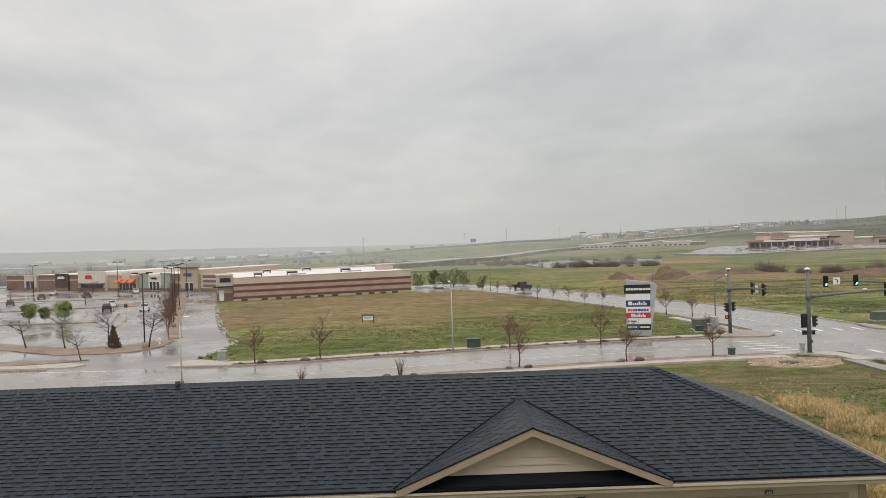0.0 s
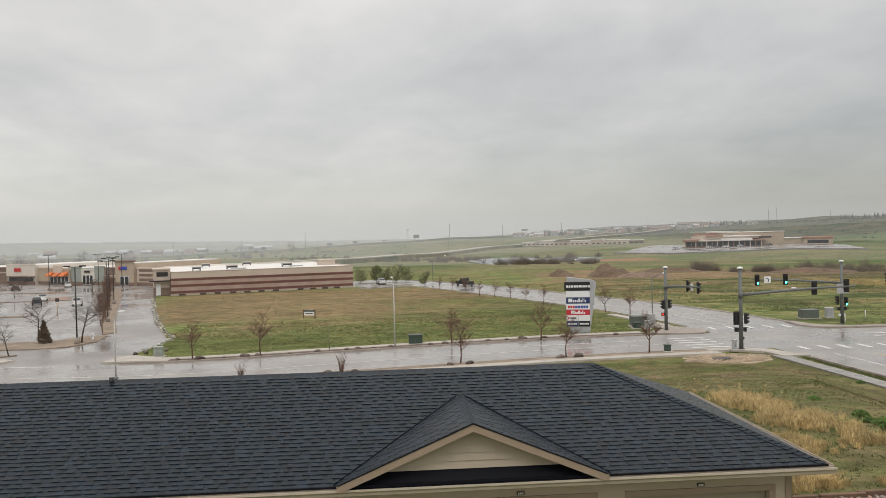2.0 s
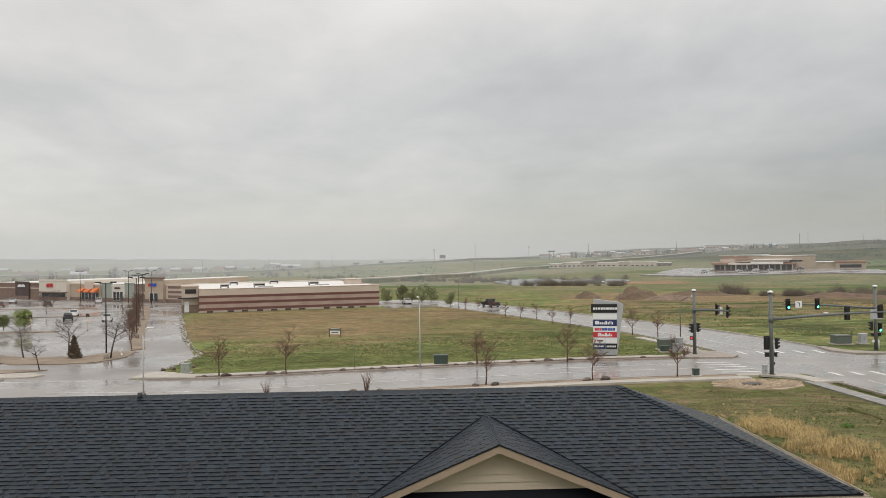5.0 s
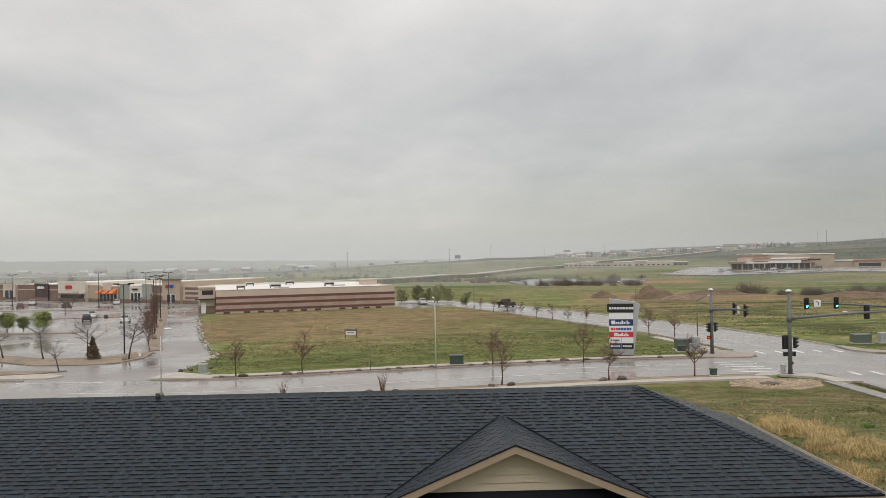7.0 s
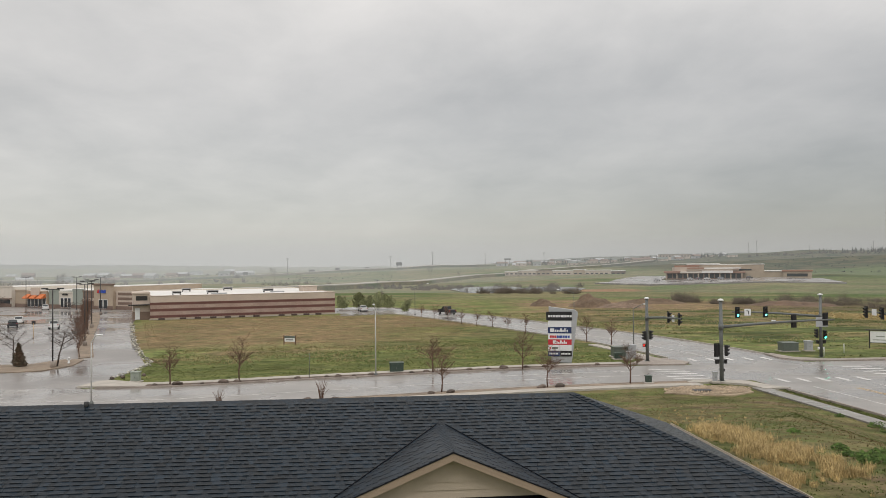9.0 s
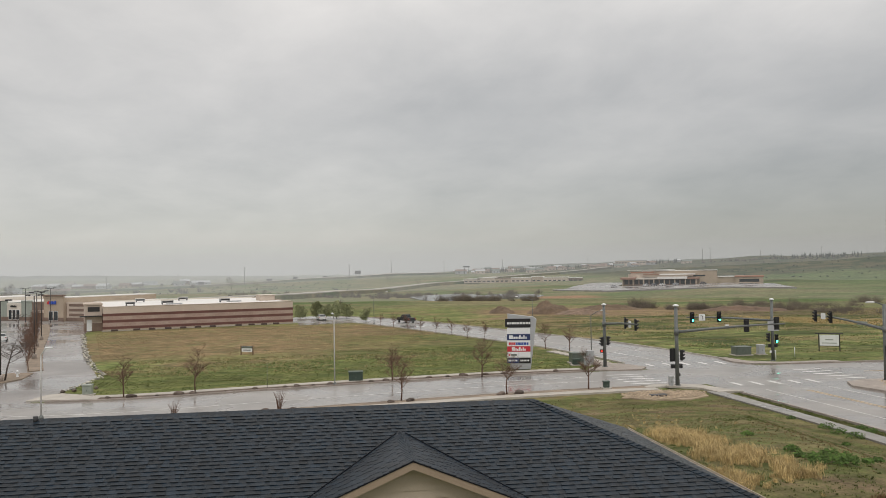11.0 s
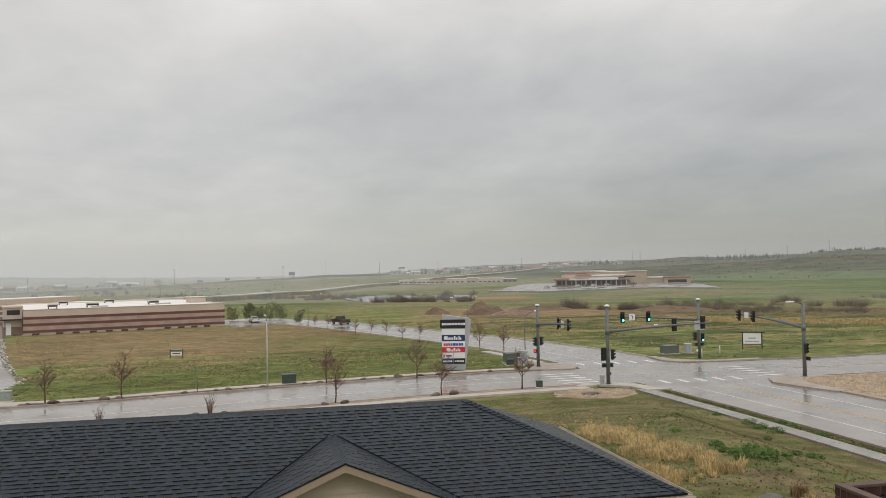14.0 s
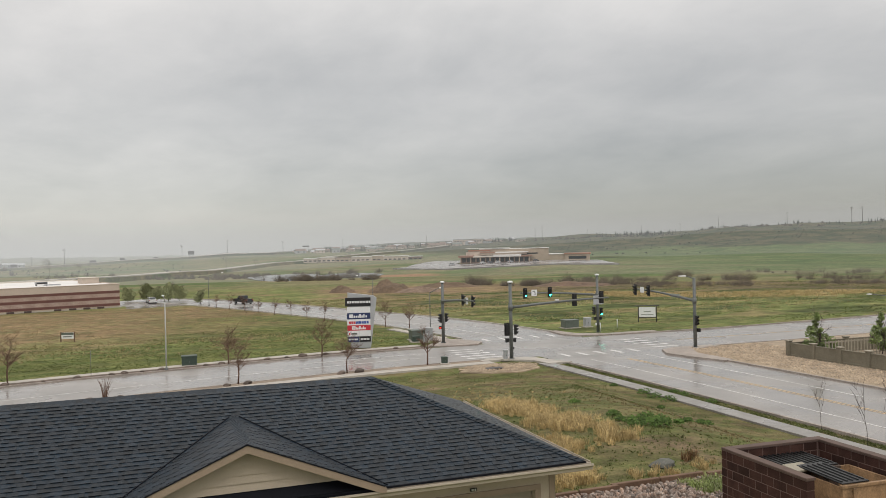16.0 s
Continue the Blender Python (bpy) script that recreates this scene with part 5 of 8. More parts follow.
GREEN_TREE = leafy_tree("small tree in fresh pale green leaf", 5, 3.4, 2.1, LEAF, "leafing car park trees", leaves=3000, low=0.3)
settle(GREEN_TREE, (-67.8, 141.6))
for x, y, s in ((-71.4, 141.8, 0.75), (-74.1, 141.6, 0.95)):
    plant(GREEN_TREE, (x, y), s, x * 7)
BUSHY = leafy_tree("dense young tree in fresh green leaf by the far drive", 9, 3.5, 1.9, mat("dull_leaf", (0.27, 0.29, 0.14), 0.7, 0.3, 1.0, 6.0, rand=0.3), "bushy trees at the far drive", leaves=2200, low=0.1)
settle(BUSHY, (9.2, 192.0))
for x, y, s in ((2.4, 208, 1.4), (-2.6, 211, 1.35), (-7, 211, 1.1), (5.0, 209, 1.2), (-0.4, 207, 1.15)):
    plant(BUSHY, (x, y), s, x * 31)


def conifer(place, h):
    e = empty("juniper", pose(*place, Z + 0.1), "shaggy brown-green juniper on the mulch island", "conifer")
    part("trunk", tube([(0, 0, 0), (0, 0, h * 0.9)], [0.08, 0.02], 6), BARK, e)
    rng = random.Random(2)
    blobs = []
    for k in range(26):
        s = k / 26
        a = k * 2.4
        w = (1 - s) * 0.75 + 0.1
        blobs.append(((w * 0.6 * math.cos(a), w * 0.6 * math.sin(a), h * (0.08 + 0.88 * s)), w * 0.55))
    v, f = leaf_cloud(12, blobs, 2600, 0.12)
    raw("crown", v, f, NEEDLE, e)


conifer((-41.5, 99.2), 2.9)


# ---- the car park and its shops ----
slab("car_park", [(-28.4, 79.0), (-27.4, 86), (-26.9, 92), (-27.0, 99.5), (-29.9, 108), (-34.0, 121), (-40.2, 141), (-49.2, 171), (-51, 180), (-63, 223), (-72, 252), (-120, 300), (-200, 345), (-260, 340), (-300, 120), (-190, 86), (-110, 78), (-60, 74), (-40, 73)], -0.008, LOT, "wet grey asphalt car park with a drive", "car park", bottom=-0.6)
slab("service_drive", [(-20, 196), (-7, 196), (-6.5, 186), (4, 189), (12, 192), (10, 203), (4, 214), (-20, 214)], -0.012, LOT, "wet asphalt service drive behind the store", "road", bottom=-0.6)


def island(outline, label):
    ob = slab("planted_island", outline, 0.1, MULCH, label, "island")
    return ob


island([(-80, 116), (-55.5, 100.6), (-46.4, 94.3), (-41, 93.9), (-37.3, 94.9), (-35.4, 99.5), (-36.2, 105.6), (-39.0, 106.0), (-41, 101.6), (-48, 101), (-57, 106.4), (-79, 119.5)], "kerbed island of tan mulch in the car park")
island([(-37.4, 107), (-36.0, 108.6), (-40.6, 122), (-48, 145), (-56, 172), (-63.5, 196), (-69, 212), (-71, 211), (-65.6, 196), (-58.2, 172), (-50.2, 145), (-42.8, 122)], "long kerbed mulch island along the drive")
island([(-85.4, 137.5), (-60.5, 137.3), (-60.5, 138.9), (-85.4, 139.7)], "narrow kerbed strip across the car park")
island([(-100, 172), (-66, 176), (-66, 177.2), (-100, 173.2)], "narrow kerbed strip across the car park")
island([(-126, 208), (-80, 205), (-80, 206.4), (-126, 209.4)], "narrow kerbed strip across the car park")
island([(-120, 95), (-60, 87), (-47, 86.2), (-42.2, 87.4), (-40.2, 89.2), (-45, 89.6), (-60, 90), (-120, 99)], "kerbed corner island of mulch at the drive mouth")
slab("pavement_mouth_west", [(-58, 84.9), (-46, 83.4), (-39.4, 83.2), (-38.6, 85.0), (-41, 86.8), (-46.5, 85.6), (-58, 86.8)], 0.13, CONCRETE, "pale concrete pavement at the drive mouth", "pavement")
slab("pavement_mouth_east", [(-28.6, 81.4), (-22, 80.7), (-22, 82.2), (-25, 84.6), (-26.6, 85.6), (-27.8, 85.0)], 0.155, CONCRETE, "pale concrete apron at the drive mouth", "pavement")
for k in range(14):
    x = -58.0 - 3.0 * k
    for y in (118.0, 152.0):
        paint("bay_line", [(x, y), (x + 0.12, y), (x + 2.0, y + 5.2), (x + 1.88, y + 5.2)], label="worn white parking bay line")


def shop_sign(parent, x, z, w, h, material, bars, y=-0.32):
    """Fascia lettering as separate bars."""
    gap = w / bars
    for k in range(bars):
        part("letter_bar", box(x - w / 2 + k * gap, x - w / 2 + (k + 0.78) * gap, y, y + 0.14, z, z + h * (1.0 if k % 2 else 0.82)), material, parent)


def box_store():
    """The long banded side wall of the nearest store."""
    a = math.degrees(math.atan2(12.4, 40))
    e = empty("store_building", pose(-48.2, 182.0, Z, 0, 0, a), "long low store with cream wall, red brick bands and white roof", "store")
    L, D, H = 41.9, 44.0, 5.2
    part("base_wall", box(0, L, 0, D, 0, H - 0.35), TAN, e)
    rose = mat("rose_block_band", (0.36, 0.25, 0.21), 0.8, 0.1, 0.5, 8.0)
    bands = ((0.0, 0.4, TAN), (0.4, 0.94, RED_BAND), (0.94, 1.84, rose), (1.84, 2.38, RED_BAND), (2.38, 3.25, rose), (3.25, 3.8, RED_BAND), (3.8, H, CREAM))
    for z0, z1, m in bands:
        t = 0.06 if m is RED_BAND else 0.03
        part("wall_band", box(-t, L + t, -t, -0.002, z0, z1 - 0.004), m, e)
        part("wall_band", box(-t, -0.002, 0, D, z0, z1 - 0.004), m, e)
        part("wall_band", box(L + 0.002, L + t, 0, D, z0, z1 - 0.004), m, e)
        if m is rose:
            # pale mortar lines split each rose band into courses
            for k in (1, 2, 3):
                z = z0 + (z1 - z0) * k / 4
                part("joint", box(-0.04, L + 0.04, -0.04, -0.031, z - 0.03, z + 0.03), CREAM, e)
    part("parapet", box(-0.1, L + 0.1, -0.1, 0.25, H, H + 0.12, 0.02), CREAM, e)
    part("parapet", box(L - 0.25, L + 0.1, 0.26, D, H - 0.3, H + 0.12, 0.02), CREAM, e)
    part("parapet", box(-0.1, 0.25, 0.26, D, H - 0.3, H + 0.12, 0.02), CREAM, e)
    part("parapet", box(-0.1, L + 0.1, D - 0.3, D + 0.1, H - 0.3, H + 0.2, 0.02), PALE_STUCCO, e)
    part("roof", box(0.26, L - 0.26, 0.26, D - 0.31, H - 0.3, H - 0.06), ROOF_WHITE, e)
    for x, y, w in ((5.0, 6.0, 2.0), (13.0, 8.0, 2.6), (27.0, 12.0, 2.4), (9.0, 30.0, 2.2), (20.0, 34.0, 2.4)):
        u = part("roof_unit", box(x, x + w, y, y + 1.8, H + 0.3, H + 0.85, 0.05), GREY_PANEL, e, "grey rooftop air unit on a stand")
        part("grille", box(x + 0.1, x + w - 0.1, y - 0.02, y - 0.002, H + 0.4, H + 0.7), DARK_STEEL, u)
        part("lid", box(x - 0.08, x + w + 0.08, y - 0.08, y + 1.88, H + 0.85, H + 0.92), PALE_STUCCO, u)
        for lx in (x + 0.1, x + w - 0.25):
            part("leg", box(lx, lx + 0.15, y + 0.1, y + 1.7, H - 0.06, H + 0.3), DARK_STEEL, u)
    part("duct", box(13.8, 17.4, 6.4, 7.0, H + 0.0, H + 0.28, 0.04), GREY_PANEL, e)
    part("duct", box(28.5, 32.0, 11.2, 11.8, H + 0.0, H + 0.28, 0.04), GREY_PANEL, e)
    part("roof_block", box(L - 4.6, L - 0.9, 14, 19, H - 0.1, H + 1.25, 0.05), CREAM, e, "raised cream block at the roof's end")
    part("roof_block_cap", box(L - 4.8, L - 0.7, 13.8, 19.2, H + 1.25, H + 1.4), PALE_STUCCO, e)
    part("footing", box(-0.3, L + 0.4, -0.55, -0.062, -0.1, 0.16), CONCRETE, e)
    # low dark planters in a row along the wall foot
    for x in (1.6, 6.1, 9.3, 12.7, 15.9, 19.1, 22.4, 28.2, 31.2, 34.1, 37.0):
        part("planter", box(x, x + 1.35, -1.1, -0.56, -0.1, 0.38, 0.04), DARK_BLOCK, e, "low dark block at the wall foot")
    # entrance tower on the front corner
    part("tower", box(-3.6, -0.1, 1.2, 9.0, 0, H + 0.5, 0.03), CREAM, e)
    part("tower_cornice", box(-3.8, 0.0, 1.0, 9.2, H + 0.5, H + 0.9, 0.04), CREAM, e)
    part("tower_base", box(-3.65, -0.05, 1.1, 9.05, 0, 1.8), BROWN_BLOCK, e)
    part("tower_vent", box(-3.0, -0.6, 1.14, 1.19, H - 0.9, H + 0.1), DARK_STEEL, e)
    part("canopy", box(-4.6, -0.2, 0.0, 1.1, 3.2, 3.45, 0.03), DARK_STEEL, e)
    part("doorway", box(-3.2, -2.2, 1.05, 1.09, 0.1, 2.6), WHITE, e)


box_store()


def strip_shops():
    """The row of shops behind the car park, each a thing of its own."""
    o, d = Vector((-61.0, 222.0)), Vector((-91.0, 61.0)).normalized()
    turn = math.degrees(math.atan2(-d.y, -d.x))

    def at(az):
        # where the line of shop fronts lies in that direction
        s = Vector((math.sin(radians(az)), math.cos(radians(az))))
        den = s.x * d.y - s.y * d.x
        k = (o.x * d.y - o.y * d.x) / den
        return s * k

    def shop(name, az0, az1, h, wall, label, depth=32.0, front=0.0):
        p, q = at(az0), at(az1)
        w = (q - p).length
        e = empty(name, pose(p.x, p.y, Z, 0, 0, turn), label, "shop", "shops behind the car park")
        part("wall", box(0.03, w - 0.03, -front, depth, 0, h - 0.5), wall, e)
        part("parapet", box(-0.02, w + 0.02, -front - 0.12, -front + 0.35, h - 0.5, h, 0.03), wall, e)
        part("roof", box(0.1, w - 0.1, -front + 0.4, depth - 0.2, h - 0.49, h - 0.3), ROOF_WHITE, e)
        part("plinth", box(-0.01, w + 0.01, -front - 0.06, -front - 0.002, 0, 1.0), BROWN_BLOCK, e)
        return e, w

    def windows(e, w, n, z0, z1, y, x0=0.0):
        g = w / n
        for k in range(n):
            f = part("window", box(x0 + k * g + 0.12, x0 + (k + 1) * g - 0.12, y - 0.06, y - 0.01, z0, z1), WHITE, e)
            part("pane", box(x0 + k * g + 0.24, x0 + (k + 1) * g - 0.24, y - 0.09, y - 0.062, z0 + 0.12, z1 - 0.12), GLASS, f)

    blue = plain("blue_sign", (0.03, 0.08, 0.42), 0.4)
    red = plain("red_sign", (0.5, 0.03, 0.03), 0.4)
    e, w = shop("shop_building", -17.0, -15.4, 5.2, CREAM, "cream and brown banded shop wall beside the tower")
    for z in (1.4, 2.7, 4.0):
        part("band", box(1.0, w - 1.0, -0.1, -0.004, z, z + 0.7), BROWN_BLOCK, e)
    e, w = shop("shop_building", -18.15, -17.0, 6.8, TAN, "tan shop tower with a red and blue sign", front=1.0)
    shop_sign(e, w * 0.5, 4.6, 2.6, 0.9, blue, 4, -1.25)
    shop_sign(e, w * 0.28, 4.6, 0.9, 0.9, red, 2, -1.3)
    part("cornice", box(-0.3, w + 0.3, -1.4, -0.5, 6.8, 7.2, 0.05), BROWN_BLOCK, e)
    windows(e, w * 0.5, 2, 0.2, 2.8, -1.0, w * 0.25)
    e, w = shop("shop_building", -19.0, -18.15, 5.2, BROWN_BLOCK, "brown banded shop front")
    part("band", box(0.3, w - 0.3, -0.1, -0.004, 2.2, 3.0), CREAM, e)
    e, w = shop("shop_building", -19.6, -19.0, 5.6, BOX_PALE, "narrow grey-green shop tower")
    e, w = shop("shop_building", -20.4, -19.6, 4.8, PALE_STUCCO, "cream shop front with tall windows")
    windows(e, w * 0.8, 3, 0.2, 3.0, 0.0, w * 0.1)
    shop_sign(e, w * 0.5, 3.7, 2.6, 0.5, DARK_STEEL, 5)
    e, w = shop("shop_building", -21.0, -20.4, 5.4, BOX_PALE, "narrow grey-blue stucco shop tower")
    e, w = shop("shop_building", -22.2, -21.0, 5.0, TAN, "tan shop with orange awnings and a pale sign", front=0.5)
    for k in range(3):
        bm = bmesh.new()
        x0, x1 = w * (0.04 + k * 0.33), w * (0.28 + k * 0.33)
        v = [bm.verts.new(q) for q in ((x0, -0.55, 4.0), (x1, -0.55, 4.0), (x1, -2.2, 2.9), (x0, -2.2, 2.9), (x0, -2.2, 2.6), (x1, -2.2, 2.6), (x0, -0.55, 2.9), (x1, -0.55, 2.9))]
        for f in ((0, 1, 2, 3), (3, 2, 5, 4), (0, 3, 4, 6), (1, 7, 5, 2)):
            bm.faces.new([v[i] for i in f])
        part("awning", bm, ORANGE, e, "orange cloth awning")
    part("sign_block", box(w * 0.3, w * 0.7, -1.1, -0.65, 3.6, 5.9, 0.05), CREAM, e)
    windows(e, w * 0.9, 5, 0.2, 2.6, -0.5, w * 0.05)
    e, w = shop("shop_building", -22.9, -22.2, 5.2, TAN, "plain tan shop wall")
    e, w = shop("shop_building", -24.5, -22.9, 6.4, PALE_STUCCO, "pale shop with red lettering over a dark entrance", front=1.2)
    shop_sign(e, w * 0.42, 4.0, 3.6, 1.2, red, 5, -1.45)
    part("entrance", box(w * 0.1, w * 0.95, -1.25, -1.205, 0.1, 2.2), GLASS, e)
    part("canopy", box(-0.3, w + 0.3, -2.4, -1.25, 2.3, 2.6, 0.04), BROWN_BLOCK, e)
    e, w = shop("shop_building", -25.2, -24.5, 5.3, BROWN_BLOCK, "brown brick shop wall with pale bands")
    part("band", box(0.0, w, -0.1, -0.004, 3.4, 3.7), CREAM, e)
    e, w = shop("shop_building", -25.95, -25.2, 5.7, DARK_BLOCK, "dark brick shop front with white lettering", front=0.6)
    shop_sign(e, w * 0.5, 3.9, 4.2, 0.9, WHITE, 5, -0.8)
    e, w = shop("shop_building", -27.0, -25.95, 5.3, BROWN_BLOCK, "brown brick shop wall with pale bands")
    part("band", box(0.0, w, -0.1, -0.004, 3.4, 3.7), CREAM, e)
    e, w = shop("shop_building", -27.7, -27.0, 5.4, CREAM, "cream shop entrance with white frame", front=0.8)
    windows(e, w * 0.7, 2, 0.2, 3.4, -0.8, w * 0.15)
    e, w = shop("shop_building", -28.8, -27.7, 5.2, BROWN_BLOCK, "brown brick end wall of the shop row")
    part("band", box(0.0, w, -0.1, -0.004, 3.4, 3.7), CREAM, e)


strip_shops()


def park_light(place, h, heads=2):
    e = empty("car_park_light", pose(*place, Z, 0, 0, 20), "tall black car park light with crossbar and twin heads", "lamp post", "car park lights")
    part("footing", lathe([(0.32, 0.0), (0.32, 0.75), (0.28, 0.8)], 14), KERB, e)
    part("pole", tube([(0, 0, 0.8), (0, 0, h)], [0.085, 0.07], 8), DARK_STEEL, e)
    part("crossbar", box(-0.75, 0.75, -0.04, 0.04, h - 0.08, h, 0.01), DARK_STEEL, e)
    for s in (-1, 1):
        part("lamp_head", box(s * 0.85 - 0.38, s * 0.85 + 0.38, -0.3, 0.3, h - 0.02, h + 0.14, 0.03), DARK_STEEL, e)
    return e


first_light = park_light((-37.1, 97.8), 9.3)
for x, y in ((-42.4, 124.0), (-53.6, 160.5), (-66, 204), (-74.5, 212), (-89, 217), (-110, 213), (-49.5, 146), (-128, 226)):
    copy_thing(first_light, pose(x, y, Z, 0, 0, 20))

ped = empty("sign_post", pose(-64.5, 137.0, Z), "slim pole with a small dark sign in the car park", "sign post", "car park sign posts")
part("post", tube([(0, 0, 0), (0, 0, 2.6)], [0.05, 0.05], 6), YELLOW_PAINT, ped)
part("plate", box(-0.3, 0.3, -0.03, 0.03, 2.4, 3.0, 0.01), DARK_STEEL, ped)
copy_thing(ped, pose(-55.4, 138.0, Z))
hyd = empty("fire_hydrant", pose(-36.6, 101.5, Z + 0.1), "small white fire hydrant on the mulch island", "hydrant")
part("barrel", lathe([(0.16, 0), (0.16, 0.08), (0.12, 0.1), (0.12, 0.55), (0.16, 0.58), (0.14, 0.7), (0.05, 0.8)], 12), WHITE, hyd)
part("outlet", tube([(-0.25, 0, 0.45), (0.25, 0, 0.45)], [0.07, 0.07], 8), WHITE, hyd)
copy_thing(hyd, pose(-50.5, 88.2, Z + 0.1))
copy_thing(hyd, pose(-52.0, 88.4, Z + 0.1))


# ---- vehicles ----
def vehicle(name, place, turn, color, label, kind="car"):
    paint_m = mat(name + "_paint", color, 0.25, 0.04, spec=0.6)
    e = empty(name, pose(*place, Z + 0.012, 0, 0, turn), label, kind, "parked cars" if kind == "car" else "")
    if kind == "car":
        L, W = 4.6, 1.8
        low = [(-2.3, 0.35), (2.25, 0.35), (2.3, 0.75), (1.9, 0.92), (0.95, 0.98), (-1.6, 1.02), (-2.25, 0.95), (-2.32, 0.6)]
        cab = [(0.95, 0.96), (0.35, 1.48), (-1.1, 1.52), (-1.75, 1.0)]
    else:
        L, W = 5.8, 1.98
        low = [(-2.9, 0.5), (2.85, 0.5), (2.9, 1.0), (2.6, 1.18), (1.35, 1.24), (-2.85, 1.22), (-2.92, 0.8)]
        cab = [(1.3, 1.2), (0.65, 1.86), (-0.75, 1.9), (-0.9, 1.2)]

    def shell(outline, w0, w1, z_mid):
        bm = bmesh.new()
        rows = []
        for s in (-1, 1):
            rows.append([bm.verts.new((x, s * (w0 if z < z_mid else w1) / 2, z)) for x, z in outline])
        bm.faces.new(rows[0])
        bm.faces.new(list(reversed(rows[1])))
        n = len(outline)
        for k in range(n):
            bm.faces.new((rows[0][k], rows[1][k], rows[1][(k + 1) % n], rows[0][(k + 1) % n]))
        bmesh.ops.recalc_face_normals(bm, faces=bm.faces)
        bmesh.ops.bevel(bm, geom=list(bm.edges), offset=0.05, segments=2, affect="EDGES")
        return bm

    part("body", shell(low, W, W * 0.96, 0.8), paint_m, e)
    part("cabin", shell(cab, W * 0.92, W * 0.76, 1.1), paint_m, e)
    zc = cab[0][1]
    dz = cab[1][1] - zc
    for s in (-1, 1):
        bm = bmesh.new()
        v = [bm.verts.new((x, s * (W * 0.46 - 0.082 * W * (z - zc) / dz) + s * 0.012, z)) for x, z in ((cab[0][0] - 0.25, zc + 0.08), (cab[1][0] - 0.02, cab[1][1] - 0.1), (cab[2][0] + 0.1, cab[2][1] - 0.12), (cab[3][0] + 0.25, zc + 0.08))]
        bm.faces.new(v)
        part("side_window", bm, GLASS, e)
    for (xa, za), (xb, zb), off in ((cab[0], cab[1], 0.03), (cab[3], cab[2], -0.03)):
        bm = bmesh.new()
        v = [bm.verts.new((xa + (xb - xa) * t + off, y * W * (0.4 - 0.05 * t), za + (zb - za) * t + 0.02)) for t, y in ((0.12, -1), (0.12, 1), (0.88, 1), (0.88, -1))]
        bm.faces.new(v)
        part("windscreen" if off > 0 else "rear_window", bm, GLASS, e)
    r = 0.33 if kind == "car" else 0.4
    for x in (-L * 0.3, L * 0.31):
        for s in (-1, 1):
            bm = bmesh.new()
            bmesh.ops.create_cone(bm, cap_ends=True, segments=18, radius1=r, radius2=r, depth=0.24, matrix=pose(x, s * (W / 2 - 0.1), r, 90))
            wheel = part("wheel", bm, TYRE, e)
            bm = bmesh.new()
            bmesh.ops.create_cone(bm, cap_ends=True, segments=14, radius1=r * 0.6, radius2=r * 0.5, depth=0.26, matrix=pose(x, s * (W / 2 - 0.1), r, 90))
            part("rim", bm, STEEL, wheel)
    for s in (-1, 1):
        part("headlight", box(L / 2 - 0.06, L / 2 + 0.015, s * W * 0.36 - 0.2, s * W * 0.36 + 0.2, 0.68 if kind == "car" else 0.92, 0.82 if kind == "car" else 1.1, 0.02), WHITE, e)
        part("tail_light", box(-L / 2 - 0.025, -L / 2 + 0.05, s * W * 0.42 - 0.1, s * W * 0.42 + 0.1, 0.75 if kind == "car" else 0.85, 0.9 if kind == "car" else 1.15, 0.02), plain(name + "_tail", (0.3, 0.02, 0.02), 0.3), e)
    part("bumper", box(-L / 2 - 0.06, -L / 2 + 0.06, -W * 0.45, W * 0.45, 0.36, 0.55, 0.03), STEEL if kind != "car" else paint_m, e)
    if kind != "car":
        part("bed", box(-2.75, -1.0, -0.85, 0.85, 1.1, 1.232), DARK_STEEL, e)
    return e


vehicle("car", (-70.6, 166), 112, (0.02, 0.022, 0.025), "black hatchback in the wet car park")
vehicle("car", (-74.0, 177), 110, (0.66, 0.66, 0.65), "white estate car in the wet car park")
vehicle("car", (-60.8, 161), 108, (0.62, 0.62, 0.61), "white car parked behind a lamp post")
vehicle("car", (-118, 240), 110, (0.6, 0.6, 0.6), "pale car in front of the shops")
vehicle("car", (-106, 194), 118, (0.09, 0.07, 0.065), "dark van parked by an island")
vehicle("car", (-111, 219), 118, (0.14, 0.08, 0.07), "dark red car parked near the shops")
vehicle("car", (-99, 220), 118, (0.12, 0.085, 0.075), "brown car parked near the shops")
vehicle("car", (-90, 232), 112, (0.6, 0.6, 0.6), "silver car near the shop entrance")
vehicle("pickup_truck", (18.2, 185.5), 113, (0.03, 0.031, 0.035), "dark grey pickup truck on the wet main road", "pickup truck")
vehicle("car", (-1.5, 203), 100, (0.55, 0.55, 0.54), "white van on the far road bend")

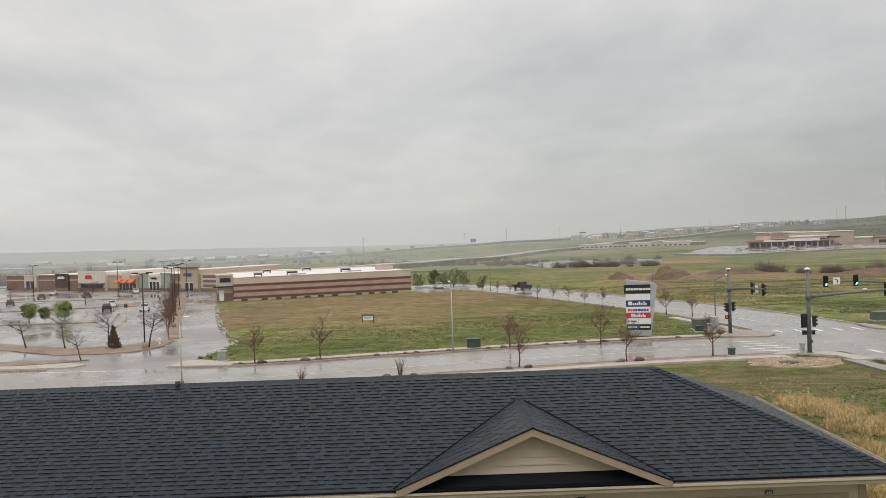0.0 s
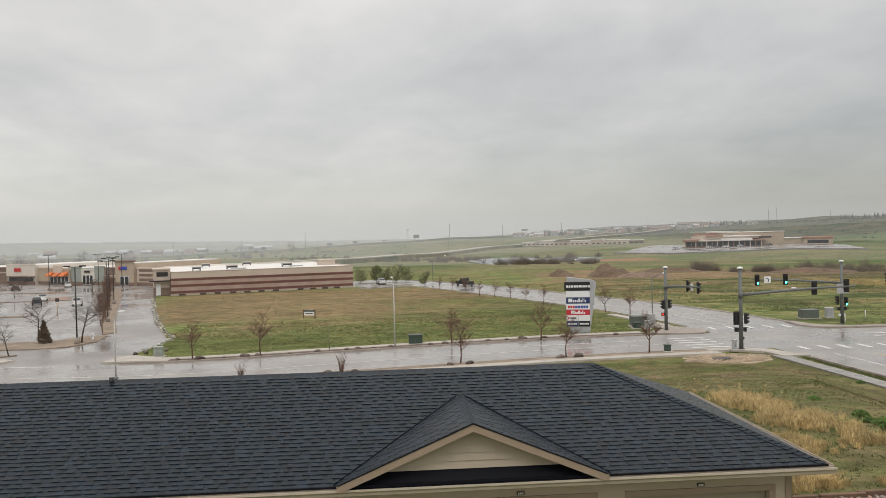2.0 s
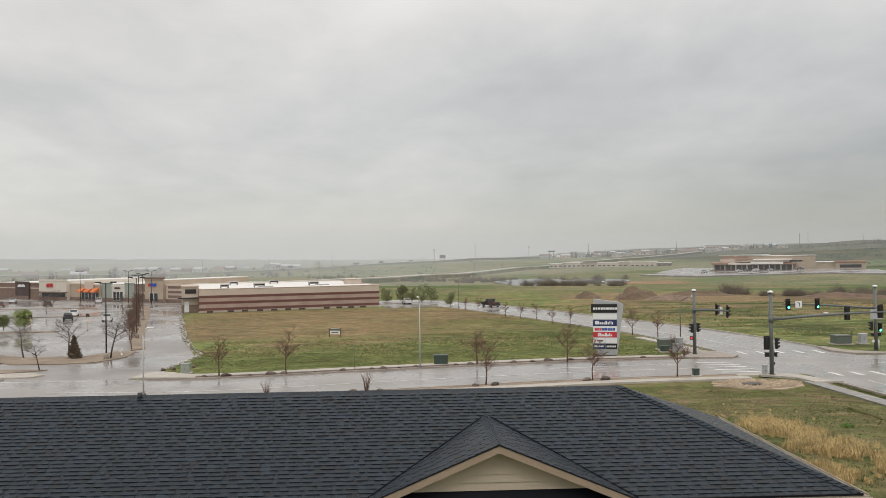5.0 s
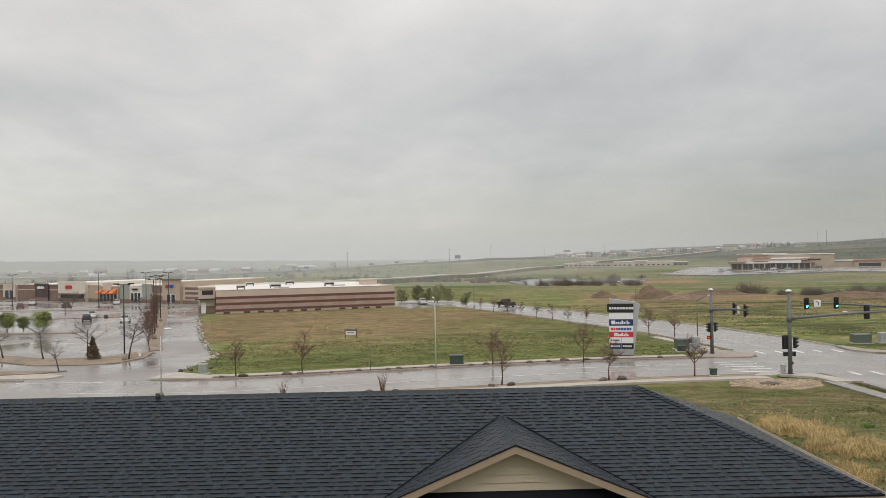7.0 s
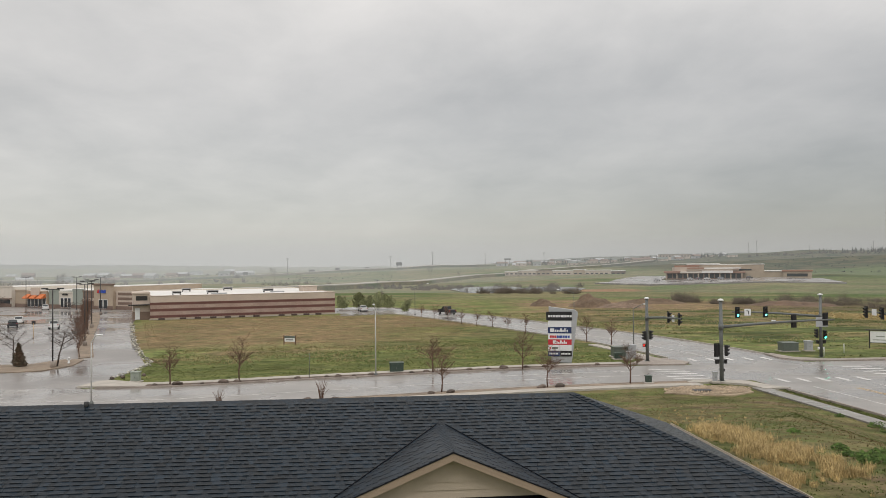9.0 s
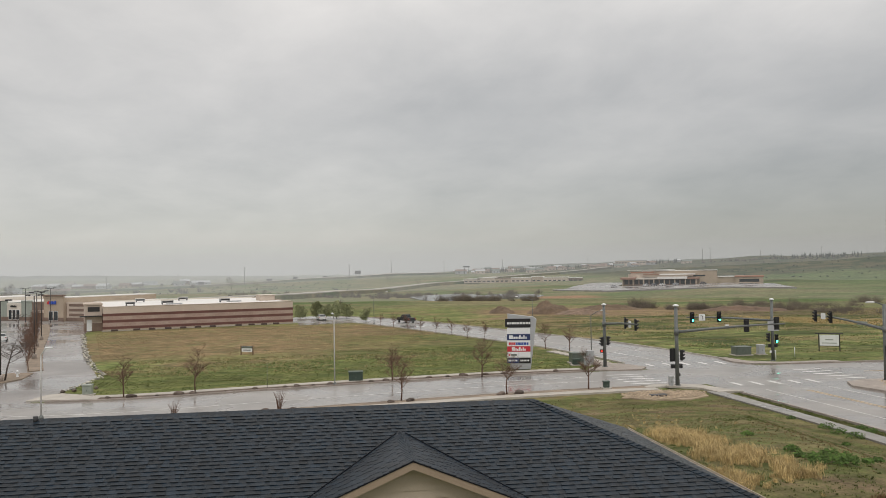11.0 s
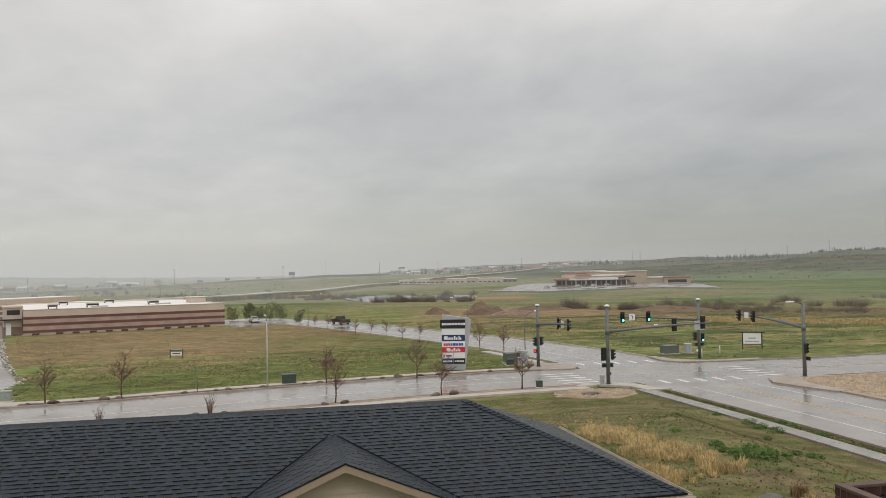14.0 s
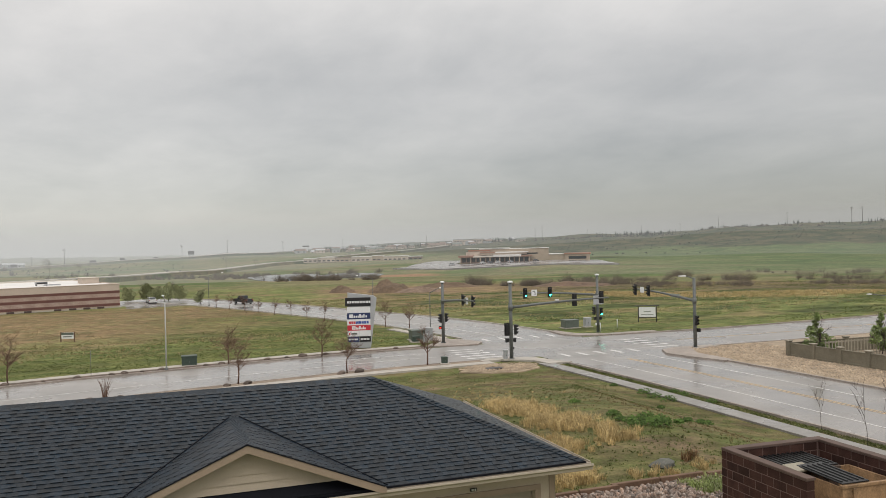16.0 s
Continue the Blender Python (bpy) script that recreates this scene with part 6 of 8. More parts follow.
# ---- bin enclosure, fence and planting near the garages ----
def bin_enclosure():
    e = empty("bin_enclosure", pose(12.71, 15.75, 0, 0, 0, -2.5), "roofless bin enclosure of dark red split-face blocks", "enclosure")
    top, th = 1.84, 0.2
    # wall cores of mortar, a little thinner than the blocks
    runs = {"west": ((0, -2.75), (0, 0), 7), "north": ((0, 0), (2.65, 0), 7), "east": ((2.65, 0), (2.65, -4.4), 11)}
    part("mortar_core", box(0.003, th - 0.003, -2.74, -0.004, 0, top), MORTAR, e)
    part("mortar_core", box(th - 0.01, 2.64, -th + 0.003, -0.003, 0, top), MORTAR, e)
    part("mortar_core", box(2.653, 2.647 + th, -4.4, -0.005, 0, top), MORTAR, e)
    full = bpy.data.meshes.new("block")
    bm = box(0, 0.384, 0, th, 0, 0.189, 0.004)
    bm.to_mesh(full)
    bm.free()
    full.materials.append(BRICK)
    half = bpy.data.meshes.new("block")
    bm = box(0, 0.184, 0, th, 0, 0.189, 0.004)
    bm.to_mesh(half)
    bm.free()
    half.materials.append(BRICK)

    def lay(o, turn, length, rows):
        for j in range(rows):
            u = 0.0
            first = j % 2 == 1
            while u < length - 0.1:
                me, w = (half, 0.2) if first or length - u < 0.35 else (full, 0.4)
                first = False
                ob = new("block", me)
                ob.parent = e
                ob.matrix_local = pose(*o, 0, 0, 0, turn) @ Matrix.Translation((u, 0, 0.205 * j + 0.004))
                u += w

    lay((0.2, -2.75), 90, 2.74, 9)
    lay((0.2, -0.2), 0, 2.45, 9)
    lay((2.85, -4.4), 90, 4.4, 9)
    for x0, x1, y0, y1 in ((-0.02, 0.22, -2.77, 0.02), (0.22, 2.85, -0.22, 0.02), (2.63, 2.87, -4.42, -0.225)):
        part("coping", box(x0, x1, y0, y1, top + 0.004, top + 0.07, 0.012), CAP, e)
    part("slab", box(-0.3, 3.1, -4.6, 0.2, -0.05, 0.03), CONCRETE, e)
    return e


bin_enclosure()


def skip_bin(place, turn, color, label, lids):
    e = empty("dumpster", pose(*place, 0.05, 0, 0, turn), label, "dumpster", "dumpsters")
    m = mat("dumpster_paint", color, 0.55, 0.25, 2.0, 20.0, alt=tuple(c * 0.55 for c in color))
    bm = bmesh.new()
    W, D, H = 1.5, 1.4, 1.5
    outer = [(-W / 2, -D / 2), (W / 2, -D / 2), (W / 2, D / 2), (-W / 2, D / 2)]
    lo = [bm.verts.new((x * 0.94, y * 0.94, 0.1)) for x, y in outer]
    hi = [bm.verts.new((x, y, H)) for x, y in outer]
    ih = [bm.verts.new((x * 0.94, y * 0.93, H)) for x, y in outer]
    il = [bm.verts.new((x * 0.88, y * 0.87, 0.16)) for x, y in outer]
    for k in range(4):
        j = (k + 1) % 4
        bm.faces.new((lo[k], lo[j], hi[j], hi[k]))
        bm.faces.new((hi[k], hi[j], ih[j], ih[k]))
        bm.faces.new((ih[k], ih[j], il[j], il[k]))
    bm.faces.new(list(reversed(lo)))
    bm.faces.new(il)
    part("bin_body", bm, m, e)
    for s in (-1, 1):
        part("side_pocket", box(s * (W / 2 + 0.05) - 0.06, s * (W / 2 + 0.05) + 0.06, -0.6, 0.6, 0.75, 0.92, 0.01), m, e)
        part("rib", box(s * 0.45 - 0.04, s * 0.45 + 0.04, -D / 2 - 0.04, -D / 2 - 0.004, 0.15, H - 0.02, 0.01), m, e)
    part("rim", box(-W / 2 - 0.03, W / 2 + 0.03, -D / 2 - 0.03, -D / 2 + 0.05, H - 0.02, H + 0.05, 0.012), m, e)
    for x0, x1, lift in lids:
        lid = part("lid", box(x0, x1, 0, D * 0.98, 0, 0.03, 0.008), SIGNAL, e, "wet black plastic lid")
        lid.matrix_local = Matrix.Translation((0, -D / 2 + 0.02, H + 0.06)) @ pose(0, 0, 0, lift)
        n = int((x1 - x0) / 0.13)
        for k in range(n):
            x = x0 + (k + 0.5) * (x1 - x0) / n
            part("lid_rib", box(x - 0.022, x + 0.022, 0.08, D * 0.9, 0.03, 0.055, 0.006), SIGNAL, lid)
    part("label", box(-0.1, 0.2, -D / 2 - 0.012, -D / 2 - 0.004, 0.75, 1.05), WHITE, e, "pale paper label with no readable words")
    return e


skip_bin((14.42, 13.75), -3, (0.36, 0.225, 0.12), "scuffed tan dumpster with black lids", ((-0.74, -0.02, 2), ))
skip_bin((14.1, 15.05), -3, (0.10, 0.07, 0.055), "dark brown dumpster with ribbed black lid", ((-0.74, 0.74, 0), ))
plank = part("cardboard_sheet", box(-0.35, 0.35, -0.2, 0.2, 0, 0.05, 0.01), FENCE_CAP)
plank.matrix_world = pose(13.75, 14.42, 1.62, 8, 4, 12)
tagged(plank, "pale cardboard sheet lying across the dumpsters", "cardboard")


def rock_bed():
    """River rock behind a split timber edge."""
    rng = random.Random(9)
    bed = part("rock_bed", prism([(8.3, 16.0), (12.6, 16.0), (17.0, 16.4), (17.0, 19.2), (8.3, 19.2)], -0.2, 0.03), mat("bed_soil", (0.15, 0.10, 0.075), 0.9, 0.3, 2.0, 20.0, 0.02))
    tagged(bed, "bed of mixed river rock behind timber edging", "rock bed", kind="structure")
    shapes = []
    for k in range(5):
        bm = bmesh.new()
        bmesh.ops.create_icosphere(bm, subdivisions=1, radius=1.0)
        for v in bm.verts:
            v.co *= 1 + 0.3 * noise.noise(v.co * 1.3 + Vector((k * 7, 0, 0)))
        shapes.append(([v.co.copy() for v in bm.verts], [[v.index for v in f.verts] for f in bm.faces]))
        bm.free()
    verts, faces = [], []
    for _ in range(3200):
        x, y = rng.uniform(8.6, 16.6), rng.uniform(16.2, 19.1)
        if y < 16.4 and x > 12.4:
            continue
        s = rng.uniform(0.025, 0.075)
        q = Euler((rng.random() * 6, rng.random() * 6, rng.random() * 6)).to_matrix()
        vs, fs = rng.choice(shapes)
        k = len(verts)
        o = Vector((x, y, 0.03 + s * 0.4))
        verts += [q @ Vector((v.x * s * 1.3, v.y * s, v.z * s * 0.75)) + o for v in vs]
        faces += [tuple(k + i for i in f) for f in fs]
    raw("river_rock", verts, faces, mat("river_rock", (0.21, 0.14, 0.10), 0.6, 0.25, 6.0, 40.0, alt=(0.27, 0.23, 0.20), rand=0.6), bed, smooth=False)
    x = 8.4
    while x < 16.8:
        w = rng.uniform(1.0, 1.6)
        t = part("edging_timber", box(x, x + w - 0.03, 19.2, 19.33, -0.05, rng.uniform(0.1, 0.17), 0.02), TIMBER)
        t.rotation_euler = (0, 0, radians(rng.uniform(-0.3, 0.3)))
        tagged(t, "weathered brown edging timber along the rock bed", "timber", "edging timbers")
        x += w


rock_bed()
stone = part("boulder", boulder(2), mat("grey_boulder", (0.10, 0.10, 0.085), 0.75, 0.25, 3.0, 20.0, 0.02))
stone.matrix_world = pose(14.5, 20.75, 0.04, 0, 0, 10) @ Matrix.Diagonal((0.44, 0.33, 0.17, 1))
tagged(stone, "single grey boulder in tall grass", "boulder")


def precast_fence():
    e = empty("precast_fence", label="tan precast concrete fence with capped posts", category="fence")
    lines = (((59.6, 63.6), (59.7, 57.3), 2), ((59.7, 57.3), (60.3, 42.0), 5), ((59.6, 63.6), (92.0, 62.6), 9))
    seen = set()
    for a, b, n in lines:
        a, b = Vector(a), Vector(b)
        turn = math.degrees(math.atan2(b.y - a.y, b.x - a.x))
        for k in range(n + 1):
            p = a.lerp(b, k / n)
            key = (round(p.x, 1), round(p.y, 1))
            if key not in seen:
                seen.add(key)
                post = part("post", box(-0.22, 0.22, -0.22, 0.22, -0.1, 1.5, 0.03), FENCE, e)
                post.matrix_local = pose(p.x, p.y, Z + 0.1, 0, 0, turn)
                cap = part("cap", box(-0.29, 0.29, -0.29, 0.29, 1.5, 1.6, 0.03), FENCE_CAP, post)
            if k < n:
                q = a.lerp(b, (k + 1) / n)
                w = (q - p).length
                panel = part("panel", box(0.22, w - 0.22, -0.06, 0.06, 0.0, 1.25, 0.015), FENCE, e)
                panel.matrix_local = pose(p.x, p.y, Z + 0.1, 0, 0, turn)
                part("rail", box(0.22, w - 0.22, -0.1, 0.1, 1.25, 1.36, 0.02), FENCE, panel)
                part("rail", box(0.22, w - 0.22, -0.1, 0.1, 0.0, 0.22, 0.02), FENCE, panel)
    return e


precast_fence()


def picket_screen():
    e = empty("slatted_screen", pose(61.0, 60.4, Z + 0.12, 0, 0, -1), "low slatted screen inside the fenced yard", "fence")
    part("rail", box(0, 22, -0.04, 0.04, 1.5, 1.62), FENCE_CAP, e)
    part("rail", box(0, 22, -0.04, 0.04, 0.25, 0.37), FENCE_CAP, e)
    for k in range(56):
        part("slat", box(k * 0.4, k * 0.4 + 0.12, -0.07, -0.042, 0.05, 1.7), FENCE_CAP, e)


picket_screen()
def slender_tree(place, h, r):
    """A young tree with a pointed crown of small fresh leaves on rising limbs."""
    e = empty("tree", pose(*place, Z + 0.1), "slender young tree in fresh leaf inside the fenced yard", "tree")
    t, c = branch_mesh(15, h, 0.6, 2, 0.06, 1.1, fork_at=0.15, twigs=7)
    part("trunk", t, BARK_GREY, e)
    part("limbs", c, BARK_GREY, e)
    rng = random.Random(15)
    blobs = []
    for k in range(34):
        q = rng.random() ** 1.2
        a, d = rng.random() * 6.28, r * (1 - q) * rng.uniform(0.2, 1.0)
        blobs.append(((d * math.cos(a), d * math.sin(a), h * (0.16 + 0.86 * q)), 0.16 + 0.34 * (1 - q)))
    v, f = leaf_cloud(15, blobs, 3600, 0.12)
    raw("crown", v, f, mat("yard_leaf", (0.17, 0.22, 0.065), 0.6, 0.3, 1.0, 6.0, rand=0.3), e)


slender_tree((61.7, 62.0), 4.2, 1.9)
slender_tree((67.9, 60.0), 4.0, 1.7)
SAPLING = bare_tree("leafless young sapling on the grass verge", 71, 2.6, 0.45, 1.2, BARK_GREY, 0.016, 3, "verge saplings", levels=2)
settle(SAPLING, (38.3, 38.3))
plant(SAPLING, (37.9, 34.6), 1.25, 80, Z)
plant(SAPLING, (38.6, 33.6), 1.3, 160, Z)


def twig_shrub(label, seed):
    e = empty("shrub", label=label, category="shrub", group="bare shrubs on the verge")
    rng = random.Random(seed)
    bm = bmesh.new()
    for _ in range(34):
        a, s = rng.random() * 6.28, rng.uniform(0.15, 0.6)
        h = rng.uniform(0.7, 1.5)
        tube([(0.1 * math.cos(a), 0.1 * math.sin(a), 0), (s * 0.5 * math.cos(a), s * 0.5 * math.sin(a), h * 0.6), (s * math.cos(a), s * math.sin(a), h)], [0.014, 0.011, 0.006], 3, bm, False)
    part("stems", bm, BARK, e)
    return e


SHRUB = twig_shrub("leafless clump of upright brown stems between boulders", 3)
settle(SHRUB, (-12.6, 68.6))
plant(SHRUB, (-4.2, 70.4), 1.25, 40)


# ---- the distance ----
def polar(az, r):
    return (r * math.sin(radians(az)), r * math.cos(radians(az)))


def on_land(az, r, lift=0.0):
    x, y = polar(az, r)
    return (x, y, land(x, y) + lift)


def far_road(name, points, width, label):
    line = [polar(a, r) for a, r in points]
    bank = ribbon(name.replace("road", "embankment"), line, -width / 2 - 2, width / 2 + 2, -3.0, 2.2, GROUND, step=14.0, follow=True)
    tagged(bank, "grassed bank under a distant road", "ground", kind="structure")
    ob = ribbon(name, line, -width / 2, width / 2, 1.6, 2.6, CONCRETE, step=14.0, follow=True)
    tagged(ob, label, "road", kind="structure")


far_road("road_highway", ((-32, 960), (-22, 955), (-15.7, 950), (-10, 945), (-5.8, 945), (-1, 950), (1.9, 960), (5, 985), (9, 1010)), 13, "distant pale highway climbing the prairie")
far_road("road_valley", ((-12, 330), (-6, 372), (-2.7, 420), (1.5, 520), (4.3, 610), (8.7, 700), (11.9, 790), (16, 900), (20, 980)), 8, "distant pale road through the valley")


def heap(name, az, r, w, d, h, seed, label, material=DIRT, category="soil heap", group="soil heaps"):
    x0, y0, z0 = on_land(az, r)
    n = 26
    verts, faces = [], []
    for i in range(n + 1):
        for k in range(n + 1):
            u, v = i / n * 2 - 1, k / n * 2 - 1
            s = max(0.0, 1 - (u * u + v * v) ** 0.6)
            z = h * s ** 0.8 * (1 + 0.35 * noise.noise((u * 2 + seed, v * 2, 0))) + 0.25 * h * noise.noise((u * 6, v * 6, seed)) * min(1, s * 3)
            verts.append((u * w / 2, v * d / 2, z - 0.1))
    for i in range(n):
        for k in range(n):
            a = i * (n + 1) + k
            faces.append((a, a + n + 1, a + n + 2, a + 1))
    ob = raw(name, verts, faces, material, smooth=True)
    ob.matrix_world = pose(x0, y0, z0 - 0.15, 0, 0, -az)
    return tagged(ob, label, category, group)


heap("soil_mound", 15.9, 218, 13, 11, 3.4, 1, "large heap of dark excavated soil")
heap("soil_mound", 12.5, 222, 8, 7, 2.1, 7, "smaller heap of dark excavated soil")
heap("soil_mound", 18.0, 214, 17, 9, 1.5, 3, "low heap of pale rubble and soil", mat("rubble", (0.21, 0.15, 0.11), 0.95, 0.35, 0.8, 3.0, 0.3))
heap("soil_mound", 20.0, 240, 22, 10, 1.7, 9, "long low heap of dark soil")
heap("soil_mound", 29.0, 232, 26, 12, 1.5, 4, "broad heap of brown soil beyond the field", mat("brown_soil", (0.15, 0.10, 0.07), 0.95, 0.25, 0.25, 2.0, 0.1))


def pond(az0, az1, r0, r1, top, label):
    pts = []
    for k in range(40):
        a = 2 * math.pi * k / 40
        wob = 1 + 0.14 * noise.noise((math.cos(a) * 2, math.sin(a) * 2, az0))
        pts.append(polar((az0 + az1) / 2 + (az1 - az0) / 2 * math.cos(a) * wob, (r0 + r1) / 2 + (r1 - r0) / 2 * math.sin(a) * wob))
    tagged(part("water_pond", prism(pts, top - 5, top), POND), label, "pond", kind="structure")


pond(6.0, 11.4, 332, 428, -5.6, "still grey pond reflecting the clouds")
pond(11.0, 15.4, 350, 430, -5.9, "still grey pond among bare willows")


def brush(name, spans, n, h, material, label, seed, width=0.12, category="brush", stems=40):
    """Leafless thicket: thin upright stems fanning out of many clumps."""
    rng = random.Random(seed)
    verts, faces = [], []
    for _ in range(n):
        a0, a1, r0, r1 = rng.choice(spans)
        az, r = rng.uniform(a0, a1), rng.uniform(r0, r1)
        if noise.noise((az * 0.9, r * 0.05, seed)) < rng.uniform(-0.3, 0.25):
            continue
        x, y, z = on_land(az, r, -0.1)
        hh = h * rng.uniform(0.25, 1.2) * (1 + 0.5 * noise.noise((az * 1.7, r * 0.03, 3)))
        for _ in range(stems):
            # a domed fan of thin stems
            a, lean = rng.random() * 6.28, rng.random() ** 0.7
            s = 0.95 * hh * lean
            px, py = x + math.cos(a) * s * 0.5, y + math.sin(a) * s * 0.5
            w = width * rng.uniform(0.35, 0.9)
            t = (x + s * math.cos(a), y + s * math.sin(a), z + hh * math.sqrt(max(0.05, 1 - 0.8 * lean * lean)) * rng.uniform(0.55, 1.0))
            k = len(verts)
            verts += [(px - w / 2, py, z), (px + w / 2, py, z), (t[0] + w * 0.25, t[1], t[2]), (t[0] - w * 0.25, t[1], t[2])]
            faces.append((k, k + 1, k + 2, k + 3))
    return tagged(raw(name, verts, faces, material), label, category, kind="stuff")


brush("willow_brush", ((8.0, 12, 326, 336), (12, 15, 324, 334), (5.5, 15.2, 432, 450), (3.0, 7, 400, 440), (-1.0, 5.5, 430, 470), (7, 14, 352, 372)), 420, 3.0, BRUSH, "grey-brown leafless willow thicket around the pond", 1, 0.09, stems=70)
brush("creek_brush", ((26, 33, 232, 250), (33, 41, 214, 236), (44, 51, 228, 244), (28, 36, 262, 280), (24, 26.5, 236, 246)), 1000, 2.3, BRUSH, "rusty leafless brush along a hidden creek", 2, 0.035, stems=60)
brush("slope_brush", ((37, 41, 262, 282), (43.5, 49, 270, 292), (35.6, 37, 300, 320), (-7.5, -2.5, 500, 560), (21.5, 23.2, 245, 255), (40, 50, 330, 370)), 300, 3.0, BRUSH, "scattered leafless bushes on the meadow", 3, 0.05, stems=80)
brush("hill_brush", ((13, 30, 900, 1150), (-14, 2, 640, 900), (28, 50, 860, 1000), (28, 50, 780, 980), (26, 40, 640, 860), (38, 50, 800, 960)), 1500, 1.6, PINE, "dark scrub scattered over the hillside", 4, 0.4, stems=9)


def conifer_row(name, spots, label):
    """Far pines: stacked ragged skirts on a stem."""
    rng = random.Random(17)
    verts, faces = [], []
    for az, r, h in spots:
        x, y, z = on_land(az, r, -0.3)
        for k in range(14):
            s = k / 14
            w = h * 0.2 * (1 - s) * rng.uniform(0.7, 1.2) + 0.15
            a = rng.random() * 3.14
            c, d = math.cos(a) * w, math.sin(a) * w
            z0 = z + h * (0.08 + 0.86 * s)
            i = len(verts)
            verts += [(x - c, y - d, z0), (x + c, y + d, z0), (x, y, z0 + h * 0.2)]
            faces.append((i, i + 1, i + 2))
    tagged(raw(name, verts, faces, PINE), label, "trees", kind="stuff")


rng = random.Random(6)
spots = [(rng.uniform(30.6, 36.2), rng.uniform(975, 1010), rng.uniform(3.5, 7)) for _ in range(80)]
spots += [(rng.uniform(11, 25), rng.uniform(1100, 1330), rng.uniform(3.5, 8)) for _ in range(240)]
spots += [(rng.choice((38.2, 40.5, 43.6, 46.0, 48.3)) + rng.gauss(0, 0.6), rng.uniform(980, 1010), rng.uniform(2.5, 5)) for _ in range(60)]
conifer_row("skyline_pines", spots, "dark pines scattered along the hill's skyline")
brush("skyline_scrub", ((37, 50, 960, 1005), (26, 37, 960, 1000)), 160, 3.0, BRUSH, "low scrub along the hill's skyline", 5, 0.6, "brush")
brush("town_trees", ((-30, -16.5, 360, 440), (-32, -6, 620, 1100), (-32, -10, 1100, 1600), (-34, -20, 420, 520)), 420, 5.0, BRUSH, "hazy leafless trees behind the shops", 6, 0.5, "trees")
LONE = leafy_tree("round leafless roadside tree in the distance", 33, 15.0, 6.5, BRUSH, "distant trees", leaves=900, low=0.25)
x, y, z = on_land(4.5, 610)
LONE.matrix_world = pose(x, y, z - 0.2)
for az, r, s in ((-6.6, 560, 0.85), (-20.4, 420, 0.7), (-17.6, 430, 0.65), (10.8, 620, 0.6), (6.5, 640, 0.6), (-4.8, 590, 0.6)):
    x, y, z = on_land(az, r)
    ob = copy_thing(LONE, pose(x, y, z - 0.2, 0, 0, az * 9))
    ob.scale = (s, s, s)


# ---- far buildings ----
def far_block(name, az, r, w, d, h, wall, label, category, turn=None, lift=0.0):
    x, y, z = on_land(az, r)
    return empty(name, pose(x, y, z + lift - 0.2, 0, 0, -az if turn is None else turn), label, category)


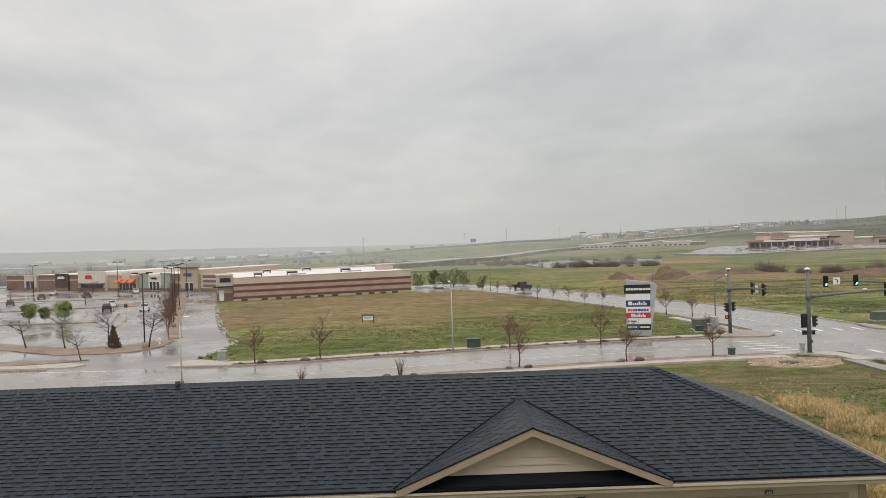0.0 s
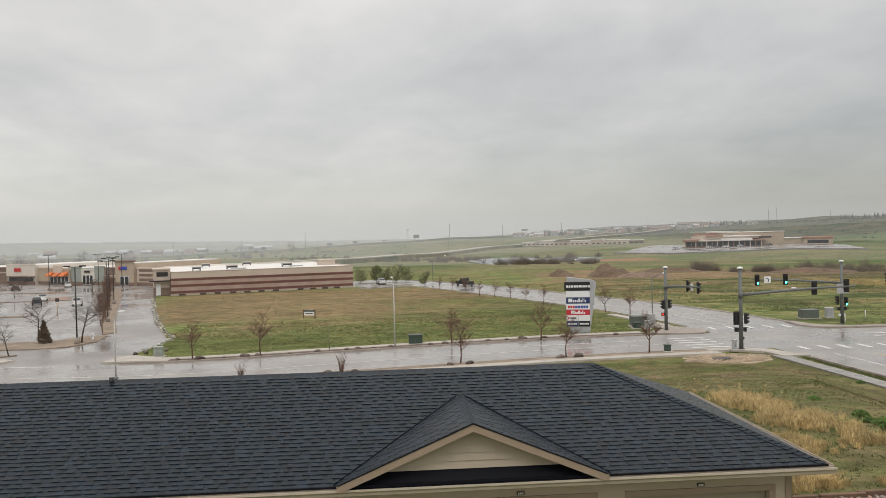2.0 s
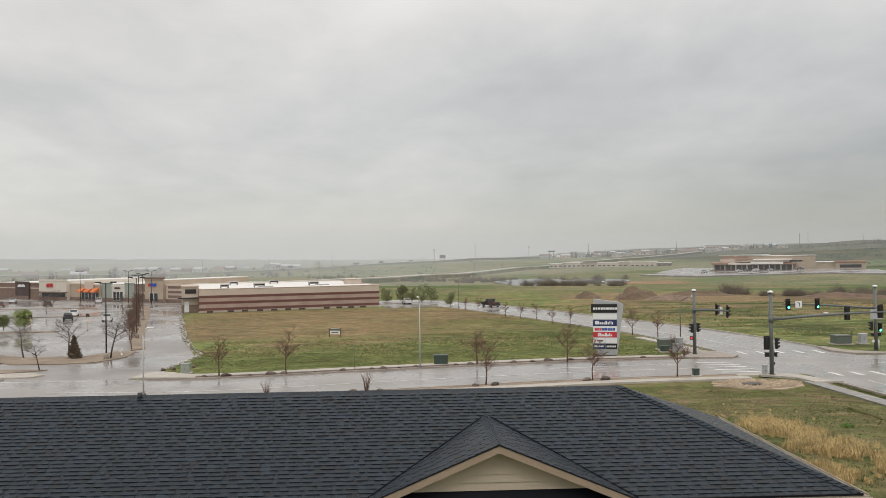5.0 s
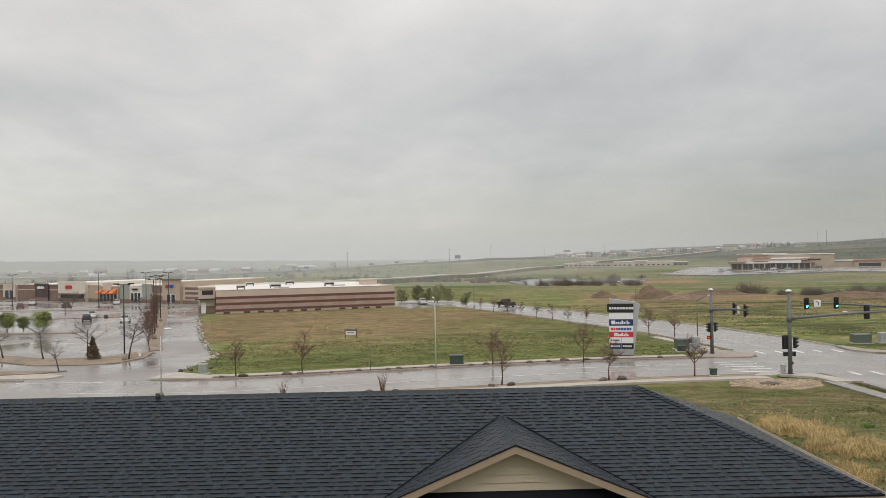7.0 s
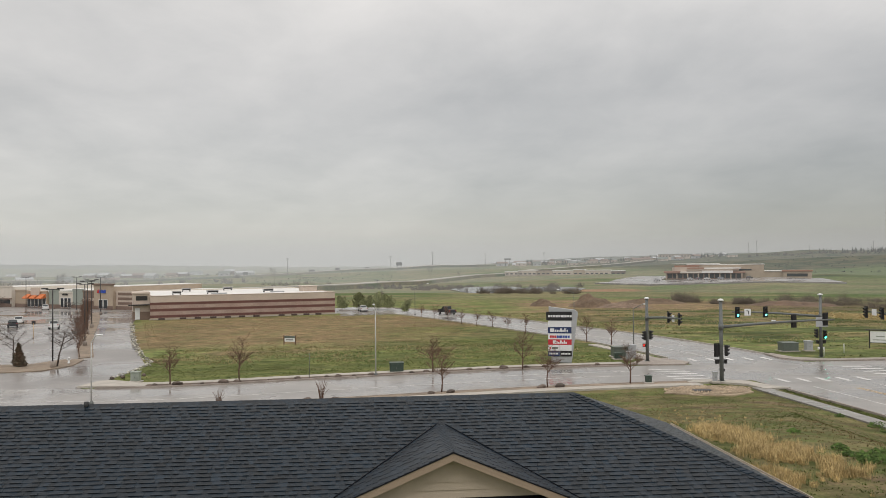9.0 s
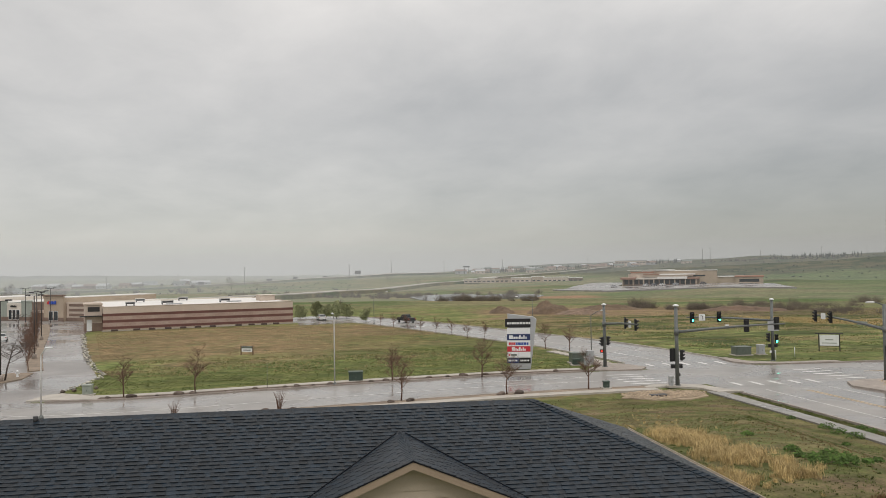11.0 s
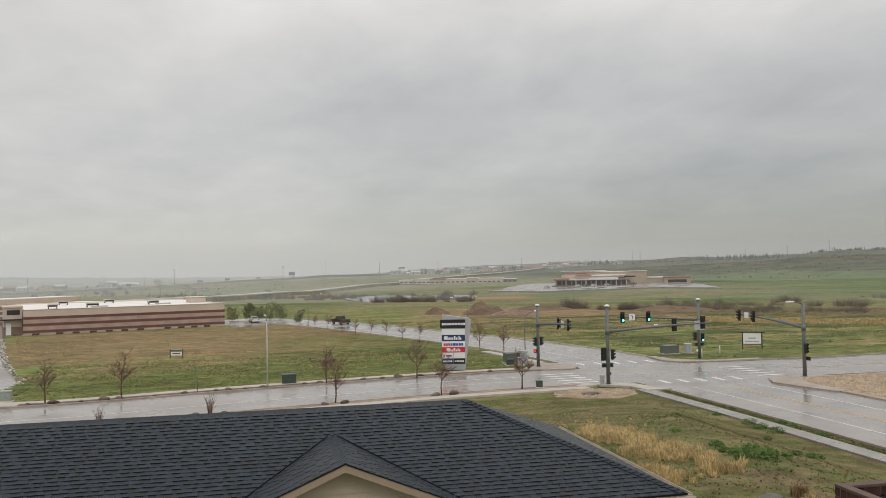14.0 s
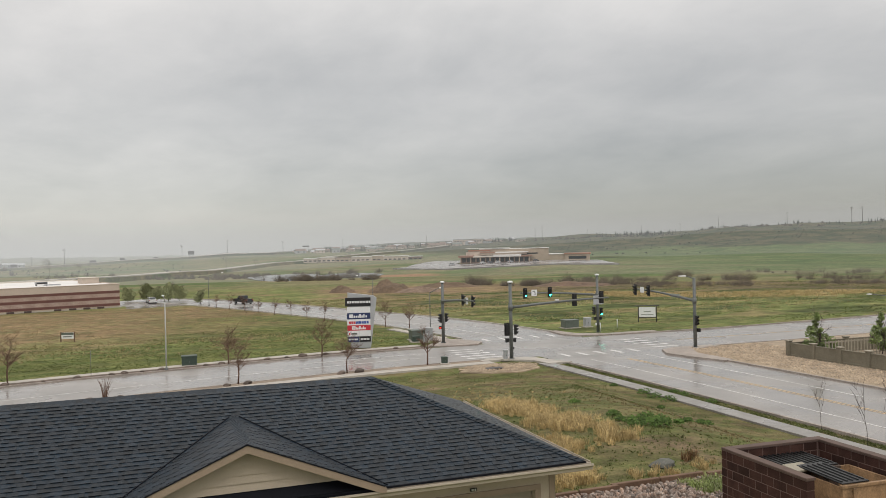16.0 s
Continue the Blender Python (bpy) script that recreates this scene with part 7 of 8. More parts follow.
def school():
    """The broad tan building with a low glazed front across the valley."""
    e = far_block("clinic_building", 24.2, 500, 0, 0, 0, None, "broad tan building with white roofs and a glazed front", "building", -26, 0.6)
    e.scale = (1.14, 1.14, 1.14)
    W = 24.0
    part("main_wall", box(-14, W, 4, 34, 0, 7.4), TAN, e)
    part("main_roof", box(-14.4, W + 0.4, 3.6, 34.4, 7.4, 7.65), ROOF_WHITE, e)
    part("tower_roof", box(-20.5, -8, 1.5, 3.55, 6.5, 7.2), mat("rust_roof", (0.33, 0.17, 0.11), 0.6, 0.1), e)
    part("tower_wall", box(-20, -8.5, 1.8, 3.5, 3.9, 6.5), CREAM, e)
    part("clerestory", box(-8, 18, 3.86, 3.96, 4.4, 5.1), GLASS, e)
    part("rear_wall", box(-22, 2, 8, 36, 0, 6.0), CREAM, e)
    part("rear_roof", box(-22.4, 2, 7.6, 36.4, 7.92, 8.1), ROOF_WHITE, e)
    part("front_wing", box(-24, 14, -6, 3.9, 0, 3.2), BROWN_BLOCK, e)
    rust = mat("rust_tile_roof", (0.30, 0.18, 0.13), 0.6, 0.12)
    part("front_roof", box(-25, -17, -8, 3.9, 3.2, 4.3, 0.1), rust, e)
    part("front_roof", box(-16.9, -6.1, -7, 3.9, 3.2, 4.0), PALE_STUCCO, e)
    part("front_roof", box(-6.0, 9.0, -7.6, 3.9, 3.3, 4.4), ROOF_WHITE, e)
    part("front_roof", box(9.1, 15, -7, 3.9, 3.2, 3.9), rust, e)
    part("middle_wall", box(-13, 12, -1.5, 3.7, 4.4, 5.4), CREAM, e)
    part("middle_roof", box(-13.6, -5.2, -2.2, 3.75, 5.4, 6.0, 0.05), rust, e)
    part("upper_canopy", box(-5.1, 13, -2.4, 3.5, 5.4, 5.95), ROOF_WHITE, e)
    for k in range(14):
        f = part("window", box(-23 + k * 2.6, -21 + k * 2.6, -6.1, -6.01, 0.6, 2.9), DARK_STEEL, e)
        part("pane", box(-22.8 + k * 2.6, -21.2 + k * 2.6, -6.16, -6.11, 0.8, 2.7), GLASS, f)
    for k in range(8):
        part("column", box(-24 + k * 5.3, -23.5 + k * 5.3, -6.9, -6.4, 0, 3.6), TAN, e)
    part("east_wing", box(W + 0.05, W + 12, 6, 24, 0, 3.8), TAN, e)
    part("east_roof", box(W + 0.1, W + 12.4, 5.6, 24.4, 3.8, 4.2), ROOF_WHITE, e)
    e = far_block("annex_building", 29.35, 505, 0, 0, 0, None, "small tan annex with a rusty roof", "building", -30, 0.6)
    e.scale = (1.1, 1.1, 1.1)
    part("wall", box(-7, 7, 0, 12, 0, 3.4), TAN, e)
    part("roof", box(-7.5, 7.5, -0.5, 12.5, 3.4, 4.2, 0.1), mat("rust_roof", (0.33, 0.17, 0.11), 0.6, 0.1), e)
    part("window", box(-5, 5, -0.06, -0.01, 0.8, 2.4), GLASS, e)


school()
lot = ribbon("car_park_valley", [polar(a, r) for a, r in ((18.0, 456), (18.5, 458), (19.2, 460), (22, 462), (26, 464), (31.5, 470))], -34, 32, -1.0, 0.75, LOT, step=6.0, follow=True)
tagged(lot, "broad wet asphalt car park before the tan building", "car park", kind="structure")
lot = ribbon("car_park_side", [polar(a, r) for a, r in ((18.9, 492), (19.5, 540), (20.6, 620))], -15, 15, -1.0, 0.8, LOT, step=6.0, follow=True)
tagged(lot, "wet asphalt side of the distant car park", "car park", kind="structure")
for az, tint in ((22.6, (0.5, 0.5, 0.5)), (23.15, (0.12, 0.12, 0.13)), (23.7, (0.6, 0.6, 0.6)), (24.6, (0.3, 0.31, 0.33)), (26.4, (0.1, 0.09, 0.09)), (20.4, (0.45, 0.45, 0.46))):
    x, y, z = on_land(az, 478)
    parked = vehicle("car", (x, y), 60 - az, tint, "car parked before the distant tan building")
    parked.location.z = z + 0.8


def strip_mall():
    e = far_block("strip_building", 14.0, 700, 0, 0, 0, None, "long low white and tan commercial strip in the valley", "building", -20)
    x = -52.0
    for w, h, m, roof in ((12, 3.4, CREAM, ROOF_WHITE), (16, 4.2, CREAM, ROOF_WHITE), (14, 3.8, TAN, BROWN_BLOCK), (18, 4.0, CREAM, ROOF_WHITE), (10, 4.8, TAN, ROOF_WHITE), (22, 4.0, CREAM, ROOF_WHITE), (12, 3.4, BROWN_BLOCK, ROOF_WHITE)):
        part("wall", box(x, x + w - 0.3, 0, 16, 0, h), m, e)
        part("roof", box(x - 0.2, x + w - 0.1, -0.4, 16.3, h, h + 0.5), roof, e)
        for k in range(int(w / 4)):
            part("window", box(x + 0.8 + k * 4, x + 3.2 + k * 4, -0.08, -0.01, 1.0, 2.0), GLASS, e)
        x += w


strip_mall()


def house(place, turn, w, d, h, wall, roof):
    e = empty("house", pose(*place, 0, 0, turn), "distant hillside house with a gabled roof", "house", "houses on the far hill")
    part("wall", box(-w / 2, w / 2, -d / 2, d / 2, 0, h), wall, e)
    bm = bmesh.new()
    o = 0.5
    a = [bm.verts.new(q) for q in ((-w / 2 - o, -d / 2 - o, h), (w / 2 + o, -d / 2 - o, h), (w / 2 + o, d / 2 + o, h), (-w / 2 - o, d / 2 + o, h), (-w / 2 - o, 0, h + d * 0.3), (w / 2 + o, 0, h + d * 0.3))]
    for f in ((0, 1, 5, 4), (2, 3, 4, 5), (1, 2, 5), (3, 0, 4), (3, 2, 1, 0)):
        bm.faces.new([a[i] for i in f])
    part("roof", bm, roof, e)
    for k in (-1, 1):
        part("window", box(k * w / 4 - 0.7, k * w / 4 + 0.7, -d / 2 - 0.07, -d / 2 - 0.01, h * 0.35, h * 0.7), GLASS, e)


rng = random.Random(21)
for k in range(56):
    az = rng.uniform(8.2, 25.5)
    x, y, z = on_land(az, rng.uniform(1050, 1330))
    house((x, y, z - 0.3), rng.uniform(-40, 40), rng.uniform(8, 14), rng.uniform(6, 8), rng.uniform(2.4, 4), rng.choice((CREAM, TAN, GREY_PANEL)), rng.choice((BROWN_BLOCK, BOX_GREY, GREY_PANEL)))
for k in range(26):
    az = rng.uniform(-30, -7)
    x, y, z = on_land(az, rng.uniform(900, 1500))
    house((x, y, z - 0.3), rng.uniform(-40, 40), rng.uniform(12, 24), rng.uniform(8, 12), rng.uniform(3, 5), rng.choice((TAN, BROWN_BLOCK, GREY_PANEL)), rng.choice((GREY_PANEL, BOX_GREY, BROWN_BLOCK)))
e = far_block("apartment_block", 21.6, 1150, 0, 0, 0, None, "pale flat-roofed block on the far hill", "building", -20)
part("wall", box(-22, 22, 0, 14, 0, 8.0), CREAM, e)
part("roof", box(-22.4, 22.4, -0.4, 14.4, 8.0, 8.6), GREY_PANEL, e)
for k in range(10):
    part("window", box(-20 + k * 4.1, -18 + k * 4.1, -0.1, -0.01, 4.6, 6.4), GLASS, e)


# ---- poles and hoardings ----
def utility_pole(h):
    e = empty("utility_pole", label="distant wooden power pole with crossarms", category="power pole", group="power poles")
    part("pole", tube([(0, 0, -0.5), (0, 0, h)], [0.32, 0.22], 6), BARK_GREY, e)
    for z in (h - 1.0, h - 2.6):
        part("crossarm", box(-1.8, 1.8, -0.12, 0.12, z, z + 0.25), BARK_GREY, e)
    return e


POLE = utility_pole(20.0)
POLE.matrix_world = pose(*on_land(-5.7, 930))
for az, r, s in ((-14.6, 930, 0.85), (-10.1, 930, 0.8), (-7.6, 1000, 0.55), (1.6, 930, 0.85), (8.4, 960, 0.85), (4.6, 1010, 0.9), (12.6, 1100, 0.9), (18.6, 1150, 0.8), (26.4, 1000, 0.8), (26.9, 1000, 0.85), (33.8, 1000, 0.6), (36.4, 1000, 0.6), (38.9, 1000, 0.65), (43.2, 1000, 0.7), (47.0, 1000, 0.9), (47.6, 1000, 0.9), (-12.4, 930, 0.7), (-20.5, 700, 0.5), (30.1, 1000, 0.55)):
    x, y, z = on_land(az, r)
    ob = copy_thing(POLE, pose(x, y, z, 0, 0, az * 3))
    ob.scale = (s, s, s)


def hoarding(az, r, w, h, low):
    e = empty("billboard", pose(*on_land(az, r), 0, 0, -az), "distant dark billboard on posts beside the highway", "billboard", "billboards")
    for s in (-1, 1):
        part("post", box(s * w * 0.3 - 0.2, s * w * 0.3 + 0.2, -0.2, 0.2, -0.3, low + h * 0.5), DARK_STEEL, e)
    part("panel", box(-w / 2, w / 2, -0.3, 0.3, low, low + h, 0.05), DARK_STEEL, e)


for az, r, w, h, low in ((-8.6, 940, 6, 3, 3.0), (-4.0, 950, 6.5, 3, 2.0), (-2.2, 950, 5, 2.5, 2.5), (2.2, 950, 7, 4.0, 5.0), (-0.1, 960, 5, 2.0, 2.0), (10.0, 960, 8, 1.5, 9.0)):
    hoarding(az, r, w, h, low)


# ---- glowing see-through sheets that imitate haze, the plain backdrop of the distance ----
def haze_sheet_material(name, left, right, z0, z1):
    m = bpy.data.materials.new(name)
    m.use_nodes = True
    t = m.node_tree
    link = t.links.new
    t.nodes.clear()
    out = t.nodes.new("ShaderNodeOutputMaterial")
    geo = t.nodes.new("ShaderNodeNewGeometry")
    sep = t.nodes.new("ShaderNodeSeparateXYZ")
    link(geo.outputs["Position"], sep.inputs[0])
    ratio = t.nodes.new("ShaderNodeMath")
    ratio.operation = "DIVIDE"
    link(sep.outputs["X"], ratio.inputs[0])
    link(sep.outputs["Y"], ratio.inputs[1])
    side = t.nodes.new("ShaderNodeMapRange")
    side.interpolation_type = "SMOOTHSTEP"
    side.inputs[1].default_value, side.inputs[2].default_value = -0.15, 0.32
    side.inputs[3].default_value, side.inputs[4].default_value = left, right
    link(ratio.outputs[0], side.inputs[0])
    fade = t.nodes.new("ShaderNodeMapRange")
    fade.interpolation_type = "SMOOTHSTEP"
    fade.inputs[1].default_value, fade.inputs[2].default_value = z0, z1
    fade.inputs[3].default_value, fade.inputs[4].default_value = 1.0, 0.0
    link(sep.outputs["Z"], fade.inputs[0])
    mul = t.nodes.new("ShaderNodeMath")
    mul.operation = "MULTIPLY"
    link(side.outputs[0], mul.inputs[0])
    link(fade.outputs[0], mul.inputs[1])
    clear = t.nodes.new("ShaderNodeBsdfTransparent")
    # the haze colour is emitted by the sheet; its strength falls towards the east
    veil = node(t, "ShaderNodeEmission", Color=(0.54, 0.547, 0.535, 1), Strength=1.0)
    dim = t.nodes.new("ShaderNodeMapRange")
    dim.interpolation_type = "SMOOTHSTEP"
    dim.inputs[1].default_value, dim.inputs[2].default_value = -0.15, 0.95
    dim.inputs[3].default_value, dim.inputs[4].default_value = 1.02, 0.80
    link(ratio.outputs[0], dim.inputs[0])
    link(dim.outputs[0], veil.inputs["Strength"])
    mix = t.nodes.new("ShaderNodeMixShader")
    link(mul.outputs[0], mix.inputs[0])
    link(clear.outputs[0], mix.inputs[1])
    link(veil.outputs[0], mix.inputs[2])
    link(mix.outputs[0], out.inputs[0])
    return m


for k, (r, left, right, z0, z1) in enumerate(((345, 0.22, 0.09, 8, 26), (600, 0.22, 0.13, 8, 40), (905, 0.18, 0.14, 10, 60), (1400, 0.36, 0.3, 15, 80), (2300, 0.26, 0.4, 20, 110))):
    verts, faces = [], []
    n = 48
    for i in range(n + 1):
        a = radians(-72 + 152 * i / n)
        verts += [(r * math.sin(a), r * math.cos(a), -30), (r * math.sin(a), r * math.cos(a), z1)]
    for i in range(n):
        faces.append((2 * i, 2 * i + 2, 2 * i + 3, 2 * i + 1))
    ob = raw("backdrop_haze", verts, faces, haze_sheet_material("glowing_haze", left, right, z0, z1))
    tagged(ob, "thin glowing sheet that imitates grey haze in the distance", "mist", kind="structure")

# ---- grass, straw and weeds ----
def tufts(name, spots, blades, h, spread, width, material, label, seed, category="grass"):
    """Blades of grass fanning out of the given places: (x, y, z, size)."""
    rng = random.Random(seed)
    verts, faces = [], []
    for x, y, z, size in spots:
        for _ in range(blades):
            a = rng.random() * 6.28
            hh = h * size * rng.uniform(0.5, 1.15)
            s = spread * hh * rng.uniform(0.2, 1.0)
            px, py = x + rng.uniform(-1, 1) * spread * h * size * 0.6, y + rng.uniform(-1, 1) * spread * h * size * 0.6
            c, n = math.cos(a), math.sin(a)
            w = width * rng.uniform(0.6, 1.2)
            k = len(verts)
            mx, my, q = px + c * s * 0.45, py + n * s * 0.45, w * 0.7
            verts += [(px - n * w, py + c * w, z - 0.03), (px + n * w, py - c * w, z - 0.03), (mx + n * q, my - c * q, z + hh * 0.65), (mx - n * q, my + c * q, z + hh * 0.65), (px + c * s, py + n * s, z + hh)]
            faces += [(k, k + 1, k + 2, k + 3), (k + 3, k + 2, k + 4)]
    return tagged(raw(name, verts, faces, material), label, category, kind="stuff")


def scatter(n, x0, x1, y0, y1, seed, test=None, size=(0.7, 1.3)):
    rng = random.Random(seed)
    out = []
    while n > 0:
        n -= 1
        x, y = rng.uniform(x0, x1), rng.uniform(y0, y1)
        if test and not test(x, y, rng):
            continue
        out.append((x, y, land(x, y), rng.uniform(*size)))
    return out


def slope_ok(x, y, rng):
    if y > 66.5 + 0.16 * (x + 5) or x > 36.0 or (x < 8.3 and y < 20.9):
        return False
    return not (26.3 < x < 35 and 67.4 < y)


def patchy(scale, cut, seed):
    return lambda x, y, rng: noise.noise((x * scale, y * scale, seed)) > cut + rng.uniform(-0.25, 0.25)


TURF = mat("short_wet_turf", (0.105, 0.125, 0.038), 0.7, 0.25, 0.4, 5.0, rand=0.4, spec=0.15)
DRY_TURF = mat("short_brown_turf", (0.185, 0.145, 0.072), 0.8, 0.25, 0.4, 5.0, rand=0.35, spec=0.15)
dry_bit = patchy(0.11, 0.0, 5)
tufts("grass_slope", scatter(30000, -14, 36.4, 19.5, 74, 1, lambda x, y, r: slope_ok(x, y, r) and not dry_bit(x, y, r)), 6, 0.055, 2.2, 0.014, TURF, "patchy wet green grass on the slope", 1)
tufts("grass_dry_slope", scatter(20000, -14, 36.4, 19.5, 74, 2, lambda x, y, r: slope_ok(x, y, r) and dry_bit(x, y, r)), 6, 0.05, 2.2, 0.014, DRY_TURF, "patchy brown winter grass on the slope", 2)
tufts("grass_verge", scatter(3500, 37.7, 38.8, 20, 71, 3, lambda x, y, r: True), 6, 0.09, 1.6, 0.014, TURF, "green grass verge beside the road", 3)


def straw_spots(line, width, n, seed, size):
    rng = random.Random(seed)
    pts = smooth_line(line, 0.3)
    out = []
    for _ in range(n):
        p = rng.choice(pts)
        x, y = p.x + rng.gauss(0, width), p.y + rng.gauss(0, width)
        if x < 8.6 and y < 21:
            continue
        if noise.noise((x * 0.6, y * 0.6, 2)) > rng.uniform(-0.35, 0.25):
            out.append((x, y, land(x, y), rng.uniform(*size)))
    return out


straw = straw_spots(((16.9, 38.0), (16.2, 36.0), (15.4, 32.0), (15.2, 30.2), (14.9, 28.4), (14.8, 27.0), (14.9, 25.6), (15.1, 24.6)), 0.6, 800, 4, (0.25, 1.05))
straw += straw_spots(((13.6, 25.0), (13.6, 23.6)), 0.5, 80, 9, (0.3, 0.8))
straw += straw_spots(((10.6, 20.3), (11.6, 20.2)), 0.3, 60, 5, (0.4, 0.8))
straw += straw_spots(((13.0, 20.2), (15.6, 20.3)), 0.25, 36, 6, (0.3, 0.6))
tufts("straw_grass", straw, 70, 0.42, 0.9, 0.006, STRAW, "tall dry golden straw grass in clumps", 4)
thin = straw_spots(((24, 60), (20, 48), (17.5, 41), (16, 35)), 1.6, 130, 7, (0.2, 0.45)) + straw_spots(((11, 30), (10.5, 24), (12, 21)), 1.6, 110, 8, (0.2, 0.5))
tufts("straw_grass_thin", thin, 24, 0.4, 0.9, 0.006, STRAW, "thin dry straw among the green grass", 5)


def weeds(places):
    rng = random.Random(12)
    verts, faces = [], []
    for x, y, s in places:
        o = Vector((x, y, land(x, y) + 0.02))
        for _ in range(int(90 * s) + 40):
            a, d = rng.random() * 6.28, rng.random() ** 0.6 * 0.34 * s
            p = o + Vector((d * math.cos(a) * 1.4, d * math.sin(a), rng.uniform(0.02, 0.36) * s * (1.1 - 1.6 * d / s)))
            u = Vector((rng.gauss(0, 1), rng.gauss(0, 1), rng.gauss(0, 0.6))).normalized()
            v = u.orthogonal().normalized()
            q = rng.uniform(0.05, 0.1)
            k = len(verts)
            verts += [p - u * q, p + v * q * 0.5, p + u * q, p - v * q * 0.5]
            faces.append((k, k + 1, k + 2, k + 3))
    tagged(raw("weeds", verts, faces, WEED), "low clumps of dark green weeds in grass", "weeds", kind="stuff")


weeds(((19.1, 34.5, 0.6), (17.7, 28.7, 0.7), (17.2, 27.4, 0.5), (17.3, 26.8, 0.7), (16.9, 25.9, 0.6), (18.3, 27.3, 0.8), (17.5, 26.1, 0.9), (17.9, 25.7, 1.0), (18.7, 26.8, 0.8), (18.2, 26.3, 0.8), (19.6, 26.9, 0.5), (35.8, 53.5, 1.4), (35.5, 51.7, 1.3), (35.6, 50.1, 1.5), (37.9, 51.4, 1.1), (38.2, 53.0, 0.9), (38.1, 48.4, 1.0), (23.2, 30.3, 0.6), (30.6, 39.3, 0.9), (21.0, 28.3, 0.6), (35.5, 57.5, 0.8), (32.4, 46.5, 0.7), (16.2, 27.4, 0.4), (15.9, 29.4, 0.35)))
rust = straw_spots(((15.3, 21.1), (15.7, 21.0)), 0.2, 24, 14, (0.35, 0.65))
tufts("rusty_dock", rust, 20, 0.6, 0.7, 0.01, mat("rusty_stalk", (0.19, 0.115, 0.06), 0.8, 0.3, rand=0.3, spec=0.15), "rusty dead stalks in the grass", 15)
tufts("bed_weeds", scatter(260, 13.8, 15.2, 17.8, 18.9, 16), 14, 0.18, 0.9, 0.012, LEAF, "bright green weeds in the rock bed", 16)


def lot_ok(x, y, rng):
    # inside the empty lot between the two streets
    left = -26.0 - max(0, y - 99) * 0.29
    right = 35.5 - max(0, y - 97) * 0.25 - 10.6 + 8
    return left < x < right and y > 84.6 + 0.155 * (x + 5) and y < 181 + (x + 48) * 0.31


back_brown = lambda x, y, rng: y + 16 * noise.noise((x * 0.04, y * 0.05, 1)) + rng.uniform(-4, 4) > 117 + max(0, x + 2) * 1.3
tufts("grass_lot", scatter(30000, -28, 34, 84, 125, 21, lambda x, y, r: lot_ok(x, y, r) and not back_brown(x, y, r) and noise.noise((x * 0.12, y * 0.3, 8)) > r.uniform(-0.5, 0.3)), 6, 0.07, 2.4, 0.022, BLADE, "short green grass on the empty lot", 21)
tufts("grass_lot_dry", scatter(22000, -52, 26, 108, 194, 22, lambda x, y, r: lot_ok(x, y, r) and back_brown(x, y, r)), 6, 0.07, 2.4, 0.024, DRY_BLADE, "brown winter grass on the empty lot", 22)
pale = mat("pale_dry_tuft", (0.36, 0.30, 0.15), 0.8, 0.2, rand=0.3)
tufts("grass_lot_pale", scatter(2600, -27, 30, 98, 116, 23, lambda x, y, r: lot_ok(x, y, r) and noise.noise((x * 0.15, y * 0.3, 9)) > 0.0), 8, 0.2, 1.2, 0.02, pale, "pale dry tufts across the empty lot", 23)
field_ok = lambda x, y, rng: x > 55.5 - max(0, y - 96) * 0.34 + 1.5 and y > 91.5 + max(0, x - 85) * 0.08
tufts("grass_field", scatter(70000, 20, 190, 92, 190, 24, lambda x, y, r: field_ok(x, y, r) and noise.noise((x * 0.06, y * 0.16, 12)) + 0.7 * noise.noise((x * 0.3, y * 0.6, 3)) > r.uniform(0.0, 0.3)), 6, 0.1, 2.2, 0.03, BLADE, "rough green grass beyond the crossing", 24)
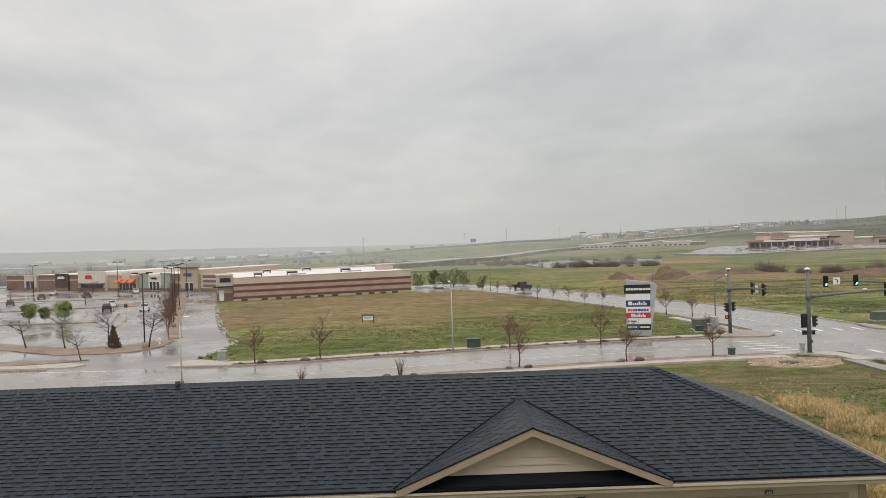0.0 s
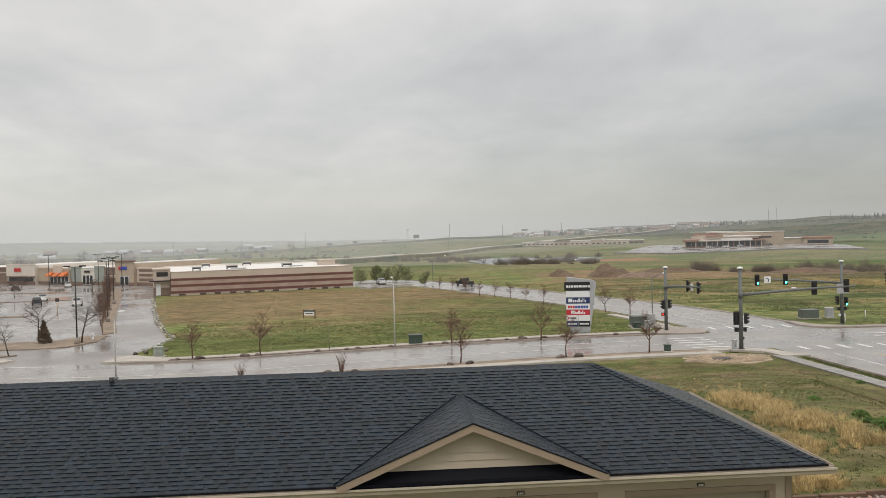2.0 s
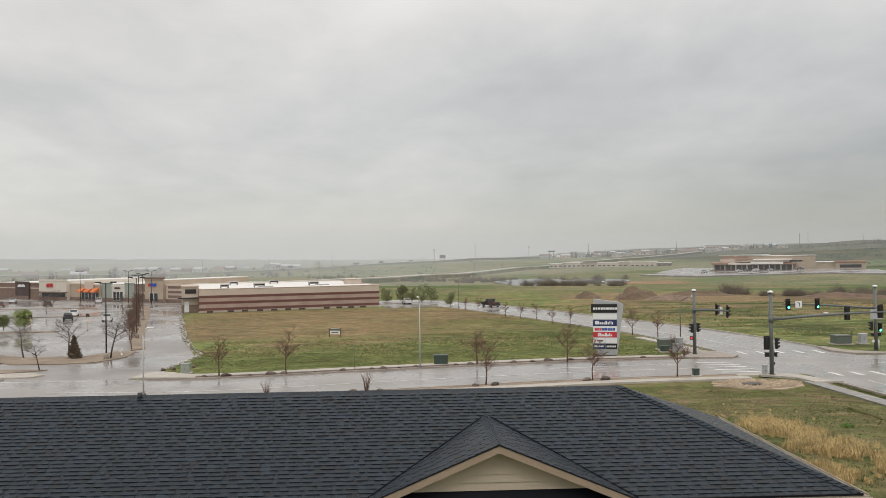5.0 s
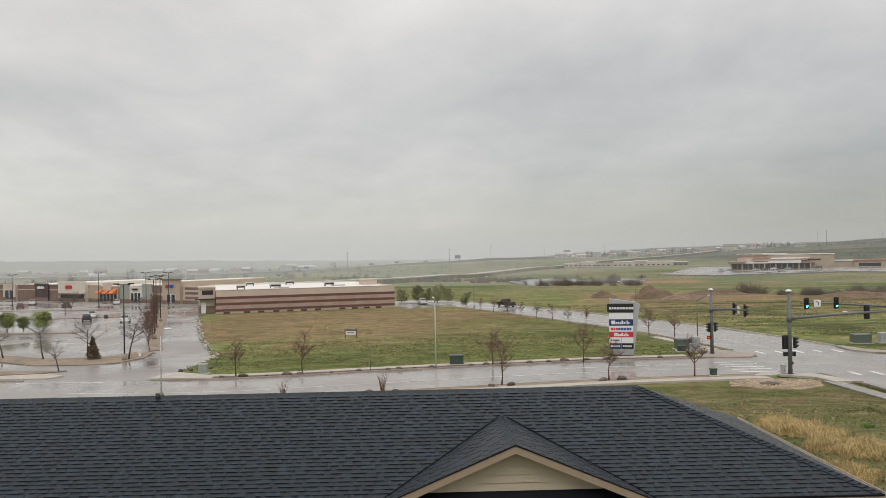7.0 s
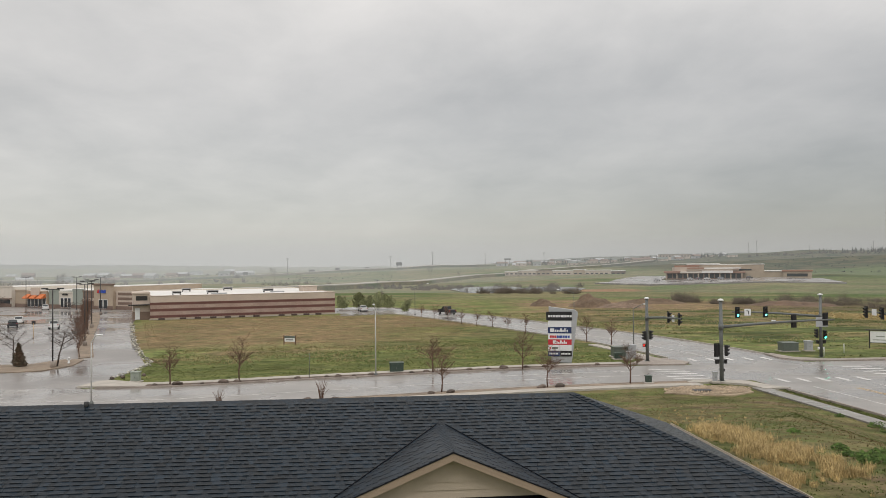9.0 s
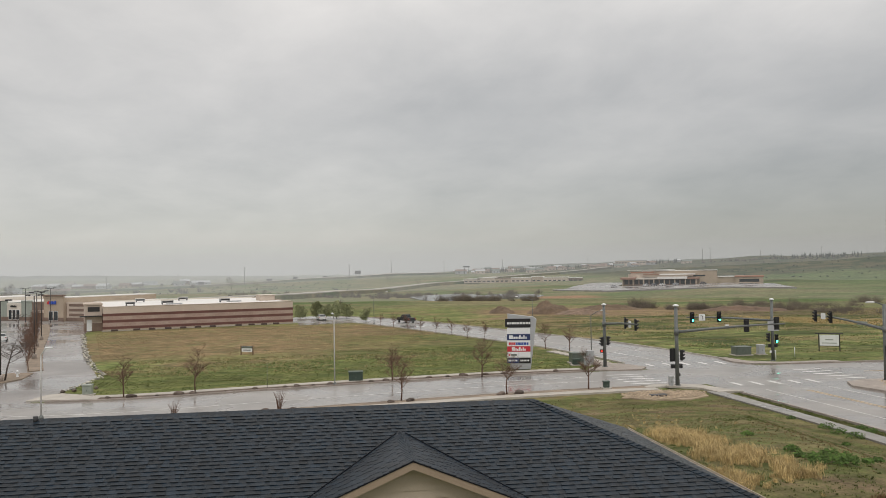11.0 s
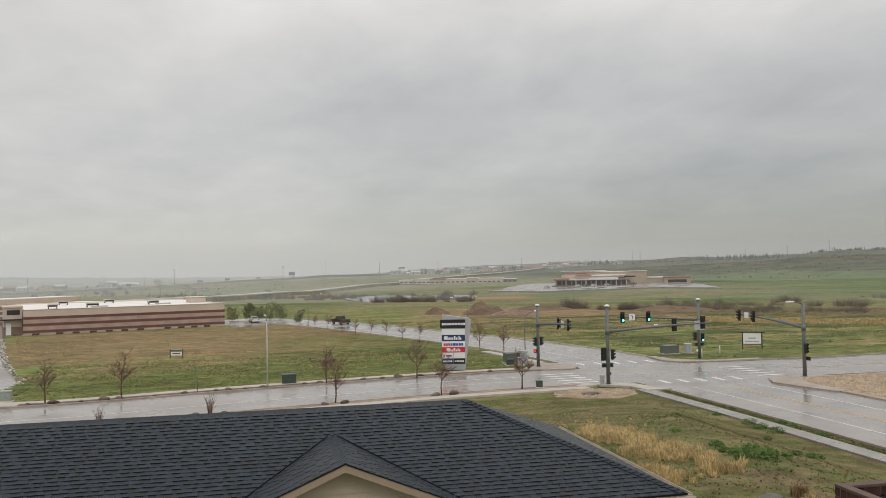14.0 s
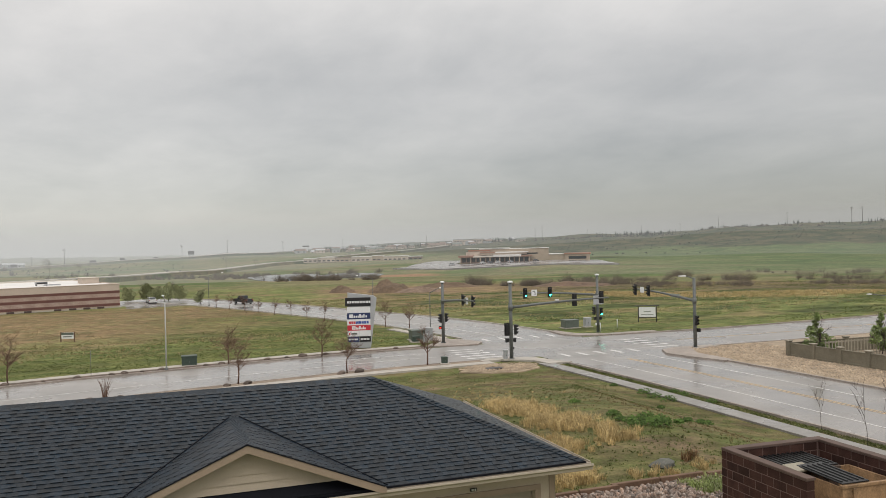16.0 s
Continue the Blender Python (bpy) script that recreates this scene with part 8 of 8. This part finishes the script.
tufts("grass_field_dry", scatter(14000, 30, 200, 112, 200, 25, lambda x, y, r: field_ok(x, y, r) and noise.noise((x * 0.025, y * 0.06, 4)) + 0.4 * noise.noise((x * 0.12, y * 0.2, 6)) > 0.08), 5, 0.25, 1.1, 0.03, pale, "pale dry grass in drifts beyond the crossing", 25)
tufts("straw_band", scatter(11000, 95, 190, 128, 182, 26, lambda x, y, r: abs(math.hypot(x, y) - 190 + 8 * noise.noise((x * 0.03, y * 0.03, 7))) < 10), 6, 0.38, 1.3, 0.03, STRAW, "band of tall straw grass at the creek", 26)

# gravel stones behind the kerb, and the gravel patch in the grass
def stones(name, outline_test, n, x0, x1, y0, y1, z, size, material, label, seed):
    rng = random.Random(seed)
    verts, faces = [], []
    for _ in range(n):
        x, y = rng.uniform(x0, x1), rng.uniform(y0, y1)
        if not outline_test(x, y):
            continue
        s = size * rng.uniform(0.5, 1.3)
        k = len(verts)
        a = rng.random() * 6.28
        c, d = math.cos(a) * s, math.sin(a) * s
        verts += [(x + c, y + d, z), (x - d, y + c, z), (x - c, y - d, z), (x + d, y - c, z), (x + rng.uniform(-0.3, 0.3) * s, y, z + s * rng.uniform(0.5, 0.9))]
        faces += [(k, k + 1, k + 4), (k + 1, k + 2, k + 4), (k + 2, k + 3, k + 4), (k + 3, k, k + 4)]
    tagged(raw(name, verts, faces, material), label, "gravel", kind="stuff")


stones("gravel_stones", lambda x, y: not (y > 71 and x < 54.5), 9000, 53.4, 64, 38, 73.2, Z + 0.115, 0.12, GRAVEL, "loose tan gravel stones behind the kerb", 31)
stones("gravel_patch_stones", lambda x, y: ((x - 30.8) / 4.2) ** 2 + ((y - 70.4) / 2.3) ** 2 < 1, 1500, 26.5, 35, 67.6, 72.8, Z + 0.17, 0.1, GRAVEL, "loose pinkish stones on the bare patch", 32)
part_cover = part("drain_cover", box(29.2, 30.9, 69.4, 70.3, Z + 0.1, Z + 0.24, 0.02), DARK_STEEL)
tagged(part_cover, "dark metal drain cover in the gravel patch", "drain cover")

# ---- the small pieces of the roof ----
roofing()
